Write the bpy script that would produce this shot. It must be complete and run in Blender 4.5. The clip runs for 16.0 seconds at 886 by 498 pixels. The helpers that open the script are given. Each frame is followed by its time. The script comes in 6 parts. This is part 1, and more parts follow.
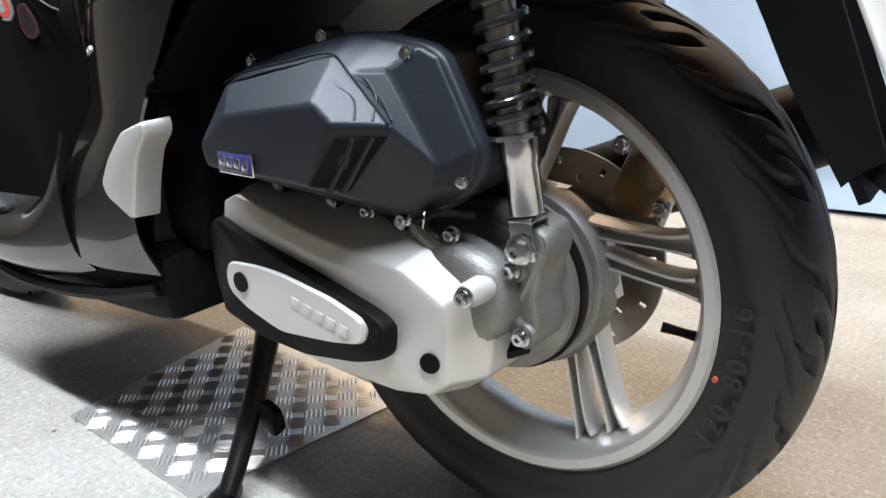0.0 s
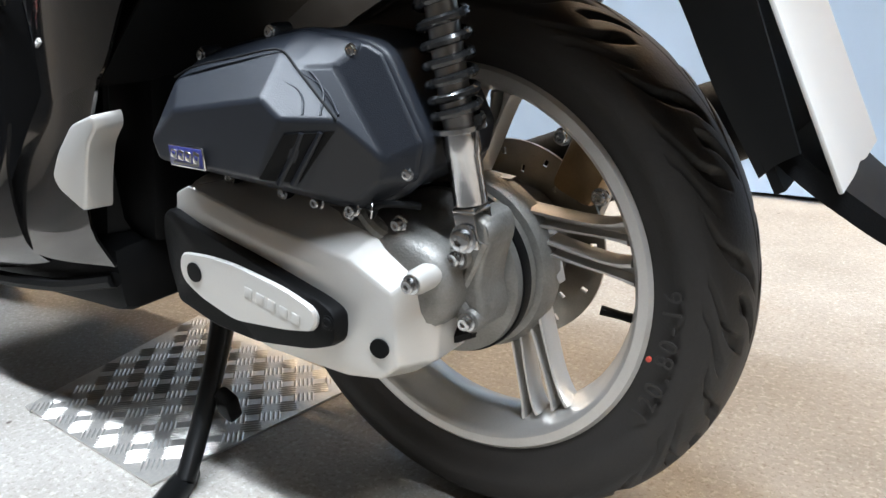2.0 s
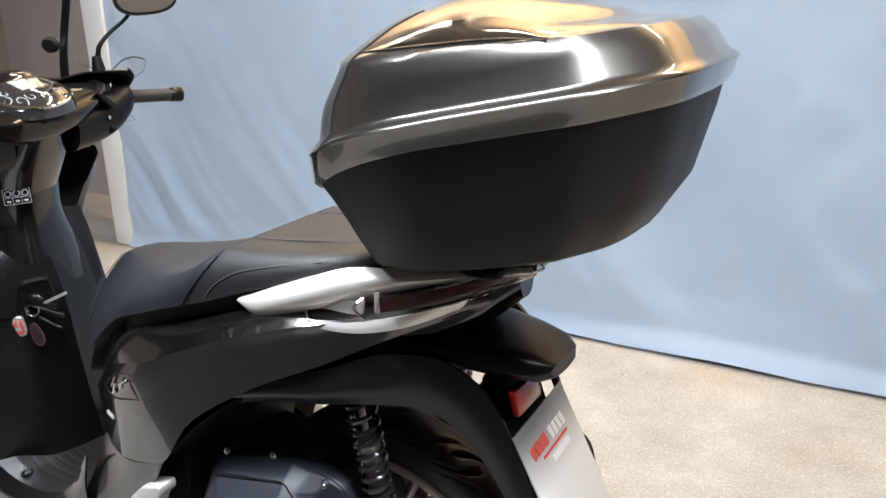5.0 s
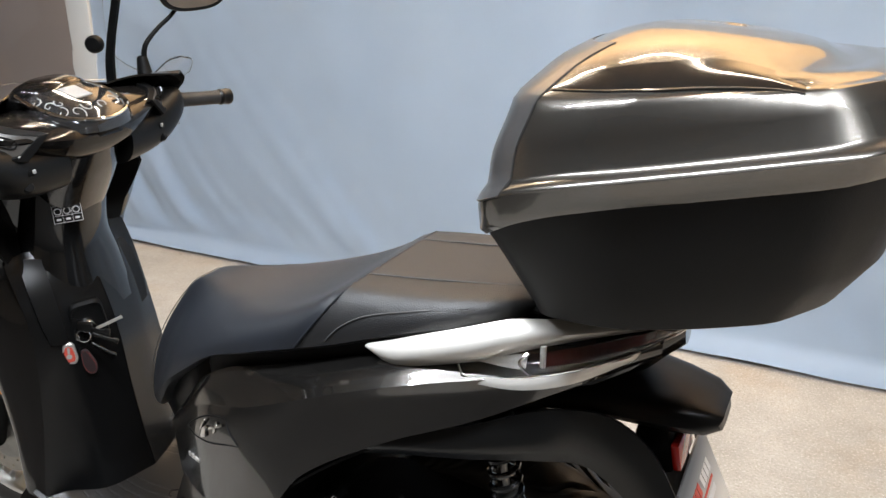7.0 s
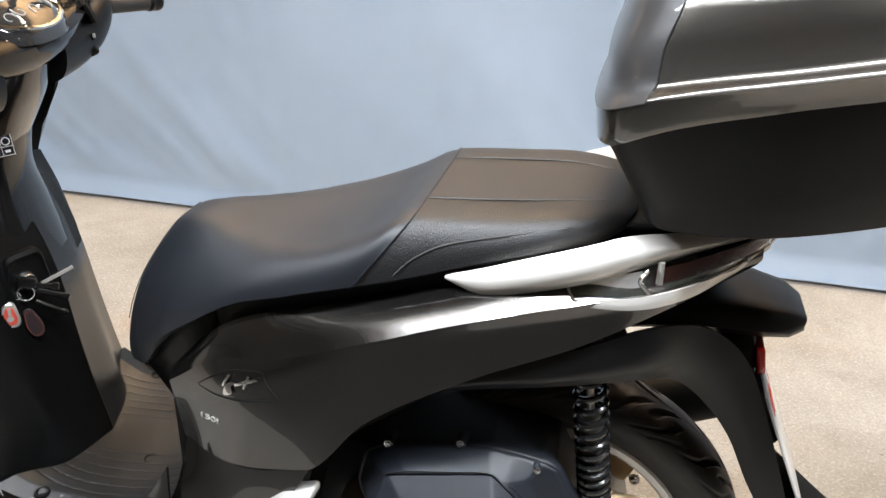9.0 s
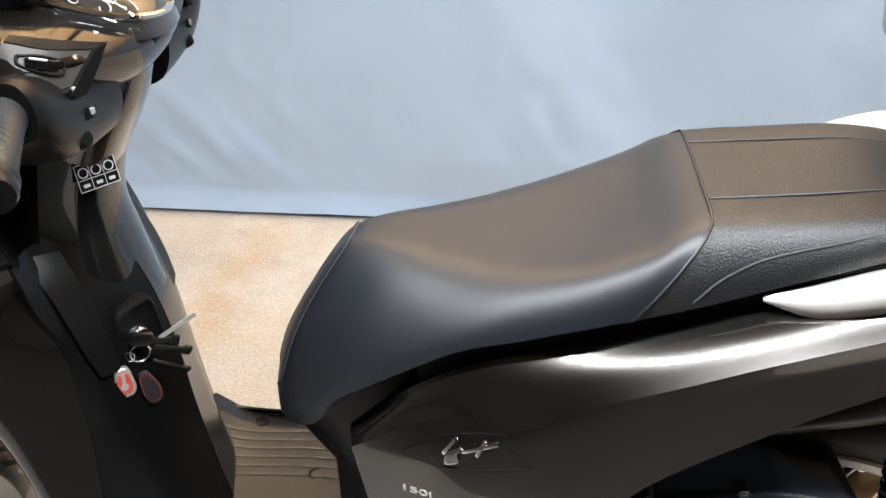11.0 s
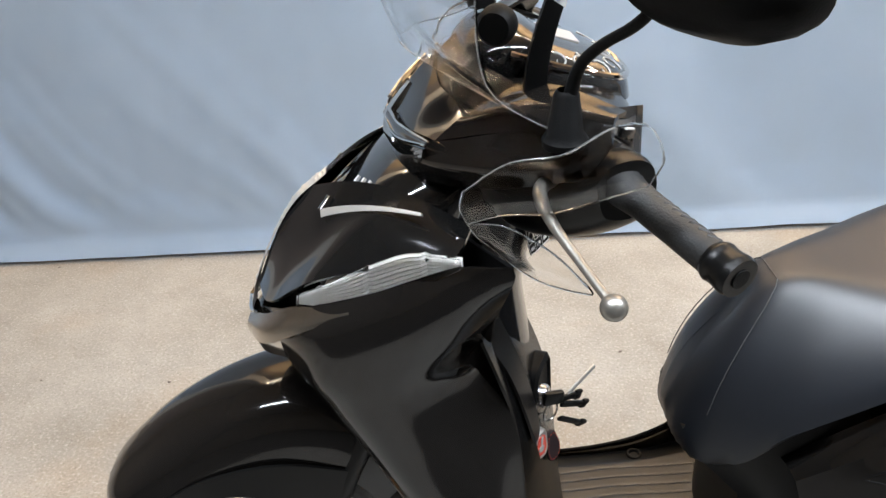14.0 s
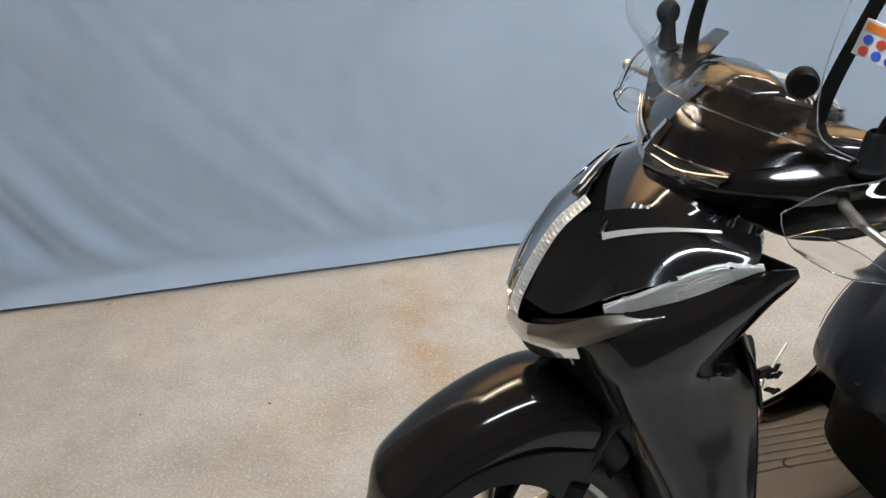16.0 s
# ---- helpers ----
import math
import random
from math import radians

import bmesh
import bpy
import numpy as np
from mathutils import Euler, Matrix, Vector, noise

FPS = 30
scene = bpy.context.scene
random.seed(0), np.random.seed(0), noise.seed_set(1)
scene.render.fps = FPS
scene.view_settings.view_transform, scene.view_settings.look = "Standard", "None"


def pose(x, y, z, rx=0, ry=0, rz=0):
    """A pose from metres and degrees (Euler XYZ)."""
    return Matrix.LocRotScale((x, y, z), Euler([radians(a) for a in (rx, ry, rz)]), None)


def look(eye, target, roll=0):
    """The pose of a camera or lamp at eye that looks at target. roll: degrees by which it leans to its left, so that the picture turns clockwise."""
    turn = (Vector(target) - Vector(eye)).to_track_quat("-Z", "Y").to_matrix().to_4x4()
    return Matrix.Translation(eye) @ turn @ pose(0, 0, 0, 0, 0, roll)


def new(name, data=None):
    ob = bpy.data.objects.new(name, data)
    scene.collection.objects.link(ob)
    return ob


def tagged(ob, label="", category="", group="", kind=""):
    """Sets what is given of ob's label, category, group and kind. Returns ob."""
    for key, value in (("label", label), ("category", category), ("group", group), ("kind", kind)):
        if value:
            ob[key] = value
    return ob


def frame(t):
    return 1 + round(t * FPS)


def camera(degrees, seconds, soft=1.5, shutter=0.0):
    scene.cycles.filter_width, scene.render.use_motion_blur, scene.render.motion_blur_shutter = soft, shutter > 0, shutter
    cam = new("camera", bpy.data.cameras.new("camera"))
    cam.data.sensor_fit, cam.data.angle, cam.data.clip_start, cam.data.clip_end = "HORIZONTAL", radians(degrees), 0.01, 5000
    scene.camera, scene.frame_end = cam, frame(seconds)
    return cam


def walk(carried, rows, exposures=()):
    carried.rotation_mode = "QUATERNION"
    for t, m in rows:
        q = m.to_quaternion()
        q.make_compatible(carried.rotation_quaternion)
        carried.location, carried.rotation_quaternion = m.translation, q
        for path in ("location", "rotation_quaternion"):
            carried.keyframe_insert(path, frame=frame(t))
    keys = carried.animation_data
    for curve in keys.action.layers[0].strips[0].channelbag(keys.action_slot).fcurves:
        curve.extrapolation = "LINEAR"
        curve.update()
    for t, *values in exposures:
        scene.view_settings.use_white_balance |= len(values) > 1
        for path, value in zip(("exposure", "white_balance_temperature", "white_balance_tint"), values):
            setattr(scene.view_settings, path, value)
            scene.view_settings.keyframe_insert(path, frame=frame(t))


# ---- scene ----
cam = camera(58.7, 16.0)
PATH = [
    (0, (0.415, -0.703, 0.563), (-0.793, 0.788, -0.002), -1.6),
    (0.5, (0.419, -0.708, 0.56), (-0.761, 0.799, -0.02), -1.5),
    (1, (0.431, -0.706, 0.567), (-0.728, 0.813, -0.025), -1.4),
    (1.5, (0.436, -0.71, 0.571), (-0.704, 0.822, -0.025), -1.3),
    (2, (0.441, -0.717, 0.574), (-0.68, 0.826, -0.028), -1.3),
    (2.5, (0.469, -0.754, 0.57), (-0.647, 0.793, -0.032), -1.3),
    (3, (0.487, -0.748, 0.702), (-0.616, 0.812, 0.11), -1.1),
    (3.5, (0.554, -0.773, 0.881), (-0.54, 0.797, 0.299), -1.0),
    (4, (0.646, -0.833, 1.011), (-0.446, 0.74, 0.433), -1.4),
    (4.5, (0.687, -0.915, 1.149), (-0.385, 0.675, 0.581), -1.2),
    (4.7, (0.694, -0.959, 1.199), (-0.353, 0.645, 0.624), -1.4),
    (6.8, (0.422, -1.022, 1.308), (-0.472, 0.645, 0.66), -0.5),
    (7, (0.389, -1.018, 1.31), (-0.5, 0.647, 0.649), -0.6),
    (7.5, (0.288, -1.036, 1.307), (-0.518, 0.652, 0.599), -0.3),
    (8, (0.186, -1.088, 1.317), (-0.45, 0.61, 0.474), 0.2),
    (8.2, (0.152, -1.105, 1.311), (-0.424, 0.614, 0.466), 0.8),
    (10.3, (-0.219, -0.915, 1.249), (-0.527, 0.851, 0.361), -0.5),
    (10.5, (-0.272, -0.905, 1.248), (-0.563, 0.854, 0.342), -0.8),
    (11, (-0.386, -0.901, 1.23), (-0.655, 0.856, 0.314), -1.4),
    (11.5, (-0.481, -0.921, 1.219), (-0.724, 0.84, 0.303), -1.8),
    (12, (-0.565, -0.922, 1.224), (-0.782, 0.845, 0.313), -2.2),
    (12.5, (-0.684, -0.896, 1.255), (-0.878, 0.88, 0.356), -2.7),
    (13, (-0.781, -0.865, 1.26), (-0.944, 0.912, 0.357), -2.8),
    (13.5, (-0.879, -0.88, 1.262), (-1.004, 0.899, 0.359), -3.2),
    (14, (-1.032, -0.917, 1.298), (-1.078, 0.865, 0.39), -3.4),
    (14.5, (-1.177, -0.961, 1.323), (-1.171, 0.822, 0.416), -3.9),
    (15, (-1.288, -0.97, 1.348), (-1.266, 0.812, 0.441), -4.6),
    (15.5, (-1.413, -0.966, 1.4), (-1.405, 0.82, 0.498), -5.1),
    (16, (-1.499, -1.032, 1.434), (-1.332, 0.735, 0.513), -5.0),
]
walk(cam, [(t, look(eye, target, roll)) for t, eye, target, roll in PATH],
     [(0, 0.66, 6350, 11), (2.5, 0.66, 6350, 11), (3.5, 0.58, 6400, 11), (4.5, 0.52, 6500, 12), (7, 0.27, 6800, 13), (8.2, 0.38, 6800, 13),
      (10.5, 0.57, 6950, 13), (12, 0.55, 6950, 13), (13, 0.44, 6850, 13), (14, 0.25, 6650, 12), (15, 0.12, 6600, 12), (16, -0.05, 6550, 11)])

from mathutils.bvhtree import BVHTree

# ---- world and lamps ----
world = bpy.data.worlds.new("hall_air")
scene.world = world
world.use_nodes = True
world.node_tree.nodes["Background"].inputs[0].default_value = (0.9, 0.93, 1.0, 1)
world.node_tree.nodes["Background"].inputs[1].default_value = 0.02

TAU = 2 * math.pi


# ---- materials ----
def material(name, colour, rough=0.5, metal=0.0, vary=0.15, scale=6.0, bump=0.0, fine=120.0, coat=0.0,
             spec=0.5, rough_vary=0.1, colour2=None, transmission=0.0, ior=1.45, glow=0.0):
    """A surface with slow stains, fine grain and a little relief."""
    m = bpy.data.materials.new(name)
    m.use_nodes = True
    nt = m.node_tree
    b = nt.nodes["Principled BSDF"]
    b.inputs["Metallic"].default_value = metal
    b.inputs["Coat Weight"].default_value = coat
    b.inputs["Coat Roughness"].default_value = 0.025
    b.inputs["Specular IOR Level"].default_value = spec
    b.inputs["Transmission Weight"].default_value = transmission
    b.inputs["IOR"].default_value = ior
    co = nt.nodes.new("ShaderNodeTexCoord")
    big = nt.nodes.new("ShaderNodeTexNoise")
    big.inputs["Scale"].default_value = scale
    big.inputs["Detail"].default_value = 6
    nt.links.new(co.outputs["Object"], big.inputs["Vector"])
    small = nt.nodes.new("ShaderNodeTexNoise")
    small.inputs["Scale"].default_value = fine
    small.inputs["Detail"].default_value = 4
    nt.links.new(co.outputs["Object"], small.inputs["Vector"])
    mix = nt.nodes.new("ShaderNodeMix")
    mix.data_type = "RGBA"
    c2 = colour2 or tuple(c * (1 - vary) for c in colour)
    c1 = tuple(min(1, c * (1 + vary)) for c in colour) if colour2 is None else colour
    mix.inputs[6].default_value = (*c1, 1)
    mix.inputs[7].default_value = (*c2, 1)
    add = nt.nodes.new("ShaderNodeMath")
    add.operation = "MULTIPLY_ADD"
    nt.links.new(small.outputs["Fac"], add.inputs[0])
    add.inputs[1].default_value = 0.4
    nt.links.new(big.outputs["Fac"], add.inputs[2])
    rng = nt.nodes.new("ShaderNodeMapRange")
    rng.inputs["From Min"].default_value = 0.45
    rng.inputs["From Max"].default_value = 0.95
    nt.links.new(add.outputs[0], rng.inputs["Value"])
    nt.links.new(rng.outputs[0], mix.inputs[0])
    nt.links.new(mix.outputs[2], b.inputs["Base Color"])
    rr = nt.nodes.new("ShaderNodeMapRange")
    rr.inputs["To Min"].default_value = max(0.0, rough - rough_vary * rough)
    rr.inputs["To Max"].default_value = min(1.0, rough + rough_vary * rough)
    nt.links.new(big.outputs["Fac"], rr.inputs["Value"])
    nt.links.new(rr.outputs[0], b.inputs["Roughness"])
    if bump:
        bm_ = nt.nodes.new("ShaderNodeBump")
        bm_.inputs["Strength"].default_value = bump
        bm_.inputs["Distance"].default_value = 0.002
        nt.links.new(small.outputs["Fac"], bm_.inputs["Height"])
        nt.links.new(bm_.outputs[0], b.inputs["Normal"])
    if glow:
        b.inputs["Emission Color"].default_value = (*colour, 1)
        b.inputs["Emission Strength"].default_value = glow
    return m


def concrete():
    """Pale worn concrete with broad brown stains, pores and dark specks."""
    m = bpy.data.materials.new("concrete_floor")
    m.use_nodes = True
    nt = m.node_tree
    b = nt.nodes["Principled BSDF"]
    b.inputs["Roughness"].default_value = 0.7
    b.inputs["Specular IOR Level"].default_value = 0.35
    co = nt.nodes.new("ShaderNodeTexCoord")

    def noise_node(scale, detail, rough=0.55):
        n = nt.nodes.new("ShaderNodeTexNoise")
        n.inputs["Scale"].default_value, n.inputs["Detail"].default_value, n.inputs["Roughness"].default_value = scale, detail, rough
        nt.links.new(co.outputs["Object"], n.inputs["Vector"])
        return n.outputs["Fac"]

    def ramp(fac, lo, hi):
        r = nt.nodes.new("ShaderNodeMapRange")
        r.inputs["From Min"].default_value, r.inputs["From Max"].default_value = lo, hi
        nt.links.new(fac, r.inputs["Value"])
        return r.outputs[0]

    def blend(a_, b_, fac):
        x = nt.nodes.new("ShaderNodeMix")
        x.data_type = "RGBA"
        for sock, v in ((x.inputs[6], a_), (x.inputs[7], b_)):
            if isinstance(v, tuple):
                sock.default_value = (*v, 1)
            else:
                nt.links.new(v, sock)
        nt.links.new(fac, x.inputs[0])
        return x.outputs[2]

    def times(a_, k):
        n = nt.nodes.new("ShaderNodeMath")
        n.operation = "MULTIPLY"
        nt.links.new(a_, n.inputs[0])
        if isinstance(k, float):
            n.inputs[1].default_value = k
        else:
            nt.links.new(k, n.inputs[1])
        return n.outputs[0]

    c = blend((0.355, 0.332, 0.300), (0.245, 0.224, 0.196), ramp(noise_node(2.6, 10, 0.65), 0.36, 0.66))
    c = blend(c, (0.34, 0.235, 0.14), times(ramp(noise_node(0.9, 6, 0.62), 0.53, 0.72), 0.6))
    # a rusty run of old damp on the far side
    mp = nt.nodes.new("ShaderNodeMapping")
    mp.inputs["Location"].default_value = (1.40 / 0.13, -1.05 / 0.75, 0)
    mp.inputs["Scale"].default_value = (1 / 0.13, 1 / 0.75, 1)
    nt.links.new(co.outputs["Object"], mp.inputs["Vector"])
    ln = nt.nodes.new("ShaderNodeVectorMath")
    ln.operation = "LENGTH"
    nt.links.new(mp.outputs[0], ln.inputs[0])
    run = times(ramp(ln.outputs["Value"], 1.15, 0.1), ramp(noise_node(5.0, 6), 0.3, 0.6))
    c = blend(c, (0.27, 0.17, 0.085), times(run, 0.8))
    c = blend(c, (0.17, 0.14, 0.11), times(ramp(noise_node(9, 9, 0.78), 0.54, 0.72), 0.42))
    c = blend(c, (0.54, 0.515, 0.475), times(ramp(noise_node(120, 4, 0.7), 0.52, 0.66), 0.55))
    c = blend(c, (0.20, 0.17, 0.14), times(ramp(noise_node(135, 4, 0.75), 0.53, 0.64), 0.75))
    c = blend(c, (0.08, 0.06, 0.05), ramp(noise_node(21, 1), 0.79, 0.81))
    nt.links.new(c, b.inputs["Base Color"])
    bp = nt.nodes.new("ShaderNodeBump")
    bp.inputs["Strength"].default_value, bp.inputs["Distance"].default_value = 0.5, 0.003
    nt.links.new(noise_node(110, 6, 0.7), bp.inputs["Height"])
    nt.links.new(bp.outputs[0], b.inputs["Normal"])
    return m


PAINT = material("grey_metallic_paint", (0.057, 0.0535, 0.050), 0.20, 0.94, 0.10, 9, 0.0, 900, coat=0.9, spec=0.2, rough_vary=0.22)
# Darker copy of the body paint; dark brown reflections are put into its colour.
DARKENED_PAINT = material("darkened_gloss_body_paint", (0.0085, 0.0074, 0.0066), 0.10, 0.0, 0.08, 6, coat=0.1, spec=0.42)
LID_PAINT = material("graphite_lid_paint", (0.112, 0.104, 0.093), 0.26, 0.92, 0.08, 9, 0.0, 900, coat=1.0, spec=0.2)
PAINT_DARK = material("gloss_black_plastic", (0.006, 0.006, 0.006), 0.1, 0.0, 0.1, 5, coat=0.6)
BLACK = material("black_plastic", (0.0042, 0.0042, 0.0043), 0.52, 0.0, 0.15, 8, 0.15, 700, spec=0.16)
SHIELD_BLACK = material("semi_gloss_black_plastic", (0.0042, 0.0042, 0.0043), 0.24, 0.0, 0.15, 8, 0.05, 700, spec=0.4)
BLACK_SATIN = material("satin_black_plastic", (0.005, 0.005, 0.005), 0.32, 0.0, 0.15, 8, 0.08, 700, spec=0.3)
NAVY = material("dark_blue_grey_plastic", (0.0125, 0.015, 0.0205), 0.42, 0.0, 0.12, 10, 0.2, 900)
RUBBER = material("tyre_rubber", (0.021, 0.0185, 0.0165), 0.5, 0.0, 0.25, 7, 0.15, 300, spec=0.45)
LEVER = material("worn_aluminium_lever", (0.42, 0.40, 0.36), 0.34, 0.85, 0.12, 30, 0.05, 300)
GRIP_RUBBER = material("grip_rubber", (0.02, 0.02, 0.02), 0.5, 0.0, 0.15, 20, 0.3, 500)
SEAT = material("black_vinyl", (0.0078, 0.0098, 0.0138), 0.43, 0.0, 0.1, 6, 0.12, 1100, spec=0.8)
SEAT_GRAIN = material("grained_black_vinyl", (0.008, 0.008, 0.0085), 0.44, 0.0, 0.12, 6, 0.45, 480, spec=0.7)
SILVER = material("silver_paint", (0.68, 0.655, 0.61), 0.36, 0.4, 0.04, 5, 0.05, 600, coat=0.25)
RIM = material("satin_silver_rim", (0.60, 0.58, 0.55), 0.38, 0.7, 0.08, 12, 0.05, 400)
CAST = material("cast_aluminium", (0.30, 0.29, 0.27), 0.55, 0.8, 0.25, 22, 0.4, 420)
STEEL = material("bright_steel", (0.6, 0.6, 0.6), 0.2, 1.0, 0.1, 30, 0.05, 300)
CHROME = material("chrome", (0.75, 0.75, 0.74), 0.06, 1.0, 0.04, 20)
DISC = material("brake_disc_steel", (0.26, 0.24, 0.21), 0.3, 1.0, 0.2, 25, 0.15, 500)
BRONZE = material("brown_anodised_caliper", (0.28, 0.19, 0.1), 0.38, 0.8, 0.15, 18, 0.1, 300)
SPRING = material("black_enamel", (0.012, 0.012, 0.012), 0.2, 0.0, 0.1, 20, coat=0.5)
DAMPER = material("grey_damper_tube", (0.35, 0.34, 0.32), 0.3, 0.8, 0.15, 40)
TREAD_PLATE = material("aluminium_tread_plate", (0.66, 0.63, 0.585), 0.43, 0.88, 0.2, 8, 0.1, 200)
GARNISH = material("polished_garnish", (0.60, 0.57, 0.52), 0.24, 1.0, 0.06, 20)
CLEAR = material("clear_plastic", (0.97, 0.97, 0.97), 0.02, 0.0, 0.0, 5, transmission=1.0, ior=1.22, rough_vary=0)
GUARD = material("clear_guard_plastic", (0.97, 0.97, 0.97), 0.02, 0.0, 0.0, 5, transmission=1.0, ior=1.45, rough_vary=0)
LENS = material("clear_lamp_lens", (0.96, 0.96, 0.96), 0.03, 0.0, 0.0, 5, transmission=1.0, ior=1.3, rough_vary=0)
REFLECTOR = material("lamp_reflector", (0.95, 0.94, 0.91), 0.22, 0.25, 0.05, 30, rough_vary=0.3)
RED = material("red_lens", (0.35, 0.015, 0.01), 0.15, 0.0, 0.1, 30, coat=0.6)
RED_DARK = material("smoked_red_lens", (0.07, 0.008, 0.008), 0.1, 0.0, 0.1, 30, coat=0.8)
AMBER = material("amber_lens", (0.8, 0.25, 0.02), 0.15, 0.0, 0.1, 30, coat=0.6)
WHITE = material("white_board", (0.72, 0.71, 0.68), 0.4, 0.0, 0.05, 5)
WHITE_INK = material("white_print", (0.75, 0.75, 0.75), 0.5, 0.0, 0.02, 5)
PANEL_GREY = material("matt_grey_plastic", (0.055, 0.05, 0.045), 0.45, 0.0, 0.1, 8, 0.1, 700)
GREY_INK = material("grey_print", (0.35, 0.35, 0.34), 0.5, 0.0, 0.05, 5)
RED_INK = material("red_print", (0.62, 0.08, 0.05), 0.5, 0.0, 0.02, 5)
BLUE_INK = material("blue_print", (0.05, 0.12, 0.55), 0.4, 0.0, 0.02, 5)
ORANGE_INK = material("orange_print", (0.8, 0.22, 0.04), 0.5, 0.0, 0.02, 5)
YELLOW_INK = material("yellow_print", (0.85, 0.6, 0.05), 0.5, 0.0, 0.02, 5)
INDIGO = material("indigo_badge", (0.03, 0.035, 0.16), 0.3, 0.0, 0.05, 5, coat=0.5)
LEATHER = material("dark_leather", (0.02, 0.012, 0.014), 0.5, 0.0, 0.2, 20, 0.3, 300)
BOARD = material("grooved_board_plastic", (0.0085, 0.0082, 0.008), 0.34, 0.0, 0.3, 9, 0.2, 500, spec=0.55)
DASH = material("dash_glass", (0.02, 0.02, 0.02), 0.08, 0.0, 0.1, 5, coat=1.0)
CONCRETE = concrete()
CURTAIN = material("blue_grey_curtain", (0.53, 0.65, 0.80), 0.85, 0.0, 0.05, 2.0, 0.25, 900)
HALL = material("dim_hall_wall", (0.16, 0.14, 0.12), 0.8, 0.0, 0.15, 2.0, 0.2, 100)
STITCH = material("grey_thread", (0.055, 0.055, 0.055), 0.6)
EDGE = material("frosted_plastic_edge", (0.75, 0.77, 0.78), 0.15, 0.0, 0.02, 20, transmission=0.85, ior=1.3)
TRIM = material("satin_grey_plastic", (0.040, 0.039, 0.039), 0.30, 0.0, 0.08, 8, 0.1, 600, coat=0.4)
TUB = material("grained_black_shell", (0.0085, 0.0080, 0.0078), 0.48, 0.0, 0.15, 8, 0.2, 600, spec=0.35)
WARM_WALL = material("warm_tan_wall", (0.47, 0.365, 0.245), 0.8, 0.0, 0.1, 1.5, 0.2, 100)
HALL_FRONT = material("warm_grey_wall", (0.20, 0.165, 0.13), 0.8, 0.0, 0.08, 1.5, 0.2, 100)
CEIL = material("warm_ceiling", (0.30, 0.255, 0.20), 0.8, 0.0, 0.1, 1.5, 0.2, 100)
TUBE = material("tube_light", (1.0, 0.96, 0.9), 0.4, 0.0, 0.0, 5, glow=14.0)
MIRROR = material("mirror_glass", (0.9, 0.9, 0.9), 0.01, 1.0, 0.0, 5, rough_vary=0)


# ---- shaping tools ----
def finish(bm, sharp=35, recalc=True):
    me = bpy.data.meshes.new("shape")
    if recalc:
        bmesh.ops.recalc_face_normals(bm, faces=bm.faces)
    bm.to_mesh(me)
    bm.free()
    me.shade_smooth()
    me.set_sharp_from_angle(angle=radians(sharp))
    return me


def part(name, bm, mat, parent, label="", sharp=35):
    """One mesh object under a thing or a part."""
    me = finish(bm, sharp) if isinstance(bm, bmesh.types.BMesh) else bm
    if mat and not me.materials:
        me.materials.append(mat)
    ob = new(name, me)
    ob.parent = parent
    if label:
        ob["label"] = label
    return ob


def thing(name, label, category, m=None, group="", kind=""):
    ob = new(name)
    ob.empty_display_size = 0.05
    ob.matrix_world = m or Matrix.Identity(4)
    return tagged(ob, label, category, group, kind)


def spline(pts, n):
    """n points of a smooth curve through pts, evenly by their chord."""
    P = [np.array(p, float) for p in pts]
    if len(P) == 2:
        return [P[0] + (P[1] - P[0]) * i / (n - 1) for i in range(n)]
    d = [0.0]
    for a, b in zip(P, P[1:]):
        d.append(d[-1] + max(1e-6, float(np.linalg.norm(b - a))))
    out = []
    for i in range(n):
        s = d[-1] * i / (n - 1)
        k = min(len(P) - 2, max(0, int(np.searchsorted(d, s)) - 1))
        h = d[k + 1] - d[k]
        u = (s - d[k]) / h
        m0 = (P[k + 1] - P[k - 1]) / (d[k + 1] - d[k - 1]) if k else (P[1] - P[0]) / h
        m1 = (P[k + 2] - P[k]) / (d[k + 2] - d[k]) if k + 2 < len(P) else (P[k + 1] - P[k]) / h
        out.append((2 * u**3 - 3 * u**2 + 1) * P[k] + (u**3 - 2 * u**2 + u) * h * m0
                   + (-2 * u**3 + 3 * u**2) * P[k + 1] + (u**3 - u**2) * h * m1)
    return out


def flip(pts):
    return [(p[0], -p[1], p[2]) for p in pts]


def sheet(curves, nu=28, nv=12, thick=0.004):
    """A panel through guide curves, given thickness inwards (towards the middle plane or along its normal)."""
    R = [spline(c, nu) for c in curves]
    rows = []
    for i in range(nu):
        col = [r[i] for r in R]
        rows.append(spline(col, nv))
    bm = bmesh.new()
    V = [[bm.verts.new(p) for p in row] for row in rows]
    for a, b in zip(V, V[1:]):
        for i in range(len(a) - 1):
            bm.faces.new((a[i], a[i + 1], b[i + 1], b[i]))
    bmesh.ops.recalc_face_normals(bm, faces=bm.faces)
    if thick:
        bmesh.ops.solidify(bm, geom=bm.faces[:], thickness=thick)
    return bm


def loft(rings, cap=True, closed=True):
    bm = bmesh.new()
    V = [[bm.verts.new(p) for p in r] for r in rings]
    n = len(rings[0])
    for a, b in zip(V, V[1:]):
        for i in range(n if closed else n - 1):
            j = (i + 1) % n
            bm.faces.new((a[i], a[j], b[j], b[i]))
    if cap:
        bm.faces.new(V[0][::-1])
        bm.faces.new(V[-1])
    return bm


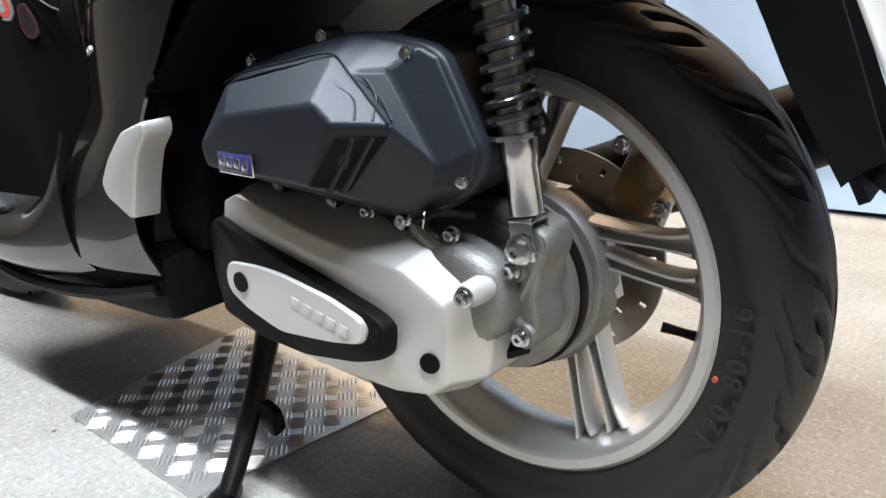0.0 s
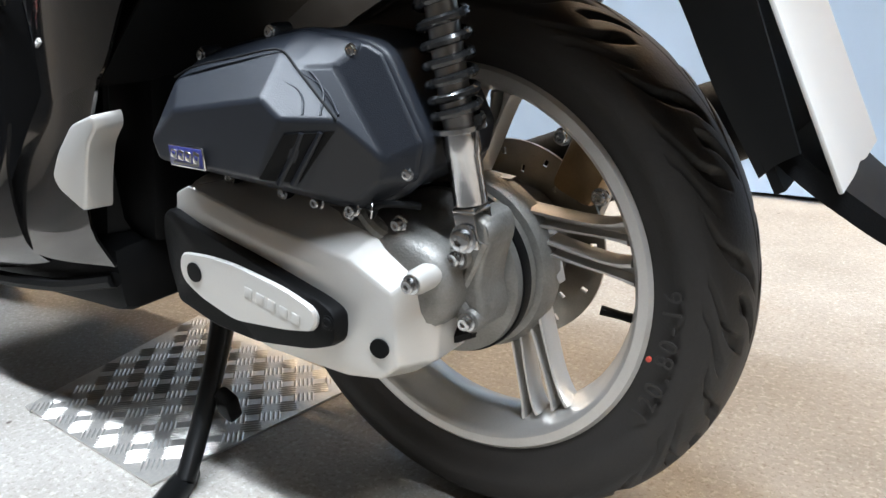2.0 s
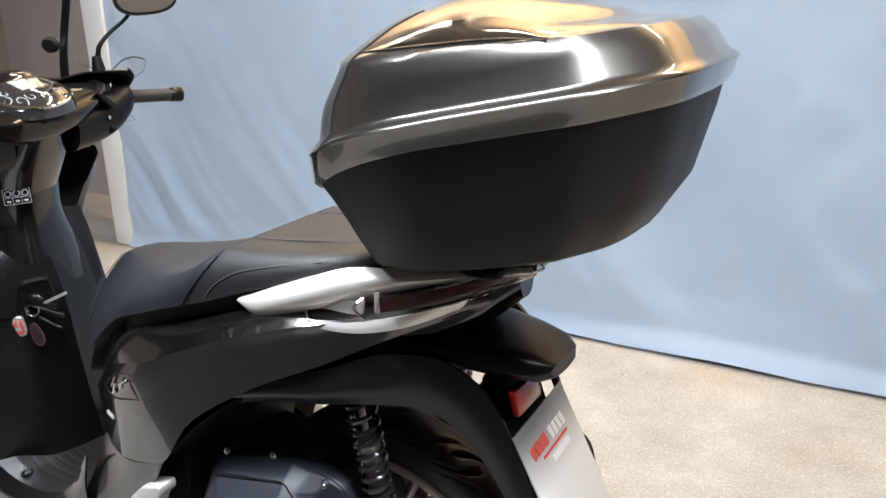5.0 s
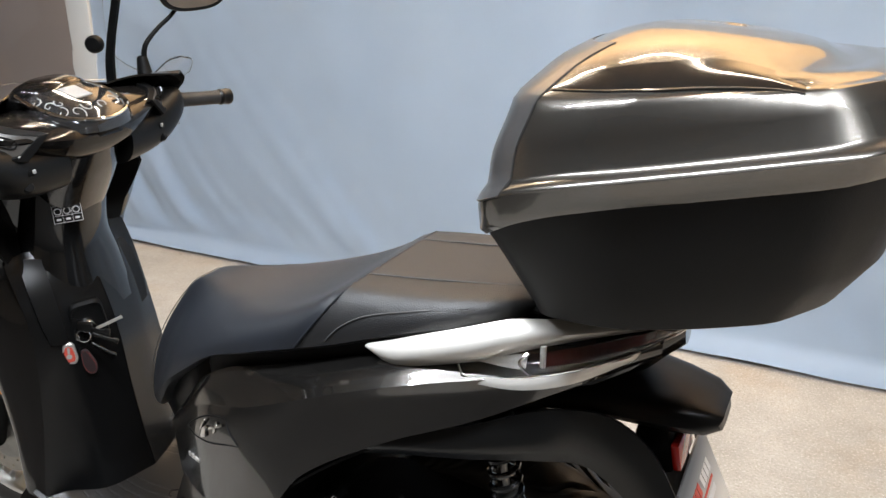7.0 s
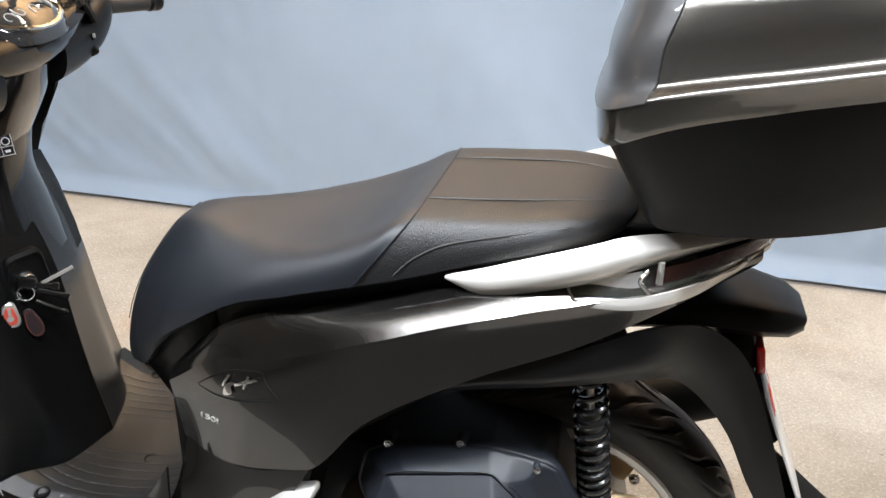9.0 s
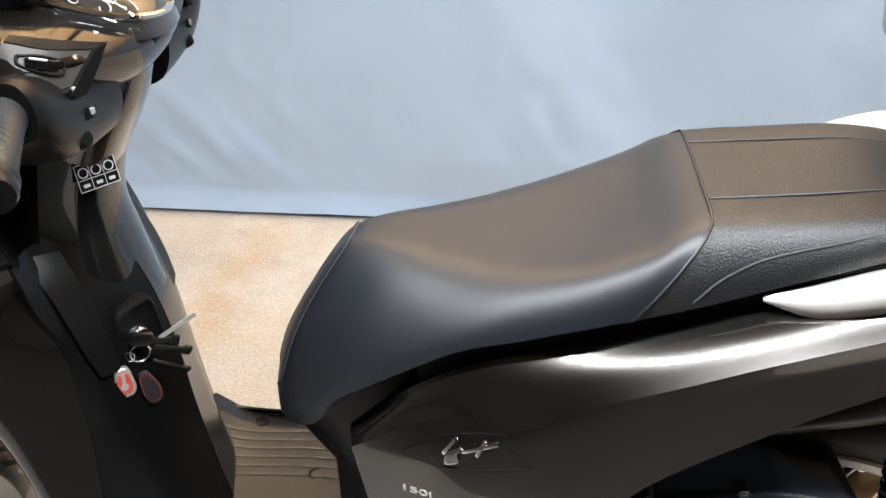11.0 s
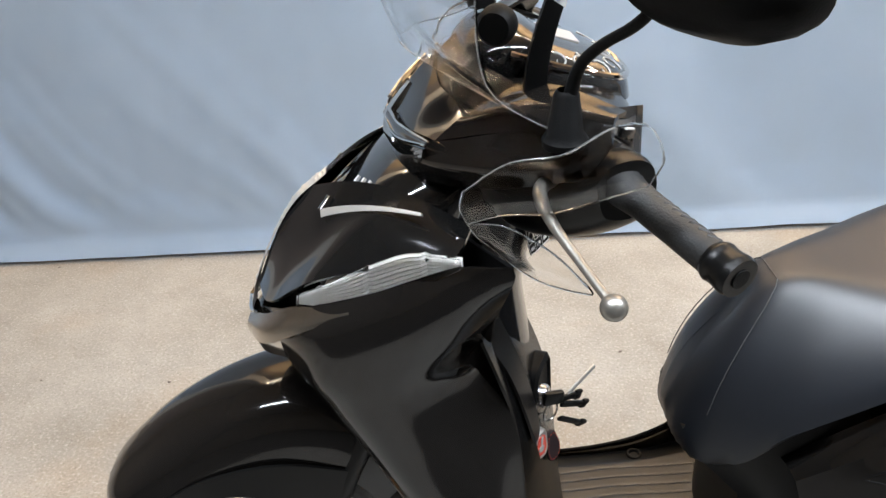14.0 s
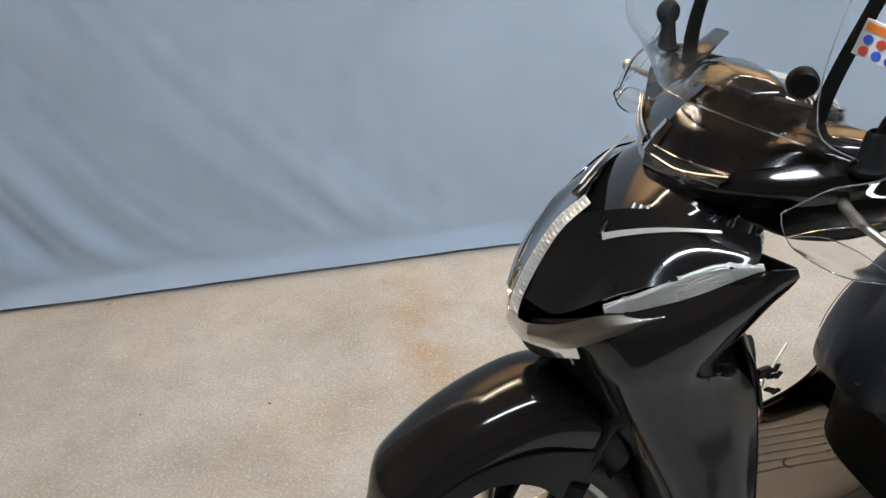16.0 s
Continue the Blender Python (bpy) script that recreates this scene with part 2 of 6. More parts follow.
def tube(pts, r, n=10, smooth=24, cap=True):
    """A round bar along a smooth line; r is one radius, or one for each of pts."""
    C = spline(pts, smooth) if smooth else [np.array(p, float) for p in pts]
    rs = [r] * len(C) if not hasattr(r, "__len__") else [float(v) for v in np.interp(np.linspace(0, 1, len(C)), np.linspace(0, 1, len(r)), r)]
    rings, side = [], None
    for i, c in enumerate(C):
        t = Vector(C[min(i + 1, len(C) - 1)] - C[max(i - 1, 0)]).normalized()
        if side is None:
            side = t.orthogonal().normalized()
        side = (side - t * side.dot(t)).normalized()
        up = t.cross(side)
        rings.append([Vector(c) + (side * math.cos(TAU * k / n) + up * math.sin(TAU * k / n)) * rs[i] for k in range(n)])
    return loft(rings, cap)


def lathe(profile, n=96, axis="y", closed=False):
    """Turn (radius, along) pairs about an axis through the origin."""
    rings = []
    for k in range(n):
        c, s = math.cos(TAU * k / n), math.sin(TAU * k / n)
        ring = []
        for r, a in profile:
            ring.append({"y": (r * c, a, r * s), "x": (a, r * c, r * s), "z": (r * c, r * s, a)}[axis])
        rings.append(ring)
    bm = bmesh.new()
    V = [[bm.verts.new(p) for p in r] for r in rings]
    m = len(profile)
    for k in range(n):
        a, b = V[k], V[(k + 1) % n]
        for i in range(m if closed else m - 1):
            j = (i + 1) % m
            f = [a[i], a[j], b[j], b[i]]
            bm.faces.new(f)
    bmesh.ops.remove_doubles(bm, verts=bm.verts, dist=1e-6)
    return bm


def move(bm, m):
    bmesh.ops.transform(bm, matrix=m, verts=bm.verts)
    return bm


def block(sx, sy, sz, bevel=0.0, m=None, seg=2):
    bm = bmesh.new()
    bmesh.ops.create_cube(bm, size=1.0, matrix=Matrix.Diagonal((sx, sy, sz, 1)))
    if bevel:
        bmesh.ops.bevel(bm, geom=bm.edges[:], offset=bevel, segments=seg, profile=0.5, affect="EDGES")
    return move(bm, m) if m else bm


def prism(outline, y0, y1, bevel=0.0, seg=2, taper=1.0):
    """A plate with an outline in x and z, from y0 to y1 (y1 is the outer face, shrunk by taper)."""
    c = np.mean(np.array(outline), axis=0)
    a = [(x, y0, z) for x, z in outline]
    b = [(c[0] + (x - c[0]) * taper, y1, c[1] + (z - c[1]) * taper) for x, z in outline]
    bm = loft([a, b])
    bmesh.ops.recalc_face_normals(bm, faces=bm.faces)
    if bevel:
        top = [e for e in bm.edges if all(abs(v.co.y - y1) < 1e-6 for v in e.verts)]
        bmesh.ops.bevel(bm, geom=top, offset=bevel, segments=seg, profile=0.5, affect="EDGES")
    return bm


def join(*bms):
    out = bmesh.new()
    for b in bms:
        me = bpy.data.meshes.new("tmp")
        b.to_mesh(me)
        b.free()
        out.from_mesh(me)
        bpy.data.meshes.remove(me)
    return out


def facets(pts, faces, bevel=0.004, seg=3, over=9):
    """A moulded body of flat faces whose edges are rounded over."""
    bm = bmesh.new()
    V = [bm.verts.new(p) for p in pts]
    for f in faces:
        bm.faces.new([V[i] for i in f])
    bmesh.ops.recalc_face_normals(bm, faces=bm.faces)
    bm.normal_update()
    hard = [e for e in bm.edges if len(e.link_faces) == 2 and e.calc_face_angle(0) > radians(over)]
    bmesh.ops.bevel(bm, geom=hard, offset=bevel, segments=seg, profile=0.5, affect="EDGES", clamp_overlap=True)
    return bm


def even_shading(ob):
    """Flat faces stay flat in the light, rounded edges stay round."""
    mod = ob.modifiers.new("even_shading", "WEIGHTED_NORMAL")
    mod.keep_sharp, mod.weight = True, 90
    return ob


def ring_of(pts, n, closed=True):
    """A closed smooth loop through pts (any dimension), n points."""
    P = list(pts)
    return spline(P + [P[0]], n + 1)[:n]


def smooth_rings(rings, n):
    k = len(rings[0])
    cols = [spline([r[i] for r in rings], n) for i in range(k)]
    return [[cols[i][j] for i in range(k)] for j in range(n)]


def round_poly(pts, r=0.01, seg=4):
    """A closed outline with rounded corners."""
    out = []
    n = len(pts)
    for i in range(n):
        p, a, b = (np.array(pts[k % n], float) for k in (i, i - 1, i + 1))
        da, db = a - p, b - p
        la, lb = np.linalg.norm(da), np.linalg.norm(db)
        q = min(r, la * 0.45, lb * 0.45)
        s, e = p + da / la * q, p + db / lb * q
        for k in range(seg + 1):
            u = k / seg
            out.append(tuple((1 - u) ** 2 * s + 2 * u * (1 - u) * p + u * u * e))
    return out


def bolt(parent, at, r=0.009, h=0.008, axis=(0, -1, 0), mat=None, name="bolt"):
    """A flanged hexagon bolt head."""
    prof = [(0, 0), (r * 1.25, 0), (r * 1.25, h * 0.25), (r * 0.95, h * 0.3), (r * 0.92, h * 0.9), (r * 0.75, h), (r * 0.4, h), (r * 0.36, h * 0.75), (0, h * 0.75)]
    bm = lathe(prof, 12, "z")
    q = Vector((0, 0, 1)).rotation_difference(Vector(axis))
    move(bm, Matrix.Translation(at) @ q.to_matrix().to_4x4())
    return part(name, bm, mat or STEEL, parent)


def lettering(text, size, depth=0.001):
    """A mesh of raised letters in the x-z plane, facing -y."""
    cu = bpy.data.curves.new("letters", "FONT")
    cu.body, cu.size, cu.extrude, cu.align_x, cu.align_y = text, size, depth, "CENTER", "CENTER"
    ob = bpy.data.objects.new("letters", cu)
    me = bpy.data.meshes.new_from_object(ob)
    bpy.data.objects.remove(ob)
    me.transform(pose(0, 0, 0, 90, 0, 0))
    return me


def skin(ob):
    """A finder of the skin of a mesh, from the left flank: y at (x, z)."""
    me = ob.data
    tree = BVHTree.FromPolygons([v.co.copy() for v in me.vertices], [tuple(f.vertices) for f in me.polygons])

    def find(x, z, lift=0.0):
        hit = tree.ray_cast(Vector((x, -2.0, z)), Vector((0, 1, 0)))
        return (hit[0].y if hit[0] is not None else -0.2) - lift
    return find


# ---- the hall ----
def floor_mesh():
    bm = bmesh.new()
    bmesh.ops.create_grid(bm, x_segments=8, y_segments=8, size=1.0, matrix=pose(-0.7, -1.2, 0) @ Matrix.Diagonal((4.6, 4.2, 1, 1)))
    return bm


tagged(part("floor", floor_mesh(), CONCRETE, None), "pale beige concrete floor with brown stains", "floor", kind="structure")

# Unseen dark sheet, added so that the bodywork reflects a darker floor.
DARKENER = material("dark_reflection_floor", (0.055, 0.051, 0.047), 0.6, 0.0, 0.25, 3.0, 0.3, 150)
tagged(part("floor_darkener", block(9.0, 4.4, 0.004, 0, pose(-0.7, -2.95, 0.002)), DARKENER, None), "unseen dark floor sheet added to darken reflections in the bodywork", "floor", kind="structure")

CY = 1.66


def curtain_mesh():
    """A taut hanging cloth with soft folds that slant down to its hem."""
    bm = bmesh.new()
    nx, nz = 460, 110
    rows = []
    for j in range(nz + 1):
        z = 0.018 + 1.95 * j / nz
        row = []
        for i in range(nx + 1):
            x = -2.99 + 6.46 * i / nx
            near = math.exp(-z / 0.45) * min(1.0, max(0.0, (z - 0.07) / 0.10))
            side_x = min(1.0, 0.24 + 0.5 * max(0.0, abs(x + 0.35) - 0.75))
            d = 0.02 * math.sin(2.3 * x + 0.7 * z) + 0.012 * math.sin(5.1 * (x + 0.25 * z) + 1.0)
            u = x + 0.9 * z + 0.12 * noise.noise((1.3 * x, 1.3 * z, 9.0))
            fold = noise.noise((4.2 * u, 0.8 * z, 7.0))
            d += 0.088 * side_x * near * fold + 0.030 * noise.noise((1.9 * (x + 0.35 * z), 0.5 * z, 3.0))
            d += 0.030 * side_x * noise.noise((9.5 * u, 1.3 * z, 1.0)) * near + 0.004 * noise.noise((11 * x, 7 * z, 5.0))
            hem = max(0.0, 1 - z / 0.085)
            row.append(bm.verts.new((x, CY + 0.03 + d * min(1.0, max(0.0, z - 0.03) / 0.2) - 0.036 * min(1.0, 1.25 * hem) + 0.006 * hem * noise.noise((6 * x, 0, 2.0)) + 0.02 * z, z + 0.006 * noise.noise((3 * x, 0, 0)) * (j == 0))))
        rows.append(row)
    for a, b in zip(rows, rows[1:]):
        for i in range(nx):
            bm.faces.new((a[i], a[i + 1], b[i + 1], b[i]))
    bmesh.ops.solidify(bm, geom=bm.faces[:], thickness=0.003)
    return bm


curtain = thing("curtain", "pale blue-grey cloth curtain hanging to just above the floor", "curtain")
part("cloth", curtain_mesh(), CURTAIN, curtain, sharp=80)
# Black strip stands in for the shade in the gap under the cloth.
part("foot_gap_strip", block(6.46, 0.02, 0.02, 0.004, pose(0.24, CY + 0.035, 0.012)), BLACK, curtain, "black strip drawn for the dark gap under the curtain")

NICHE = material("dull_pink_grey_wall", (0.36, 0.32, 0.31), 0.8, 0.0, 0.1, 1.5, 0.2, 100)
tagged(part("wall_back", block(7.0, 0.15, 4.4, 0, pose(0.4, 2.55, 2.2)), WARM_WALL, None), "warm tan wall behind the curtain", "wall", kind="structure")
tagged(part("wall_niche", block(2.2, 0.15, 4.4, 0, pose(-4.2, 2.55, 2.2)), NICHE, None), "dull pink-grey wall beside the pillar", "wall", kind="structure")
tagged(part("wall_front", block(9.2, 0.15, 4.4, 0, pose(-0.7, -5.0, 2.2)), HALL_FRONT, None), "warm grey-beige hall wall", "wall", kind="structure")
tagged(part("wall_left", block(0.15, 7.8, 4.4, 0, pose(-5.3, -1.3, 2.2)), HALL, None), "dim grey-brown hall wall", "wall", kind="structure")
tagged(part("wall_right", block(0.15, 7.8, 4.4, 0, pose(3.9, -1.3, 2.2)), HALL, None), "dim grey-brown hall wall", "wall", kind="structure")
tagged(part("ceiling", block(9.4, 8.0, 0.1, 0, pose(-0.7, -1.3, 4.45)), CEIL, None), "warm beige ceiling", "ceiling", kind="structure")
tagged(part("pillar", block(0.17, 0.3, 4.4, 0.01, pose(-3.085, 1.85, 2.2)), WHITE, None), "white painted pillar beside the curtain", "pillar", kind="structure")


def tube_lamp(x, y, z, length, tilt, power, colour, label):
    """A batten lamp hung from the ceiling on two thin rods; tilt turns its face about its length."""
    lamp = thing("ceiling_lamp", label, "lamp", pose(x, y, z), "ceiling lamps")
    turned = pose(0, 0, 0, tilt, 0, 0)
    part("housing", block(length, 0.14, 0.05, 0.008, turned @ pose(0, 0, 0.05)), WHITE, lamp)
    part("tube", block(length - 0.06, 0.08, 0.03, 0.012, turned @ pose(0, 0, 0.012)), TUBE, lamp)
    for sx in (-0.4, 0.4):
        part("rod", tube([(sx * length, 0, 0.06), (sx * length, 0, 4.4 - z)], 0.006, 8, 4), BLACK, lamp)
    li = bpy.data.lights.new("lamp_light", "AREA")
    li.shape, li.size, li.size_y, li.energy, li.color = "RECTANGLE", length, 0.1, power, colour
    lo = new("lamp_light", li)
    lo.parent = lamp
    lo.matrix_basis = turned @ pose(0, 0, -0.012)
    return lamp


COOL, WARM = (0.79, 0.895, 1.0), (1.0, 0.80, 0.56)
for x, watts in ((-1.95, 66), (-0.4, 87), (1.15, 84)):
    tube_lamp(x, -0.85, 3.1, 1.5, 0, watts, COOL, "long cool white batten lamp hung from the ceiling")
for x, watts in ((-2.4, 60), (-0.6, 78), (1.2, 75)):
    tube_lamp(x, 1.75, 3.6, 1.5, 38, watts, WARM, "long warm white batten lamp washing the back wall")

# ---- the scooter: x runs to its tail, -y is its left flank ----
LEAN_STAND = 1.5
BASE = pose(0, 0.0, 0, LEAN_STAND, 0, 0)
scooter = thing("scooter", "dark grey metallic step-through scooter leaning on its side stand", "scooter", BASE)


def both(name, curves, mat, label="", parent=None, right=None, **kw):
    """A panel of the left flank and its mirror image on the right (or the right one's own curves)."""
    left = part(name, sheet(curves, **kw), mat, parent or scooter, label)
    part(name, sheet([flip(c) for c in right or curves], **kw), mat, parent or scooter, label)
    return left


# ---- wheels ----
def tyre_mesh(R, half, rim_r, n=768, m=64):
    """A road tyre with a round crown and slanted tread grooves cut into it."""
    bm = bmesh.new()
    prof = []
    for j in range(m + 1):
        a = -1 + 2 * j / m
        w = abs(a)
        if w < 0.62:
            u = w / 0.62
            y, r = half * math.sin(u * 1.22), R - 0.030 * (1 - math.cos(u * 1.22)) * 1.25
        else:
            u = (w - 0.62) / 0.38
            r0, y0 = R - 0.030 * (1 - math.cos(1.22)) * 1.25, half * math.sin(1.22)
            r = r0 + (rim_r - r0) * u
            y = y0 + half * 0.07 * math.sin(math.pi * min(1, u * 1.4)) - (half - 0.040) * 0.72 * u**1.6
        prof.append((math.copysign(y, a), r, a))
    teeth, per = 24, n // 24
    V = []
    for k in range(n):
        step = k % (2 * per)
        row = []
        for y, r, a in prof:
            w = abs(a)
            ph = TAU * k / n + (0.5 * TAU / teeth if a > 0 else 0) + 0.62 * min(w, 0.66) + 0.035 * math.sin(11 * w) * (w < 0.66)
            dep = 0.0
            for at, lo, hi in ((0, 0.09, 0.56), (per, 0.20, 0.63), (per // 2, 0.40, 0.66), (per + per // 2, 0.03, 0.30)):
                f = abs((step - at + per) % (2 * per) - per)
                ends = max(0.0, min(1.0, (w - lo) / 0.04, (hi - w) / 0.04))
                dep = max(dep, 0.0085 * ends * max(0.0, min(1.0, (4.1 - f) / 1.0)))
            q = r - dep
            row.append(bm.verts.new((q * math.cos(ph), y, q * math.sin(ph))))
        V.append(row)
    for k in range(n):
        a, b = V[k], V[(k + 1) % n]
        for j in range(m):
            bm.faces.new((a[j], a[j + 1], b[j + 1], b[j]))
    return bm


def rim_profile(r, hw):
    """The rim's well, from the left flange to the right one."""
    return [(r + 0.012, -hw), (r + 0.014, -hw - 0.004), (r + 0.010, -hw - 0.007), (r + 0.000, -hw - 0.0065), (r - 0.0045, -hw - 0.003), (r - 0.0065, -hw + 0.003), (r - 0.009, -hw + 0.010), (r - 0.013, -hw + 0.020), (r - 0.016, -hw + 0.030),
            (r - 0.018, -0.006), (r - 0.018, 0.010), (r - 0.015, hw - 0.022), (r - 0.011, hw - 0.012), (r - 0.006, hw - 0.001), (r + 0.002, hw + 0.006),
            (r + 0.012, hw + 0.005), (r + 0.012, hw - 0.002), (r, hw - 0.006), (r - 0.010, 0.012), (r - 0.010, -0.012), (r, -hw + 0.006)]


def spoke_mesh(ang, r0, r1, spread0, spread1, y, w=0.010, d=0.013, sweep=0.0):
    """One bar of a twin spoke, tapered and bevelled with a groove along its face."""
    bm = bmesh.new()
    rings = []
    for u in np.linspace(0, 1, 12):
        r = r0 + (r1 - r0) * u
        s = spread0 + (spread1 - spread0) * u + sweep * (1 - u) ** 1.3
        ww = w * (1.25 - 0.5 * u + 0.9 * u**7)
        yy = y + 0.010 * u * (1 - u)
        ring = []
        for t_, h in ((-1, 1), (-1, -0.6), (-0.8, -1), (-0.52, -1), (-0.38, 0.2), (0.38, 0.2), (0.52, -1), (0.8, -1), (1, -0.6), (1, 1)):
            ring.append((r, s + t_ * ww, yy + h * d))
        rings.append(ring)
    c, s_ = math.cos(ang), math.sin(ang)
    return loft([[(r * c - t_ * s_, yy, r * s_ + t_ * c) for r, t_, yy in ring] for ring in rings])


def disc_mesh(r0, r1, y, n=60, holes=24):
    """A drilled brake disc."""
    bm = bmesh.new()
    rows = [r0, r0 + (r1 - r0) * 0.22, r0 + (r1 - r0) * 0.40, r0 + (r1 - r0) * 0.60, r0 + (r1 - r0) * 0.78, r1]
    seg = holes * 5
    V = [[bm.verts.new((r * math.cos(TAU * k / seg), y, r * math.sin(TAU * k / seg))) for k in range(seg)] for r in rows]
    for i in range(len(rows) - 1):
        for k in range(seg):
            hole = (k % 10 == 1 and i == 3) or (k % 10 == 6 and i == 1)
            if not hole:
                j = (k + 1) % seg
                bm.faces.new((V[i][k], V[i][j], V[i + 1][j], V[i + 1][k]))
    bmesh.ops.recalc_face_normals(bm, faces=bm.faces)
    bmesh.ops.solidify(bm, geom=bm.faces[:], thickness=0.004)
    return bm


def wheel(name, m, R, half, rim_hw, phase, disc_y, disc_r, hub):
    """A cast wheel with five twin spokes, its tyre, valve and brake disc."""
    w = part(name, lathe(hub, 48), CAST, scooter, "cast alloy hub")
    w.matrix_basis = m
    rr = 0.2032
    part("tyre", tyre_mesh(R, half, rr + 0.011), RUBBER, w, "black road tyre with slanted grooves", sharp=50)
    part("rim", lathe(rim_profile(rr, rim_hw), 120, closed=True), RIM, w, "satin silver cast rim")
    for k in range(5):
        a = phase + TAU * k / 5
        for s in (-1, 1):
            part("spoke", spoke_mesh(a, 0.07, rr - 0.016, s * 0.013, s * 0.021, -0.012, w=0.0088, sweep=0.034), RIM, w)
        part("spoke_web", spoke_mesh(a, 0.055, 0.098, 0, 0, -0.006, 0.020, 0.008, sweep=0.034), RIM, w)
    part("hub_flange", lathe([(0.060, -0.036), (0.088, -0.036), (0.0955, -0.033), (0.101, -0.022), (0.100, -0.004), (0.060, 0.0)], 72), CAST, w, "silver hub flange")
    part("brake_disc", disc_mesh(disc_r - 0.045, disc_r, disc_y), DISC, w, "drilled steel brake disc")
    part("disc_carrier", lathe([(0.03, disc_y - 0.006), (disc_r - 0.05, disc_y - 0.004), (disc_r - 0.04, disc_y), (disc_r - 0.05, disc_y + 0.005), (0.03, disc_y + 0.006)], 60), CAST, w)
    a = phase - radians(23.5)
    d = Vector((math.cos(a), 0, math.sin(a)))
    part("valve", tube([d * (rr - 0.010), d * (rr - 0.030) + Vector((0, -0.006, 0)), d * (rr - 0.050) + Vector((0, -0.012, 0))], [0.006, 0.0045, 0.0055], 10, 8), BLACK, w, "black rubber valve stem")
    return w


REAR_HUB = [(0, -0.075), (0.022, -0.075), (0.07, -0.066), (0.086, -0.058), (0.09, -0.05), (0.09, -0.038), (0.078, -0.03), (0.06, -0.015), (0.055, 0.03), (0.06, 0.05), (0, 0.055)]
rear = wheel("rear_wheel", pose(-0.019, 0, 0.301), 0.298, 0.060, 0.040, radians(11.7), 0.066, 0.12, REAR_HUB)
for i, ch in enumerate("120.80-16"):
    a = radians(-27 + 3.9 * i)
    me = lettering(ch, 0.026, 0.0006)
    me.transform(Matrix.Translation((0.2415 * math.cos(a), -0.0596, 0.2415 * math.sin(a))) @ Matrix.Rotation(-(a + math.pi / 2), 4, "Y"))
    part("tyre_letter", me, RUBBER, rear)
a = radians(-12.3)
part("balance_dot", lathe([(0, -0.0606), (0.0027, -0.0604), (0.0027, -0.058)], 12), RED_INK, rear, "small red paint dot").location = (0.226 * math.cos(a), 0, 0.226 * math.sin(a))

AXIS = Vector((math.sin(radians(26)), 0, math.cos(radians(26))))
PIVOT = Matrix.Translation((-0.99, 0, 0.98))
TURNED = PIVOT @ Matrix.Rotation(radians(6.6), 4, AXIS) @ PIVOT.inverted()
STEER = TURNED @ pose(-1.345, 0, 0.285)
FRONT_HUB = [(0, -0.06), (0.02, -0.06), (0.03, -0.05), (0.05, -0.04), (0.055, 0.0), (0.05, 0.04), (0.03, 0.05), (0, 0.06)]
front = wheel("front_wheel", STEER, 0.284, 0.05, 0.034, radians(30), -0.055, 0.12, FRONT_HUB)

# ---- power unit ----
engine = part("engine_case", prism(round_poly([(-0.38, 0.33), (-0.30, 0.40), (-0.05, 0.385), (0.04, 0.36), (0.05, 0.30), (0.0, 0.255), (-0.2, 0.235), (-0.34, 0.25)], 0.03), 0.06, -0.165, 0.02, 3), CAST, scooter, "cast aluminium crankcase")
# transmission cover


def shrink(poly, k, dx=0.0, dz=0.0):
    c = np.mean(np.array(poly), axis=0)
    return [(c[0] + (x - c[0]) * k + dx, c[1] + (z - c[1]) * k + dz) for x, z in poly]


def stack(poly, levels, n=72, crisp=0.0):
    """A cover built up from one outline: (y, shrink, dx, dz) for each level, outwards."""
    base = round_poly(poly, crisp, 3) if crisp else ring_of(round_poly(poly, 0.014), n)
    rings = [[(x, y, z) for x, z in shrink(base, k, dx, dz)] for y, k, dx, dz in levels]
    return loft(rings)


COVER_EDGE = [(-0.284, -0.203, 0.366), (-0.281, -0.202, 0.388), (-0.264, -0.199, 0.3965), (-0.160, -0.198, 0.370), (-0.095, -0.196, 0.360), (-0.048, -0.192, 0.349), (-0.001, -0.185, 0.319),
              (0.003, -0.185, 0.285), (0.003, -0.186, 0.245), (-0.016, -0.190, 0.230), (-0.055, -0.194, 0.225), (-0.160, -0.199, 0.230), (-0.245, -0.2, 0.252), (-0.287, -0.203, 0.305)]
COVER_BACK = [(-0.286, 0.364), (-0.281, 0.384), (-0.258, 0.394), (-0.165, 0.396), (-0.080, 0.386), (-0.025, 0.374), (0.024, 0.343), (0.032, 0.295), (0.024, 0.244), (-0.004, 0.224), (-0.055, 0.217), (-0.165, 0.221), (-0.250, 0.244), (-0.293, 0.303)]


def cover_mesh():
    """The cover's flat face, its bevelled flank and the straight wall behind."""
    mid = np.mean(np.array(COVER_EDGE), axis=0)
    inner = [tuple(mid + (np.array(p) - mid) * 0.72 + np.array((0, -0.0055 - 0.10 * max(0, p[1] + 0.197), 0))) for p in COVER_EDGE]
    rings = [[(x, -0.10, z) for x, z in COVER_BACK], [(x, -0.150, z) for x, z in COVER_BACK], COVER_EDGE, inner]
    n = len(COVER_EDGE)
    faces = [(k * n + i, k * n + (i + 1) % n, (k + 1) * n + (i + 1) % n, (k + 1) * n + i) for k in range(3) for i in range(n)]
    return facets([p for r in rings for p in r], faces + [tuple(range(3 * n, 4 * n)), tuple(range(n))[::-1]], 0.005, 3, 16)


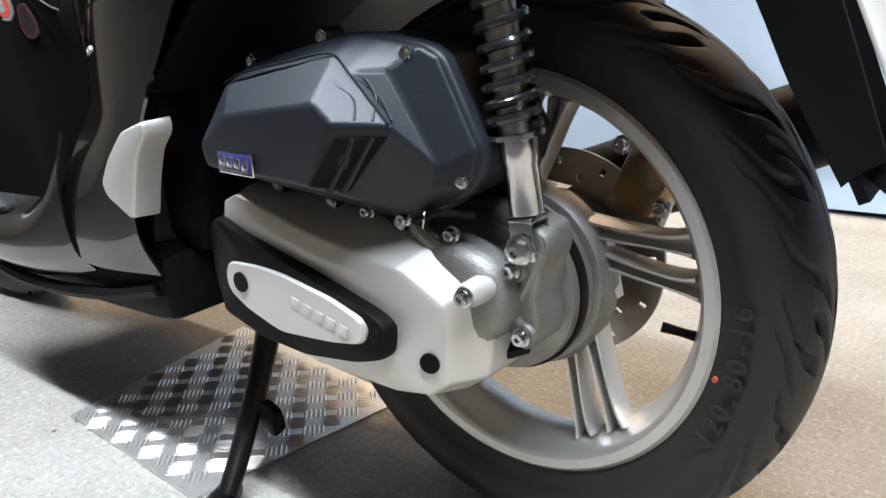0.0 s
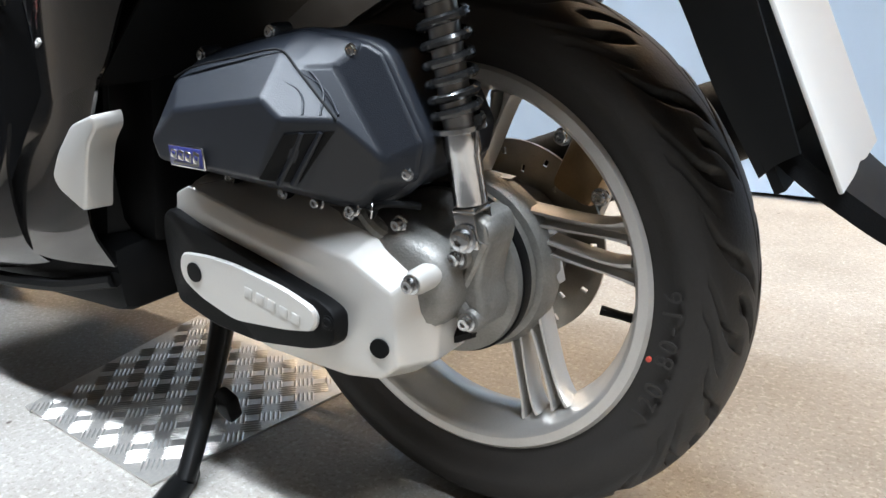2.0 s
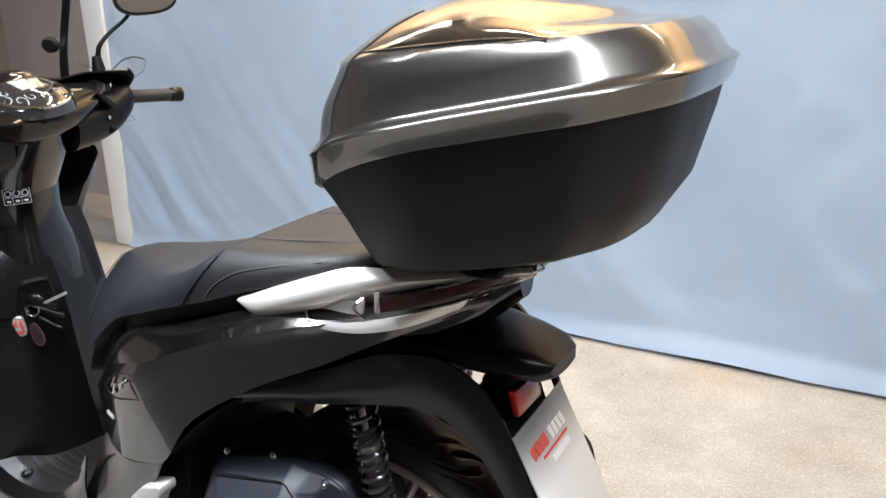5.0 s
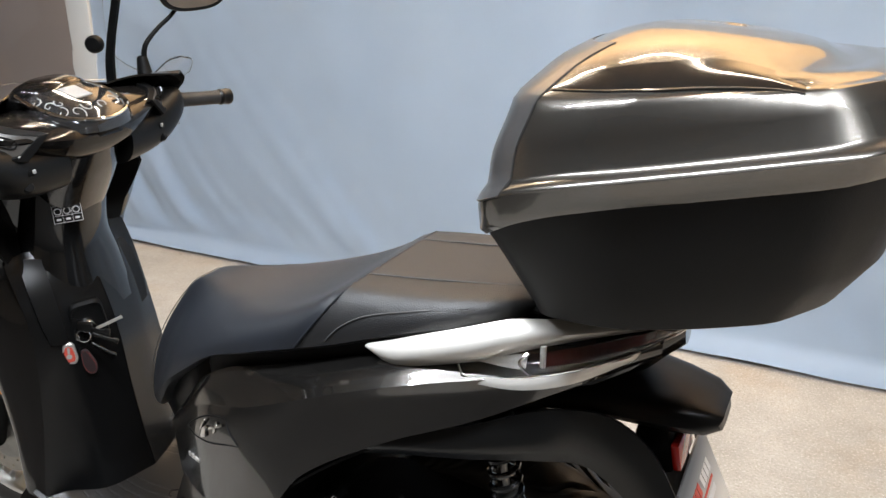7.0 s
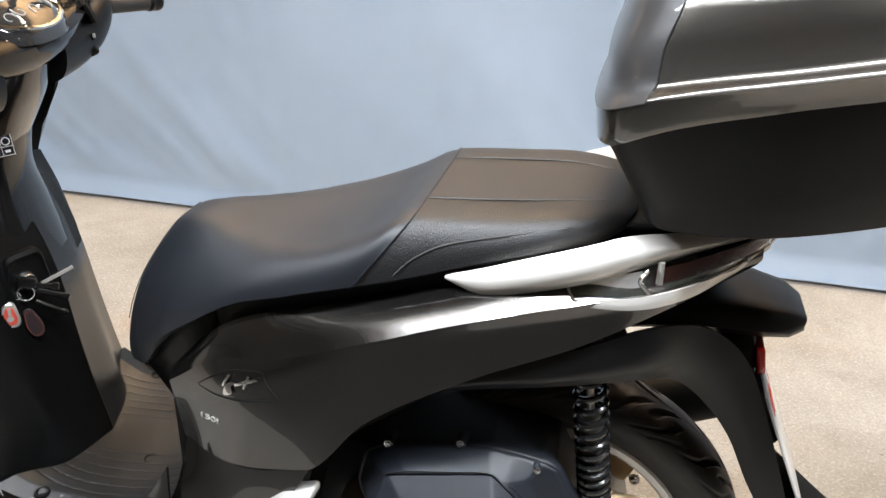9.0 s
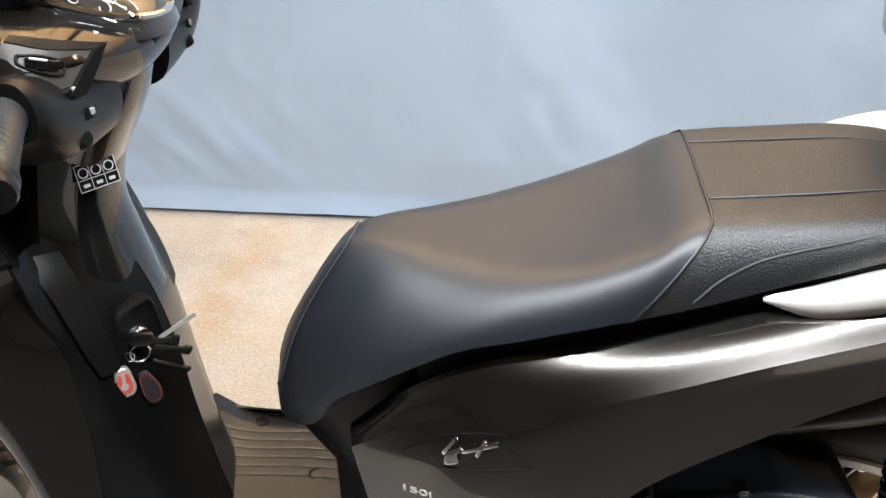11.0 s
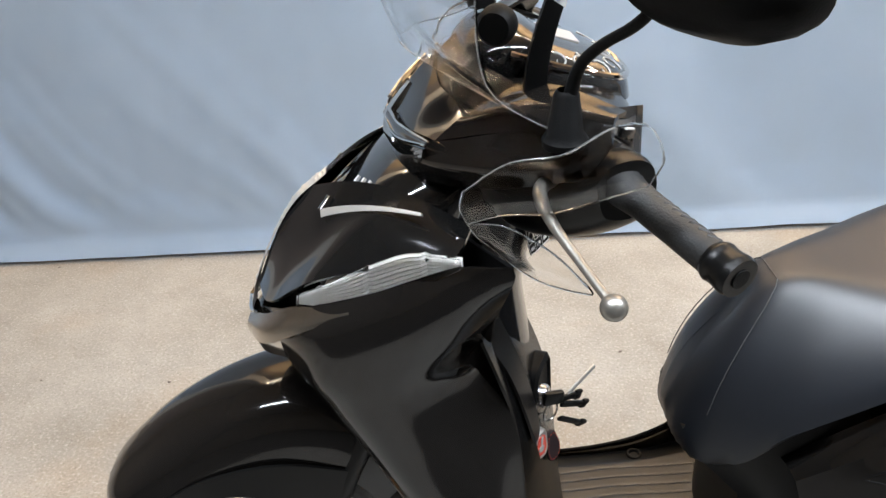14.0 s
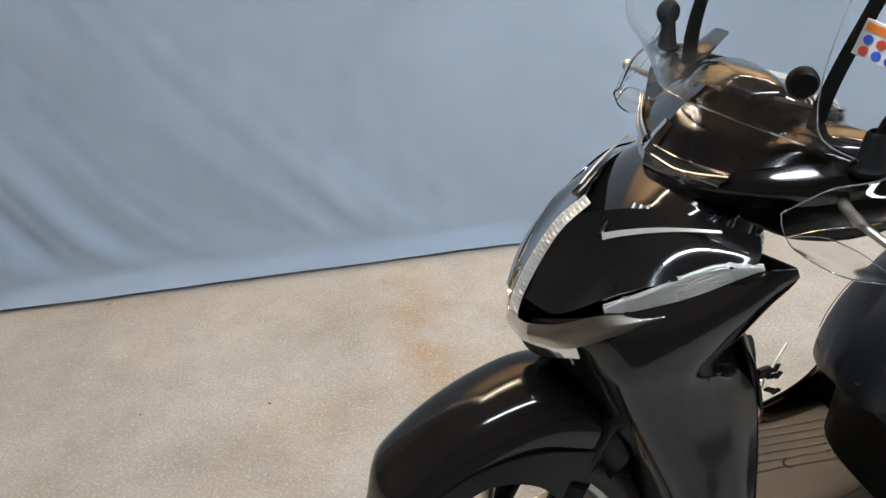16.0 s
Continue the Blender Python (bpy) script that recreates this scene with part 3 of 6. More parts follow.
cover = even_shading(part("transmission_cover", cover_mesh(), SILVER, scooter, "silver-painted transmission cover", sharp=60))
cover_skin = skin(cover)
INSET = [(-0.282, 0.372), (-0.229, 0.356), (-0.138, 0.331), (-0.066, 0.309), (-0.046, 0.299), (-0.049, 0.266), (-0.083, 0.254), (-0.160, 0.243), (-0.228, 0.247), (-0.297, 0.266), (-0.345, 0.287), (-0.354, 0.325), (-0.332, 0.352)]


def inset_mesh():
    """A thin black shield that wraps back round the front end of the cover."""
    base = ring_of(round_poly(INSET, 0.010), 90)
    rings = []
    for y, k in ((-0.13, 1.0), (-0.2085, 1.0), (-0.2125, 0.985), (-0.2140, 0.95), (-0.2145, 0.5)):
        rings.append([(x, y + max(0.0, -0.285 - x) * (0.55 if y < -0.2 else 0), z) for x, z in shrink(base, k)])
    return loft(rings)


part("black_inset", inset_mesh(), BLACK, cover, "matt black plastic inlay")
PANEL = [(-0.272, 0.312), (-0.264, 0.327), (-0.222, 0.330), (-0.180, 0.328), (-0.110, 0.316), (-0.071, 0.303), (-0.065, 0.293), (-0.072, 0.278), (-0.109, 0.271), (-0.188, 0.264), (-0.243, 0.280), (-0.268, 0.295)]
badge_panel = part("silver_badge_panel", stack(PANEL, [(-0.205, 1.0, 0, 0), (-0.2165, 1.0, 0, 0), (-0.219, 0.97, 0, 0), (-0.2195, 0.5, 0, 0)]), SILVER, cover, "satin silver oval badge plate")
for i in range(5):
    part("raised_mark", block(0.011, 0.0008, 0.012, 0.0006, pose(-0.160 + 0.0165 * i, -0.2198, 0.3010 - 0.0035 * i, 0, 11, 0)), SILVER, cover)


def lay(find, x, z, lift=0.0, d=0.006):
    """A matrix that lays something, built facing -y, on the skin at (x, z)."""
    n = Vector(((find(x + d, z) - find(x - d, z)) / (2 * d), -1, (find(x, z + d) - find(x, z - d)) / (2 * d))).normalized()
    return Matrix.Translation(Vector((x, find(x, z), z)) + n * lift) @ Vector((0, -1, 0)).rotation_difference(n).to_matrix().to_4x4()


def recess(parent, x, y, z, r=0.010):
    """A proud black disc that paints the shade inside a countersunk screw hole."""
    return part("screw_spot", move(lathe([(r * 1.12, 0.001), (r * 1.1, -0.0010), (r * 0.98, -0.0012), (0, -0.0008)], 24), Matrix.Translation((x, y, z))), BLACK, parent, "black disc drawn for a recessed screw hole")


recess(cover, -0.244, -0.2199, 0.308)
recess(cover, 0, 0, 0, 0.009).matrix_basis = lay(cover_skin, -0.014, 0.264, 0.0014)
bolt(cover, (-0.0555, -0.2145, 0.290), 0.0065, 0.003, mat=BLACK, name="screw")
part("bolt_boss", move(lathe([(0, -0.186), (0.010, -0.186), (0.012, -0.180), (0.014, -0.12)], 20), pose(0.026, 0, 0.336)), SILVER, cover)
bolt(cover, (0.026, -0.186, 0.336), 0.0075, 0.009)

# gearbox round the rear axle
gear = part("gearbox", move(lathe([(0, -0.112), (0.030, -0.112), (0.045, -0.106), (0.058, -0.092), (0.080, -0.080), (0.089, -0.076), (0.091, -0.060), (0.0, -0.060)], 60), pose(-0.018, 0, 0.304)), CAST, scooter, "rough cast aluminium gearbox")
ARM = [(-0.10, 0.392), (-0.042, 0.372), (0.0, 0.352), (0.030, 0.366), (0.045, 0.392), (0.070, 0.390), (0.075, 0.368), (0.066, 0.345), (0.060, 0.318), (0.066, 0.292), (0.060, 0.272), (0.040, 0.268), (0.022, 0.288), (0.0, 0.286), (-0.10, 0.280)]
part("gearbox_arm", prism(round_poly(ARM, 0.010, 3), -0.085, -0.128, 0.006, 3, 0.95), CAST, gear, "cast aluminium arm")
part("casting_rib", tube([(-0.06, -0.146, 0.372), (-0.02, -0.142, 0.358), (0.006, -0.128, 0.348)], [0.009, 0.008, 0.006], 10, 10), CAST, gear)
part("casting_rib", tube([(0.042, -0.126, 0.349), (0.028, -0.128, 0.326), (0.038, -0.126, 0.300), (0.049, -0.124, 0.286)], [0.009, 0.006, 0.006, 0.009], 10, 14), CAST, gear)
part("casting_rib", tube([(0.062, -0.122, 0.365), (0.048, -0.126, 0.33), (0.030, -0.124, 0.302)], [0.009, 0.006, 0.007], 10, 12), CAST, gear)
for x, y, z, r in ((0.042, -0.128, 0.349, 0.013), (0.049, -0.124, 0.284, 0.013), (0.058, -0.118, 0.372, 0.015)):
    part("bolt_boss", move(lathe([(0, -0.008), (r * 0.86, -0.008), (r, -0.005), (r, 0.03), (0, 0.03)], 24), Matrix.Translation((x, y, z))), CAST, gear)
for x, y, z, r in ((0.042, -0.136, 0.349, 0.0075), (0.049, -0.132, 0.284, 0.0075), (-0.052, -0.168, 0.392, 0.006), (-0.012, -0.150, 0.378, 0.0065), (-0.10, -0.166, 0.392, 0.006)):
    bolt(gear, (x, y, z), r, 0.010)
part("casting_rib", tube([(-0.055, -0.155, 0.388), (-0.035, -0.158, 0.372), (-0.022, -0.150, 0.362)], 0.009, 10, 8), CAST, gear)
part("seal_ring", lathe([(0.0895, -0.067), (0.0925, -0.067), (0.0935, -0.062), (0.0925, -0.054), (0.0895, -0.054)], 60), BLACK, gear, "black rubber seal ring").location = (-0.018, 0, 0.304)
part("drain_arm", tube([(0.040, -0.112, 0.266), (0.0, -0.12, 0.252), (-0.05, -0.13, 0.256)], [0.009, 0.012, 0.014], 8, 8), BLACK, gear)
part("breather_hose", tube([(-0.035, -0.165, 0.386), (-0.02, -0.17, 0.40), (0.0, -0.165, 0.402), (0.012, -0.15, 0.398)], 0.0035, 8, 14), BLACK, gear, "thin black breather hose")
part("hose_clip", tube([(-0.030, -0.168, 0.404), (-0.026, -0.174, 0.396), (-0.030, -0.172, 0.386)], 0.0012, 6, 8), STEEL, gear, "thin wire clip")

# ---- air filter box ----
BOX_FACE = [(-0.252, -0.236, 0.434), (-0.263, -0.234, 0.453), (-0.212, -0.240, 0.486), (-0.087, -0.240, 0.503), (-0.065, -0.241, 0.487), (-0.026, -0.210, 0.484), (-0.067, -0.217, 0.417), (-0.105, -0.236, 0.428)]
BOX_CREST = [(-0.249, -0.204, 0.510), (-0.219, -0.203, 0.521), (-0.098, -0.197, 0.540), (-0.080, -0.2003, 0.526)]
BOX_FLANK = [(-0.050, -0.184, 0.526), (-0.004, -0.177, 0.443), (-0.011, -0.177, 0.425), (-0.047, -0.178, 0.400)]
BOX_RIM = [(-0.106, 0.555), (-0.069, 0.551), (-0.030, 0.545), (-0.012, 0.536), (0.028, 0.459), (0.020, 0.429), (-0.008, 0.408), (-0.055, 0.388), (-0.112, 0.393), (-0.192, 0.402), (-0.298, 0.412), (-0.305, 0.452), (-0.292, 0.507), (-0.262, 0.525), (-0.214, 0.537), (-0.155, 0.548)]


def airbox_mesh():
    """The lid of the filter box: a flat face, a slanting crest, a stepped flank and the rim."""
    pts = BOX_FACE + BOX_CREST + BOX_FLANK + [(x, -0.164, z) for x, z in BOX_RIM] + [(x * 0.96 - 0.008, -0.03, z) for x, z in BOX_RIM]
    a, b, d, c, k = 0, 8, 12, 16, 32
    faces = [(0, 1, 2, 3, 4, 7), (4, 5, 6, 7), (2, b, b + 1, b + 2, 3), (3, b + 2, b + 3, 4), (4, b + 3, 5), (1, b, 2), (0, c + 10, c + 11, 1), (1, c + 11, c + 12, b),
             (b, c + 12, c + 13, b + 1), (b + 1, c + 13, c + 14, c + 15, b + 2), (b + 2, c + 15, c), (b + 2, c, c + 1, b + 3), (b + 3, c + 1, c + 2, d), (b + 3, d, d + 1, 5), (5, d + 1, d + 2, d + 3, 6),
             (d, c + 2, c + 3, c + 4, d + 1), (d + 1, c + 4, c + 5, d + 2), (d + 2, c + 5, c + 6, c + 7, d + 3), (6, d + 3, c + 7, c + 8, 7), (7, c + 8, c + 9, c + 10, 0)]
    faces += [(c + i, k + i, k + (i + 1) % 16, c + (i + 1) % 16) for i in range(16)]
    return facets(pts, faces, 0.0045, 3, 8)


airbox = even_shading(part("air_filter_box", airbox_mesh(), NAVY, scooter, "dark blue-grey plastic air filter housing", sharp=60))
part("rim_flange", stack(BOX_RIM, [(-0.146, 1.0, 0, 0), (-0.147, 1.035, 0, 0), (-0.157, 1.035, 0, 0), (-0.160, 1.02, 0, 0), (-0.162, 0.99, 0, 0)], crisp=0.012), NAVY, airbox, "stepped rim of the housing", sharp=40)
part("crest_groove", tube([(-0.249, -0.2055, 0.5115), (-0.219, -0.2045, 0.5225), (-0.160, -0.2015, 0.5325), (-0.100, -0.1985, 0.5405), (-0.080, -0.2018, 0.5265), (-0.054, -0.2062, 0.506), (-0.027, -0.2112, 0.485)], 0.0011, 6, 40), BLACK, airbox, "dark groove along the crest")
air_skin = skin(airbox)


for (x0, z0), (x1, z1) in (((-0.081, 0.515), (-0.052, 0.489)), ((-0.074, 0.526), (-0.040, 0.488)), ((-0.076, 0.522), (-0.031, 0.487))):
    line = [(x0 + (x1 - x0) * u + 0.003 * math.sin(math.pi * u), z0 + (z1 - z0) * u + 0.003 * math.sin(math.pi * u)) for u in np.linspace(0, 1, 9)]
    part("rib", tube([(x, air_skin(x, z) + 0.0006, z) for x, z in line], [0.0005, 0.0012, 0.0014], 8, 18), NAVY, airbox)
for top, low in (((-0.066, -0.055), (-0.103, -0.088)), ((-0.052, -0.041), (-0.085, -0.074)), ((-0.039, -0.030), (-0.075, -0.068))):
    part("louvre", sheet([[(x, air_skin(x, z) - 0.0012, z) for x, z in ((a0 + (b0 - a0) * u, 0.474 - 0.045 * u - 0.10 * (b0 + 0.088) * u) for u in np.linspace(0, 1, 6))] for a0, b0 in ((top[0], low[0]), (0.5 * (top[0] + top[1]), 0.5 * (low[0] + low[1])), (top[1], low[1]))], 12, 5, 0.002), BLACK, airbox, "dark louvre slot")
for u in (0.0, 1.0):
    part("louvre_bar", tube([(-0.0535 + 0.0135 * u - (0.033 + 0.001 * u) * v, air_skin(-0.0535 + 0.0135 * u - (0.033 + 0.001 * u) * v, 0.474 - 0.049 * v) - 0.002, 0.474 - 0.049 * v) for v in np.linspace(0, 1, 6)], [0.0024, 0.0030, 0.0030], 8, 12), NAVY, airbox)
for x, y, z in ((-0.040, -0.168, 0.538), (-0.150, -0.160, 0.553), (-0.258, -0.160, 0.530), (0.012, -0.163, 0.432), (-0.064, -0.161, 0.384), (-0.155, -0.161, 0.393), (-0.235, -0.161, 0.400)):
    part("screw_lug", move(lathe([(0, -0.003), (0.0065, -0.003), (0.0085, 0.002), (0.0085, 0.02), (0, 0.02)], 16), Matrix.Translation((x, y, z))), NAVY, airbox)
    bolt(airbox, (x, y - 0.003, z), 0.0055, 0.004, mat=STEEL)
badge = part("engine_badge", block(0.055, 0.003, 0.022, 0.0012, pose(-0.203, -0.2375, 0.441, 0, 0, -2)), CHROME, airbox, "small blue badge with a chrome edge")
part("badge_field", block(0.052, 0.002, 0.0190, 0.0006, pose(-0.203, -0.2388, 0.441, 0, 0, -2)), INDIGO, badge)
for k, (x, w, h) in enumerate(((-0.220, 0.009, 0.009), (-0.209, 0.008, 0.010), (-0.198, 0.009, 0.010), (-0.186, 0.010, 0.013))):
    part("badge_mark", block(w, 0.0012, h, 0.0005, pose(x, -0.2400, 0.4435 - 0.0008 * k, 0, 12, -2)), CHROME, badge, "raised chrome mark")
    part("badge_mark", block(w * 0.45, 0.0012, h * 0.32, 0.0003, pose(x + 0.0004, -0.2405, 0.4440 - 0.0008 * k, 0, 12, -2)), INDIGO, badge)
part("badge_line", block(0.040, 0.0008, 0.0022, 0, pose(-0.203, -0.2400, 0.4345, 0, 0, -2)), CHROME, badge)

# ---- rear shock absorbers ----


def shock(side):
    y0, y1 = side * 0.125, side * 0.140
    bot, top = Vector((0.056, y0, 0.368)), Vector((0.012, y1, 0.735))
    ax = (top - bot).normalized()
    L = (top - bot).length
    m = Matrix.Translation(bot) @ Vector((0, 0, 1)).rotation_difference(ax).to_matrix().to_4x4()
    s = part("shock_absorber", move(lathe([(0, 0.030), (0.011, 0.030), (0.0155, 0.033), (0.0158, 0.036), (0.0158, 0.078), (0.0170, 0.080), (0.0170, 0.098), (0.0245, 0.100), (0.0245, 0.104), (0.012, 0.105), (0, 0.105)], 36, "z"), m), STEEL, scooter, "chromed shock absorber body with black spring")
    part("damper_tube", move(lathe([(0.0145, 0.10), (0.0145, 0.225), (0.0165, 0.227), (0.0165, 0.255), (0.005, 0.257), (0.005, L - 0.02), (0, L - 0.02)], 24, "z"), m), DAMPER, s)
    pts = []
    turns, n = 12.5, 190
    for i in range(n + 1):
        u = i / n
        zz = 0.108 + (L - 0.14) * u * (0.66 + 0.34 * u)
        pts.append(m @ Vector((0.0205 * math.cos(TAU * turns * u), 0.0205 * math.sin(TAU * turns * u), zz)))
    part("coil_spring", tube(pts, 0.0046, 8, 0), SPRING, s, "black coil spring")
    part("lower_eye", join(block(0.023, 0.004, 0.036, 0.0018, m @ pose(0, -0.013, 0.010)), block(0.023, 0.004, 0.036, 0.0018, m @ pose(0, 0.013, 0.010)), block(0.025, 0.029, 0.006, 0.002, m @ pose(0, 0, 0.028))), STEEL, s, "bright steel clevis")
    bolt(s, bot + Vector((0, side * 0.018, 0.004)), 0.011, 0.012, (0, side, 0))
    part("upper_eye", move(lathe([(0.0, -0.02), (0.018, -0.02), (0.018, 0.02), (0, 0.02)], 20), Matrix.Translation(top)), BLACK, s)
    part("spring_seat", move(lathe([(0.008, L - 0.035), (0.025, L - 0.033), (0.025, L - 0.028), (0.008, L - 0.026)], 24, "z"), m), BLACK, s)


shock(-1)
shock(1)
part("shock_bracket", prism(round_poly([(0.02, 0.372), (0.07, 0.384), (0.072, 0.355), (0.03, 0.33)], 0.012), -0.09, -0.112, 0.004), CAST, scooter)
part("shock_bracket", prism(round_poly([(0.03, 0.40), (0.10, 0.39), (0.06, 0.29), (-0.02, 0.29)], 0.015), 0.09, 0.115, 0.004), CAST, scooter)
caliper = part("brake_caliper", block(0.055, 0.07, 0.085, 0.012, pose(0.085, 0.07, 0.405, 0, 25, 0)), BRONZE, scooter, "brown anodised brake caliper")
for dx, dz in ((-0.022, 0.03), (0.022, -0.03)):
    bolt(caliper, (0.085 + dx, 0.034, 0.405 + dz), 0.008, 0.010)
part("swing_arm", tube([(-0.30, 0.13, 0.33), (-0.12, 0.14, 0.32), (0.0, 0.13, 0.302)], [0.03, 0.026, 0.03], 12, 12), CAST, scooter, "cast swing arm on the far flank")
part("silencer", tube([(-0.30, 0.17, 0.30), (-0.1, 0.205, 0.33), (0.10, 0.21, 0.40), (0.235, 0.205, 0.455)], [0.03, 0.050, 0.056, 0.045], 20, 24), BLACK, scooter, "black silencer on the far flank")

# ---- flank bodywork ----
TOP = [(-0.630, -0.112, 0.572), (-0.528, -0.150, 0.675), (-0.454, -0.160, 0.718), (-0.386, -0.163, 0.739), (-0.26, -0.162, 0.781), (-0.173, -0.164, 0.809), (-0.05, -0.160, 0.849), (0.05, -0.145, 0.863), (0.13, -0.114, 0.867), (0.21, -0.06, 0.872)]
SHO = [(-0.622, -0.146, 0.562), (-0.522, -0.172, 0.636), (-0.457, -0.190, 0.663), (-0.377, -0.210, 0.692), (-0.27, -0.221, 0.739), (-0.17, -0.220, 0.779), (-0.055, -0.213, 0.817), (0.02, -0.198, 0.834), (0.13, -0.146, 0.850), (0.21, -0.075, 0.862)]
BULGE = [(x * 0.5 + a * 0.5, y * 0.5 + b * 0.5 - 0.002, z * 0.5 + c * 0.5 + 0.003) for (x, y, z), (a, b, c) in zip(TOP, SHO)]
MID = [(-0.613, -0.152, 0.528), (-0.548, -0.178, 0.578), (-0.484, -0.200, 0.612), (-0.39, -0.217, 0.657), (-0.27, -0.222, 0.718), (-0.14, -0.215, 0.767), (0.0, -0.197, 0.808), (0.12, -0.150, 0.836), (0.21, -0.075, 0.856)]
BOT = [(-0.598, -0.162, 0.472), (-0.538, -0.190, 0.470), (-0.475, -0.211, 0.475), (-0.36, -0.223, 0.508), (-0.270, -0.222, 0.612), (-0.13, -0.212, 0.703), (0.0, -0.195, 0.765), (0.10, -0.155, 0.812), (0.205, -0.075, 0.848)]
for turn in (lambda c: c, flip):
    flank = part("side_cover", join(sheet([turn(TOP), turn(BULGE), turn(SHO)], 60, 12, 0.004), sheet([turn(SHO), turn(MID), turn(BOT)], 60, 16, 0.004)), PAINT, scooter, "dark grey metallic side cover with a creased shoulder", sharp=28)
    side_cover = side_cover if turn is flip else flank
both("lower_side_cover", [[(-0.590, -0.166, 0.475), (-0.475, -0.2115, 0.478), (-0.36, -0.2235, 0.508)], [(-0.60, -0.205, 0.40), (-0.50, -0.220, 0.40), (-0.405, -0.226, 0.42)], [(-0.645, -0.224, 0.315), (-0.53, -0.228, 0.31), (-0.425, -0.225, 0.33)], [(-0.66, -0.224, 0.285), (-0.54, -0.226, 0.275), (-0.40, -0.218, 0.285)]], PAINT, "dark grey metallic lower side cover", nu=20, nv=14)
both("wheel_arch_liner", [[(-0.385, -0.21, 0.50), (-0.27, -0.205, 0.602), (-0.14, -0.195, 0.69), (-0.03, -0.187, 0.735), (0.06, -0.17, 0.77)], [(-0.38, -0.13, 0.50), (-0.28, -0.12, 0.58), (-0.14, -0.11, 0.66), (-0.03, -0.10, 0.70), (0.06, -0.10, 0.735)], [(-0.37, 0.0, 0.50), (-0.28, 0.0, 0.57), (-0.14, 0.0, 0.635), (-0.04, 0.0, 0.665), (0.05, 0.0, 0.70)]], BLACK, "black inner arch", nu=24, nv=10)
part("inner_frame", block(0.10, 0.30, 0.36, 0.02, pose(-0.43, 0, 0.47, 0, 12, 0)), BLACK, scooter, "black inner frame cover")
part("belly", block(0.34, 0.2, 0.2, 0.04, pose(-0.36, 0.03, 0.34)), BLACK, scooter, "dark engine underside")
# folded passenger footrest
for s in (-1, 1):
    peg = [(-0.464, 0.394), (-0.441, 0.425), (-0.402, 0.460), (-0.352, 0.475), (-0.352, 0.458), (-0.374, 0.437), (-0.392, 0.395), (-0.404, 0.354), (-0.455, 0.377)]
    part("passenger_footrest", prism(round_poly(peg, 0.010), s * 0.205, s * 0.240, 0.004, 3, 0.96), SILVER, scooter, "folded silver passenger footrest")
# black front tower under the seat nose
TOWER = [[(-0.745, 0.060, 0.585), (-0.66, 0.100, 0.645), (-0.54, 0.105, 0.700)], [(-0.730, 0.066, 0.545), (-0.63, 0.112, 0.590), (-0.52, 0.120, 0.630)], [(-0.665, 0.085, 0.480), (-0.60, 0.128, 0.490), (-0.48, 0.135, 0.500)], [(-0.665, 0.085, 0.300), (-0.62, 0.155, 0.300), (-0.48, 0.165, 0.300)]]
part("seat_tower", loft([ring_of([(x, -y, z) for x, y, z in r] + r[::-1], 40) for r in TOWER]), BLACK_SATIN, scooter, "black plastic tower below the seat nose")

# ---- seat ----


def seat_ring(bx, bz, tx, tz, wb, wt, dip=0.0, bulge=0.0):
    """One slanted section of the seat: lower edge at (bx, bz), crown at (tx, tz)."""
    dx, dz = tx - bx, tz - bz
    half = [(0, 0.0), (0.75 * wb, 0.0), (wb, 0.05), (wb * 1.01, 0.25), ((wb * 0.72 + wt * 0.28) * 1.02, 0.58), (wb * 0.30 + wt * 0.72, 0.85), (wt * 1.0, 0.965), (wt * 0.80, 0.995 - dip * 0.2), (wt * 0.45, 1.0 - dip * 0.75), (0, 1.0 - dip)]
    sm = spline([(y, h * 0.1, 0) for y, h in half], 26)
    sm = [(p[0], p[1] * 10) for p in sm]
    reach = math.hypot(dx, dz)
    right = [(bx + dx * p[1] - dz / reach * bulge * math.sin(math.pi * min(1, max(0, p[1]))), p[0], bz + dz * p[1] + dx / reach * bulge * math.sin(math.pi * min(1, max(0, p[1])))) for p in sm]
    left = [(x, -y, z) for x, y, z in right[1:-1]][::-1]
    return right + left


ST = [(-0.757, 0.590, -0.676, 0.735, 0.014, 0.010), (-0.752, 0.558, -0.655, 0.775, 0.05, 0.026), (-0.735, 0.540, -0.632, 0.792, 0.085, 0.038), (-0.690, 0.552, -0.606, 0.799, 0.115, 0.048), (-0.632, 0.622, -0.568, 0.801, 0.140, 0.064), (-0.562, 0.678, -0.515, 0.801, 0.156, 0.088), (-0.485, 0.730, -0.445, 0.807, 0.168, 0.116), (-0.41, 0.755, -0.39, 0.818, 0.174, 0.136), (-0.372, 0.768, -0.335, 0.836, 0.177, 0.145), (-0.342, 0.776, -0.282, 0.86, 0.178, 0.146), (-0.322, 0.781, -0.245, 0.883, 0.177, 0.141), (-0.305, 0.785, -0.222, 0.89, 0.176, 0.138)]
ST2 = [(-0.305, 0.785, -0.222, 0.892, 0.1755, 0.1375), (-0.235, 0.807, -0.18, 0.896, 0.174, 0.138), (-0.145, 0.839, -0.11, 0.901, 0.168, 0.136), (-0.06, 0.862, -0.04, 0.907, 0.155, 0.128), (0.0, 0.873, 0.01, 0.907, 0.13, 0.11), (0.035, 0.881, 0.042, 0.901, 0.095, 0.082), (0.05, 0.887, 0.052, 0.895, 0.05, 0.045)]
DIPS = [0, 0, 0, 0, 0.0, 0.0, 0.02, 0.06, 0.10, 0.08, 0.03, 0.0]


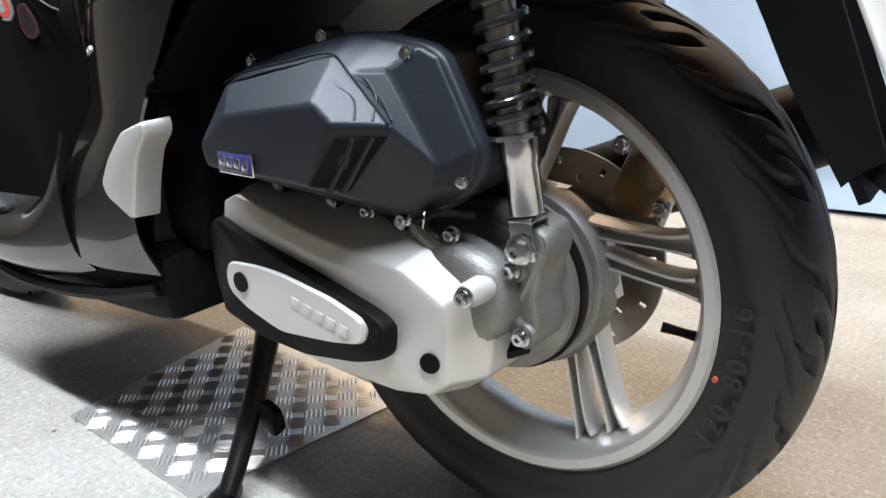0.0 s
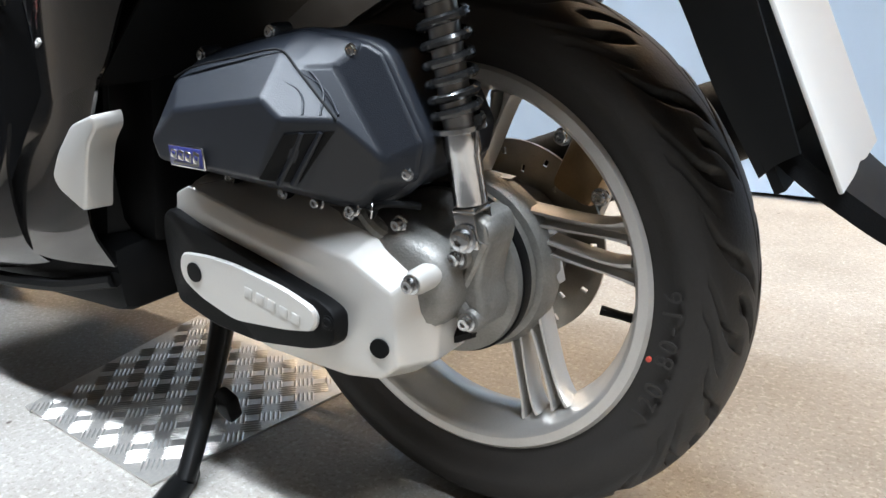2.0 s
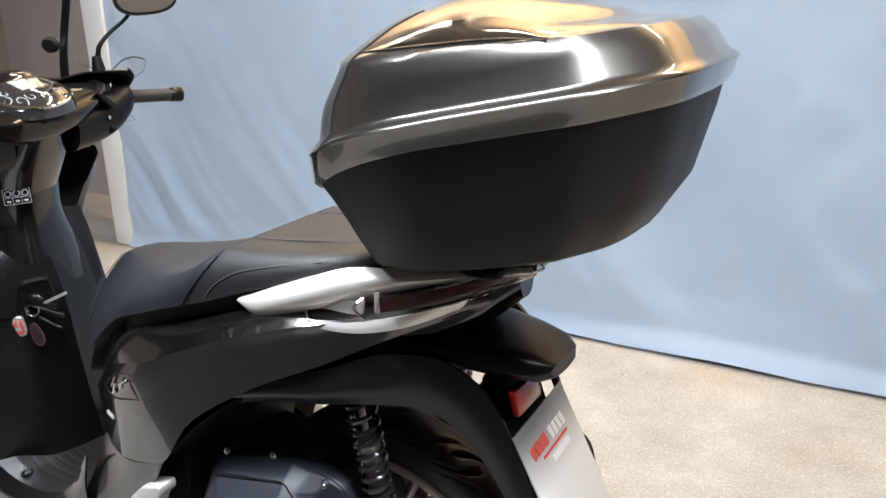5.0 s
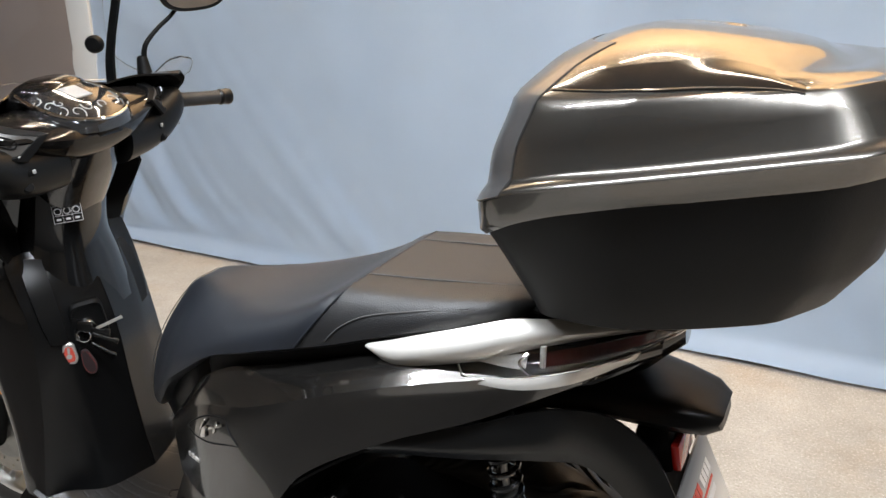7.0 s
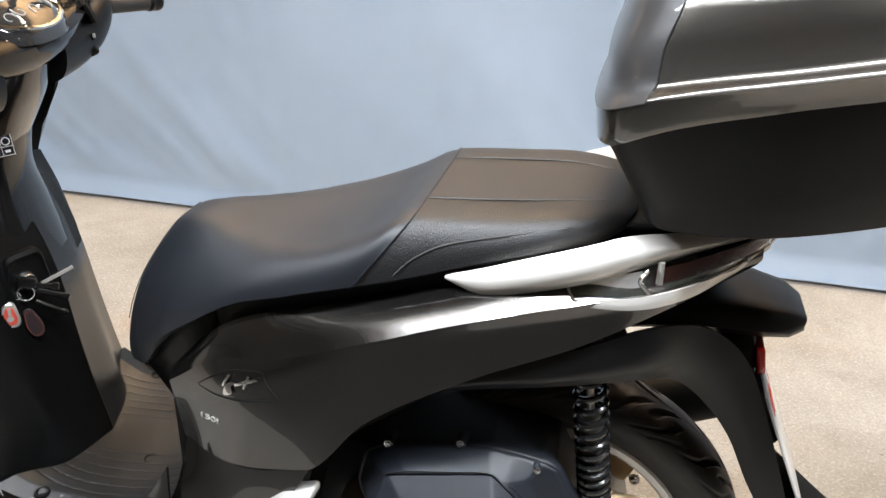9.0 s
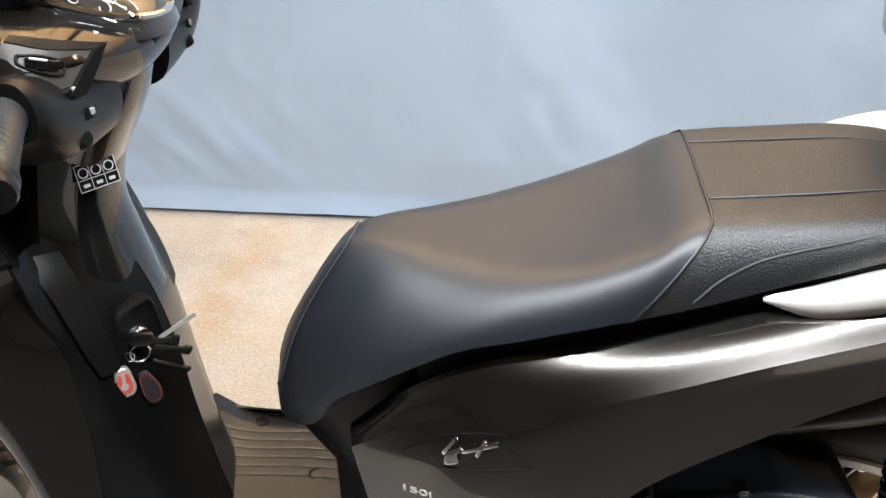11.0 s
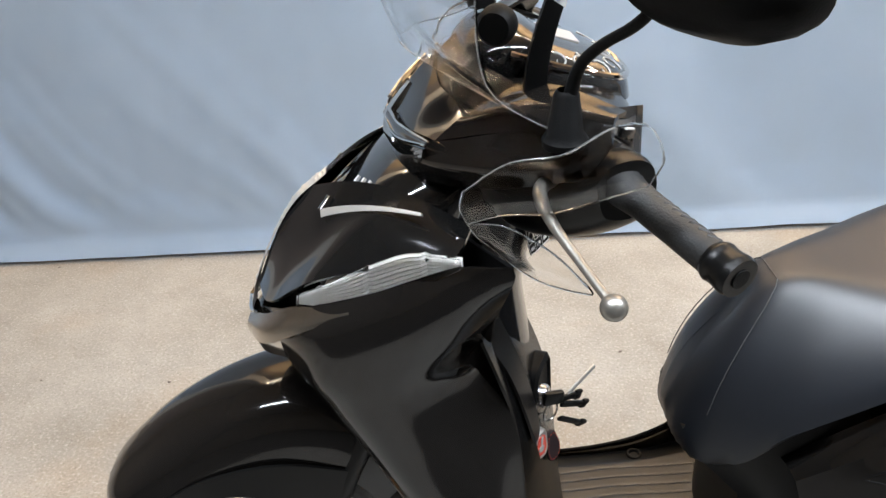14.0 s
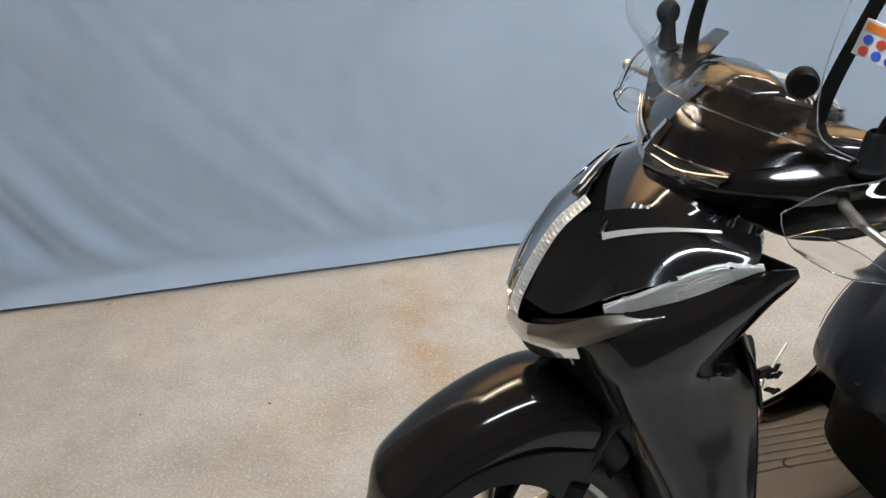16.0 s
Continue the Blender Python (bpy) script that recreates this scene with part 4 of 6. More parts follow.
def seat_body(st, dips):
    rings = [seat_ring(*s, d, b) for s, d, b in zip(st, dips, [0.012, 0.016, 0.019, 0.012, 0.004] + [0.0] * 9 if st is ST else [0.0] * 9)]
    k = len(rings[0])
    fine = [spline([r[i] for r in rings], 40) for i in range(k)]
    return loft([[fine[i][j] for i in range(k)] for j in range(40)])


seat = part("seat_front", seat_body(ST, DIPS), SEAT, scooter, "smooth black vinyl rider seat")
rear_seat = part("seat_rear", seat_body(ST2, [0, 0.02, 0.03, 0.02, 0, 0, 0]), SEAT_GRAIN, scooter, "grained black vinyl passenger seat")
# piping and stitches
cushion = skin(rear_seat)
SEAM = [(-0.252, 0.806), (-0.237, 0.826), (-0.218, 0.845), (-0.18, 0.866), (-0.108, 0.884), (-0.03, 0.897)]
part("seam_piping", tube([(p[0] - 0.002, p[1] * 1.006, p[2] + 0.001) for p in seat_ring(*ST[-1])[4:-4]], 0.0016, 6, 0), SEAT, seat, "raised seam between the two cushions")
part("nose_stitching", tube([(p[0] - 0.003, p[1] * 1.004, p[2]) for p in seat_ring(*ST[2], 0.0, 0.021)[11:-11]], 0.0008, 6, 0), STITCH, seat, "grey stitch line at the seat nose")
for s in (-1, 1):
    part("side_seam", tube([(x, -s * cushion(x, z, 0.0008), z) for x, z in SEAM], 0.0012, 6, 30), STITCH, rear_seat, "raised seam round the dark lower gusset")
    part("top_seam", tube([(-0.222, s * 0.082, 0.8925), (-0.12, s * 0.080, 0.9005), (-0.04, s * 0.074, 0.9068), (0.012, s * 0.060, 0.9072)], 0.0012, 6, 20), STITCH, rear_seat, "raised seam along the cushion")
part("seat_base", loft([ring_of([(-0.58, -0.085, z1), (-0.5, -0.138, z1 + 0.08), (-0.28, -0.152, z1 + 0.165), (0.0, -0.13, z1 + 0.235), (0.0, 0.13, z1 + 0.235), (-0.28, 0.152, z1 + 0.165), (-0.5, 0.138, z1 + 0.08), (-0.58, 0.085, z1)], 60) for z1 in (0.56, 0.642)]), BLACK, scooter, "black seat pan")

# ---- grab rails and rack ----
for s in (-1, 1):
    def F(pts):
        return [(x, -s * y if s > 0 else y, z) for x, y, z in pts]
    up = [(-0.174, -0.170, 0.829), (-0.13, -0.178, 0.847), (-0.077, -0.182, 0.869), (0.0, -0.182, 0.898), (0.045, -0.168, 0.910), (0.11, -0.130, 0.906), (0.18, -0.075, 0.899), (0.245, -0.02, 0.892)]
    out = [(-0.175, -0.174, 0.826), (-0.13, -0.190, 0.832), (-0.077, -0.201, 0.850), (0.0, -0.202, 0.876), (0.05, -0.186, 0.891), (0.115, -0.146, 0.893), (0.185, -0.088, 0.891), (0.25, -0.025, 0.887)]
    low = [(-0.174, -0.172, 0.823), (-0.13, -0.184, 0.815), (-0.085, -0.190, 0.824), (0.0, -0.188, 0.850), (0.05, -0.172, 0.866), (0.115, -0.132, 0.878), (0.185, -0.075, 0.882), (0.245, -0.02, 0.880)]
    inn = [(-0.173, -0.166, 0.826), (-0.13, -0.155, 0.832), (-0.077, -0.15, 0.846), (0.0, -0.15, 0.870), (0.05, -0.135, 0.885), (0.11, -0.10, 0.890), (0.18, -0.05, 0.889), (0.24, -0.01, 0.886)]
    lines = [spline(F(c), 30) for c in (up, out, low, inn)]
    bmr = loft([ring_of([l[i] for l in lines], 20) for i in range(30)])
    part("grab_rail", bmr, SILVER, scooter, "silver-painted passenger grab rail")
part("rack_plate", block(0.20, 0.18, 0.012, 0.005, pose(0.13, 0, 0.893, 0, -4, 0)), BLACK, scooter, "black luggage rack plate")
part("rack_pin", tube([(0.085, -0.165, 0.88), (0.085, -0.167, 0.852)], 0.004, 8, 4), SILVER, scooter)

# ---- tail lamp, tail and plate ----
tail = part("tail_body", loft([ring_of([(x, -w, z0), (x, -w * 0.9, z1), (x, w * 0.9, z1), (x, w, z0), (x, w * 0.5, z0 - 0.02), (x, -w * 0.5, z0 - 0.02)], 32) for x, w, z0, z1 in ((-0.05, 0.150, 0.79, 0.85), (0.06, 0.136, 0.795, 0.862), (0.13, 0.098, 0.802, 0.872), (0.185, 0.062, 0.826, 0.880), (0.228, 0.022, 0.862, 0.884))]), PAINT_DARK, scooter, "gloss black tail section")
for s in (-1, 1):
    def G(pts):
        return [(x, s * abs(y), z) for x, y, z in pts]
    part("tail_lamp_lens", sheet([G([(-0.022, 0.186, 0.853), (0.06, 0.176, 0.868), (0.13, 0.142, 0.880), (0.19, 0.092, 0.889), (0.245, 0.0, 0.895)]),
                                  G([(-0.014, 0.196, 0.840), (0.06, 0.186, 0.852), (0.13, 0.152, 0.866), (0.20, 0.098, 0.878), (0.256, 0.0, 0.886)]),
                                  G([(-0.008, 0.198, 0.832), (0.06, 0.184, 0.841), (0.13, 0.148, 0.852), (0.19, 0.096, 0.865), (0.240, 0.0, 0.875)])], 28, 8, 0.003), LENS, scooter, "clear tail lamp lens")
    part("lens_bead", tube(G([(-0.022, 0.186, 0.853), (-0.018, 0.195, 0.842), (-0.006, 0.2, 0.831), (0.06, 0.186, 0.840), (0.13, 0.150, 0.851), (0.19, 0.097, 0.864), (0.242, 0.0, 0.875)]), 0.0018, 6, 30), CHROME, scooter, "chrome bead round the tail lamp")
    part("lamp_divider", tube(G([(0.07, 0.176, 0.872), (0.062, 0.188, 0.862), (0.075, 0.184, 0.846)]), 0.0022, 6, 10), CHROME, scooter)
    part("tail_lamp_reflector", sheet([G([(-0.015, 0.178, 0.851), (0.03, 0.174, 0.859), (0.065, 0.167, 0.866)]), G([(-0.005, 0.187, 0.836), (0.03, 0.183, 0.842), (0.065, 0.174, 0.848)])], 14, 5, 0.003), REFLECTOR, scooter)
    part("lower_lens", sheet([G([(-0.010, 0.2005, 0.833), (0.06, 0.190, 0.841), (0.13, 0.155, 0.852), (0.19, 0.102, 0.865)]), G([(-0.020, 0.2010, 0.829), (0.06, 0.1925, 0.833), (0.125, 0.158, 0.842), (0.185, 0.105, 0.857)]), G([(-0.030, 0.2010, 0.826), (0.06, 0.1925, 0.826), (0.12, 0.159, 0.832), (0.178, 0.107, 0.850)])], 20, 6, 0.003), SILVER, scooter, "pale clear lower edge of the tail lamp")
    part("brake_lamp", sheet([G([(0.08, 0.162, 0.868), (0.14, 0.130, 0.878), (0.20, 0.080, 0.886), (0.238, 0.01, 0.891)]), G([(0.08, 0.168, 0.850), (0.14, 0.134, 0.858), (0.20, 0.082, 0.868), (0.238, 0.01, 0.878)])], 16, 5, 0.003), RED_DARK, scooter, "smoked red brake lamp")

mud = part("rear_mudguard", loft([ring_of([(x - 0.004, -w, z + 0.25 * h), (x, -w * 0.85, z + 0.85 * h), (x, -w * 0.4, z + h), (x, w * 0.4, z + h), (x, w * 0.85, z + 0.85 * h), (x - 0.004, w, z + 0.25 * h), (x, w * 0.75, z - 0.008), (x, -w * 0.75, z - 0.008)], 40)
                                  for x, w, z, h in ((0.02, 0.142, 0.756, 0.035), (0.09, 0.112, 0.753, 0.038), (0.16, 0.090, 0.748, 0.040), (0.225, 0.076, 0.742, 0.039), (0.268, 0.064, 0.742, 0.030), (0.288, 0.046, 0.748, 0.012))]), BLACK_SATIN, scooter, "black plastic tail fin over the plate")
for s in (-1, 1):
    rows_ = [[(-0.24, s * 0.186, 0.660), (-0.12, s * 0.198, 0.712), (0.0, s * 0.186, 0.755), (0.08, s * 0.165, 0.785), (0.15, s * 0.122, 0.775), (0.205, s * 0.100, 0.732), (0.242, s * 0.090, 0.665), (0.290, s * 0.087, 0.54), (0.318, s * 0.084, 0.462)],
                                    [(-0.24, s * 0.190, 0.648), (-0.12, s * 0.203, 0.694), (-0.02, s * 0.195, 0.715), (0.08, s * 0.172, 0.738), (0.138, s * 0.128, 0.726), (0.186, s * 0.106, 0.690), (0.226, s * 0.094, 0.626), (0.268, s * 0.088, 0.525), (0.302, s * 0.084, 0.452)],
                                    [(-0.24, s * 0.180, 0.634), (-0.12, s * 0.192, 0.676), (-0.02, s * 0.180, 0.691), (0.076, s * 0.155, 0.702), (0.125, s * 0.115, 0.685), (0.166, s * 0.098, 0.650), (0.212, s * 0.087, 0.588), (0.25, s * 0.084, 0.51), (0.290, s * 0.082, 0.440)]]
    if s > 0:
        rows_[2] = [(x + 0.018, y * 0.9, z + 0.016) for x, y, z in rows_[1]]
        rows_[1] = [(x * 0.5 + a * 0.5, y, z * 0.5 + c * 0.5) for (x, y, z), (a, b, c) in zip(rows_[0], rows_[1])]
    part("plate_bracket_arm", sheet(rows_, 44, 9, 0.006), BLACK_SATIN, scooter, "black mudguard arm")
part("mudguard_back", sheet([[(0.19, -0.088, 0.72), (0.228, -0.086, 0.62), (0.282, -0.084, 0.49), (0.310, -0.082, 0.432)], [(0.185, 0, 0.72), (0.225, 0, 0.62), (0.279, 0, 0.49), (0.307, 0, 0.432)], [(0.20, 0.070, 0.72), (0.238, 0.062, 0.62), (0.290, 0.055, 0.49), (0.316, 0.050, 0.438)]], 24, 8, 0.008), BLACK, scooter, "black rear mudguard")
part("mud_flap", loft(smooth_rings([[(x + dx, y * w, z + dz) for y, dx, dz in ((-1, -0.007, -0.009), (-0.9, 0.003, 0.003), (0, 0.006, 0.008), (0.7, 0.005, 0.005), (0.72, -0.004, -0.005), (0, -0.006, -0.008))] for x, z, w in ((0.302, 0.466, 0.080), (0.328, 0.445, 0.079), (0.356, 0.424, 0.071), (0.386, 0.403, 0.060), (0.405, 0.393, 0.048))], 14)), BLACK, scooter, "black lower end of the mudguard")
part("rear_reflector", block(0.012, 0.075, 0.038, 0.003, pose(0.238, -0.030, 0.700, 0, -10, 0)), RED, scooter, "red rear reflector")
part("reflector_holder", block(0.05, 0.10, 0.07, 0.01, pose(0.208, -0.01, 0.698, 0, -10, 0)), BLACK, scooter)
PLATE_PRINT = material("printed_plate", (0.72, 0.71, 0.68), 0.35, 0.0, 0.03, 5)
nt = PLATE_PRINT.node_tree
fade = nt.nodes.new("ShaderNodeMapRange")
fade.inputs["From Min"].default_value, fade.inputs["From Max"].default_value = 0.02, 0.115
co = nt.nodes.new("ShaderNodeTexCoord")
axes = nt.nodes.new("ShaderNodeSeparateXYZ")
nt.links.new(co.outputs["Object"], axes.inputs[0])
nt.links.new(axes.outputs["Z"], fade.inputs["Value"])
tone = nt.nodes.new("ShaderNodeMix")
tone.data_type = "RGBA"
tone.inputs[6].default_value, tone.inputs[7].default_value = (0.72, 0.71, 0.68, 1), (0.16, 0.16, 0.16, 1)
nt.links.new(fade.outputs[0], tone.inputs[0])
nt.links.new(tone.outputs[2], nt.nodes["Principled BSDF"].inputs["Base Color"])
plate_m = Matrix.Translation((0.297, -0.002, 0.553)) @ pose(0, 0, 0, 3, -23.5, 0)
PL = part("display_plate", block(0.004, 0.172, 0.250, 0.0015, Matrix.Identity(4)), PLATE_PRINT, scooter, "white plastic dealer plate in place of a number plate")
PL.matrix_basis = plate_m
for k in range(4):
    part("print_bar", block(0.001, 0.0105, 0.020, 0, pose(0.0028, -0.058 + 0.0135 * k, 0.083, 12, 0, 0)), RED_INK, PL, "red printed bar")
    part("print_bar", block(0.001, 0.0105, 0.020, 0, pose(0.0028, 0.004 + 0.0135 * k, 0.083, 12, 0, 0)), WHITE_INK, PL, "white printed bar")
part("print_bar", block(0.001, 0.086, 0.004, 0, pose(0.0028, 0.004, 0.064)), RED_INK, PL)
part("print_bar", block(0.001, 0.062, 0.011, 0, pose(0.0028, 0.012, 0.050)), WHITE_INK, PL)

def oval(x0, x1, hw, z, n=48, e=2.4, tilt=0.0, back=1.0):
    ring = []
    cx, rx = (x0 + x1) / 2, (x1 - x0) / 2
    for k in range(n):
        c, s = math.cos(TAU * k / n), math.sin(TAU * k / n)
        px, py = math.copysign(abs(c) ** (2 / e), c), math.copysign(abs(s) ** (2 / e), s)
        x = cx + rx * px
        ring.append((x, hw * py * (1.0 if px < 0 else 1 - (1 - back) * px), z + tilt * (x - cx)))
    return ring


# ---- footboard and skirts ----
FB = [(-0.99, 0.335), (-0.93, 0.300), (-0.88, 0.288), (-0.78, 0.292), (-0.70, 0.302), (-0.62, 0.325)]


def board_mesh():
    """The flat footboard with shallow curved grooves, closer together towards the edges."""
    nx, ny = 110, 170
    xs = spline([(x, 0, z) for x, z in FB], nx)
    bm = bmesh.new()
    V = []
    for p in xs:
        row = []
        for j in range(ny + 1):
            y = -0.21 + 0.42 * j / ny
            arc = abs(y) + 0.9 * (p[0] + 0.80) ** 2
            k = (arc - 0.055) / 0.021
            w = -0.0016 * max(0.0, 1 - abs(k - round(k)) / 0.10) * (0.045 < arc < 0.165)
            row.append(bm.verts.new((p[0], y, p[2] + w - 0.012 * max(0, abs(y) - 0.17) / 0.04)))
        V.append(row)
    for a, b in zip(V, V[1:]):
        for j in range(ny):
            bm.faces.new((a[j], a[j + 1], b[j + 1], b[j]))
    bmesh.ops.recalc_face_normals(bm, faces=bm.faces)
    bmesh.ops.solidify(bm, geom=bm.faces[:], thickness=0.006)
    return bm


board = part("footboard", board_mesh(), BOARD, scooter, "black ribbed plastic footboard")
for x, y in ((-0.893, 0.180), (-0.738, 0.190), (-0.755, 0.06), (-0.738, -0.190), (-0.893, -0.180), (-0.755, -0.06)):
    z = float(np.interp(x, [p[0] for p in FB], [p[1] for p in FB]))
    part("screw_spot", move(lathe([(0.014, 0.002), (0.0125, 0.0052), (0.0095, 0.0055), (0.0075, 0.003), (0.0068, 0.0012), (0, 0.0012)], 20, "z"), pose(x, y, z)), BLACK, board, "round screw recess")
both("floor_skirt", [[(-1.02, -0.195, 0.330), (-0.95, -0.205, 0.308), (-0.85, -0.212, 0.300), (-0.74, -0.216, 0.318), (-0.66, -0.214, 0.365), (-0.61, -0.206, 0.44)],
                     [(-1.03, -0.218, 0.300), (-0.95, -0.228, 0.282), (-0.85, -0.234, 0.278), (-0.74, -0.236, 0.290), (-0.66, -0.232, 0.325), (-0.60, -0.226, 0.38)],
                     [(-1.03, -0.222, 0.262), (-0.95, -0.232, 0.250), (-0.85, -0.236, 0.246), (-0.74, -0.238, 0.252), (-0.66, -0.236, 0.268), (-0.58, -0.230, 0.29)],
                     [(-1.02, -0.205, 0.235), (-0.95, -0.215, 0.228), (-0.85, -0.22, 0.226), (-0.74, -0.222, 0.228), (-0.66, -0.22, 0.238), (-0.56, -0.215, 0.262)]], PAINT, "dark grey metallic floor skirt", nu=36, nv=16)
part("underbody", block(0.62, 0.40, 0.10, 0.03, pose(-0.74, 0, 0.235, 0, -3, 0)), BLACK, scooter, "black plastic belly pan")
part("skirt_lip", tube([(-0.92, -0.215, 0.222), (-0.74, -0.222, 0.215), (-0.55, -0.215, 0.232), (-0.42, -0.21, 0.262)], 0.010, 8, 20), BLACK, scooter)

# ---- leg shield ----
SHIELD = [[(-1.004, -0.15, 0.8), (-0.985, -0.152, 0.745), (-0.969, -0.15, 0.69), (-0.958, -0.156, 0.6), (-0.955, -0.168, 0.5), (-0.955, -0.185, 0.4), (-0.955, -0.205, 0.3)], [(-1.01, -0.105, 0.805), (-0.98, -0.118, 0.745), (-0.958, -0.12, 0.68), (-0.945, -0.124, 0.6), (-0.94, -0.132, 0.5), (-0.932, -0.14, 0.4), (-0.925, -0.15, 0.295)], [(-0.995, -0.07, 0.8), (-0.965, -0.078, 0.74), (-0.945, -0.082, 0.675), (-0.933, -0.085, 0.6), (-0.926, -0.09, 0.5), (-0.912, -0.095, 0.4), (-0.893, -0.1, 0.292)], [(-0.985, 0.0, 0.8), (-0.955, 0.0, 0.74), (-0.932, 0.0, 0.675), (-0.918, 0.0, 0.6), (-0.91, 0.0, 0.5), (-0.898, 0.0, 0.4), (-0.88, 0.0, 0.29)]]


def recede(curves, by):
    """The same panel with its outer rim set further forward."""
    return [[(x - by * min(1, abs(y) / 0.15), y, z) for x, y, z in c] for c in curves]


both("leg_shield_inner", recede(SHIELD, 0.012), SHIELD_BLACK, "semi-gloss black inner leg shield", right=recede(SHIELD, 0.034), nu=40, nv=20)
part("steering_neck", loft(smooth_rings([[(c + rx * math.cos(TAU * k / 40), ry * math.sin(TAU * k / 40), z) for k in range(40)] for c, rx, ry, z in ((-0.990, 0.078, 0.082, 0.985), (-1.010, 0.078, 0.088, 0.90), (-1.030, 0.075, 0.095, 0.82), (-1.035, 0.085, 0.115, 0.75), (-1.03, 0.095, 0.13, 0.66))], 20)), PAINT_DARK, scooter, "glossy black steering column cover")
for s in (-1, 1):
    e = 0.008 if s < 0 else 0.028
    part("knee_panel", sheet([[(-0.985 - e, s * 0.085, 0.790), (-0.962 - e, s * 0.092, 0.735), (-0.944 - e, s * 0.096, 0.67), (-0.936 - e, s * 0.098, 0.62)], [(-1.012 - e, s * 0.118, 0.795), (-0.977 - e, s * 0.132, 0.738), (-0.956 - e, s * 0.135, 0.675), (-0.945 - e, s * 0.130, 0.63)]], 16, 6, 0.004), BLACK_SATIN, scooter, "raised knee panel of the leg shield")
ign = part("ignition_panel", stack([(-0.03, 0.07), (0.03, 0.075), (0.045, 0.0), (0.03, -0.10), (-0.01, -0.125), (-0.04, -0.03)], [(0.012, 1.0, 0, 0), (-0.004, 1.0, 0, 0), (-0.008, 0.93, 0, 0), (-0.004, 0.86, 0, 0)]), BLACK, scooter, "matt black ignition panel")
ign.matrix_basis = Matrix.Translation((-0.940, -0.055, 0.625)) @ pose(0, 0, 0, 0, 4, 68)
part("ignition_lock", lathe([(0, -0.014), (0.013, -0.014), (0.016, -0.010), (0.018, 0.004)], 24), STEEL, ign, "round ignition lock").location = (0.0, 0, 0.02)
st = part("warning_sticker", block(0.001, 0.052, 0.034, 0, Matrix.Identity(4)), BLACK, scooter, "small black sticker with white pictograms")
st.matrix_basis = Matrix.Translation((-0.9405, -0.046, 0.880)) @ pose(0, 0, 0, 0, -10, -32)
for k in range(3):
    part("pictogram", move(lathe([(0.0052, 0.0), (0.0066, 0.0), (0.0066, 0.0006), (0.0052, 0.0006)], 16, "x"), Matrix.Translation((0.0008, -0.0165 + 0.0165 * k, 0.006))), WHITE_INK, st)
    part("pictogram", block(0.0006, 0.008, 0.004, 0, pose(0.0009, -0.0165 + 0.0165 * k, -0.010)), WHITE_INK, st)
for y_, z_, sy, sz in ((0, 0.0165, 0.052, 0.0008), (0, -0.0165, 0.052, 0.0008), (0.0256, 0, 0.0008, 0.034), (-0.0256, 0, 0.0008, 0.034), (0.0085, 0, 0.0006, 0.034), (-0.0085, 0, 0.0006, 0.034)):
    part("sticker_rule", block(0.0006, sy, sz, 0, pose(0.0009, y_, z_)), WHITE_INK, st)
part("sticker_rule", block(0.0006, 0.050, 0.0008, 0, pose(0.0009, 0, -0.0025)), WHITE_INK, st)

# ---- front apron ----
APRON = [
    [(-1.287, -0.05, 0.8), (-1.215, -0.155, 0.862), (-1.13, -0.205, 0.905), (-1.040, -0.222, 0.940), (-0.984, -0.212, 0.932)],
    [(-1.298, -0.035, 0.775), (-1.215, -0.178, 0.835), (-1.13, -0.222, 0.872), (-1.042, -0.228, 0.905), (-0.980, -0.213, 0.920)],
    [(-1.302, 0.0, 0.752), (-1.205, -0.184, 0.785), (-1.13, -0.21, 0.805), (-1.050, -0.208, 0.838), (-0.994, -0.188, 0.868)],
    [(-1.282, 0.0, 0.722), (-1.19, -0.172, 0.735), (-1.12, -0.196, 0.745), (-1.058, -0.180, 0.768), (-1.012, -0.138, 0.782)],
    [(-1.235, 0.0, 0.66), (-1.16, -0.16, 0.66), (-1.1, -0.186, 0.665), (-1.03, -0.174, 0.68), (-0.97, -0.15, 0.69)],
    [(-1.185, 0.0, 0.58), (-1.13, -0.148, 0.58), (-1.08, -0.183, 0.58), (-1.01, -0.178, 0.585), (-0.957, -0.157, 0.59)],
    [(-1.135, 0.0, 0.48), (-1.09, -0.145, 0.48), (-1.05, -0.188, 0.48), (-1.0, -0.186, 0.482), (-0.955, -0.17, 0.485)],
    [(-1.1, 0.0, 0.38), (-1.06, -0.15, 0.38), (-1.03, -0.198, 0.38), (-0.99, -0.199, 0.38), (-0.955, -0.19, 0.38)],
    [(-1.06, 0.0, 0.26), (-1.035, -0.16, 0.26), (-1.02, -0.208, 0.26), (-0.99, -0.212, 0.26), (-0.955, -0.212, 0.26)]]
both("front_apron", [c[:-1] + [(c[-1][0] - (0.010 if k > 3 else 0), c[-1][1], c[-1][2])] for k, c in enumerate(APRON)], DARKENED_PAINT, "glossy front apron, body paint darkened to brown-black",
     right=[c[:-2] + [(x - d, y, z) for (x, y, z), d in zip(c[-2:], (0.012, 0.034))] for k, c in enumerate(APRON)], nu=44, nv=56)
# Added black sheet; its colour gives the dark of the hollow behind the wing.
HOLLOW = [[(-0.985, -0.208, 0.930), (-0.982, -0.209, 0.918), (-0.997, -0.185, 0.868), (-1.004, -0.150, 0.800)], [(-1.04, -0.14, 0.945), (-1.04, -0.14, 0.925), (-1.05, -0.13, 0.88), (-1.03, -0.11, 0.80)], [(-1.06, -0.06, 0.965), (-1.06, -0.06, 0.93), (-1.06, -0.06, 0.87), (-1.04, -0.06, 0.79)]]
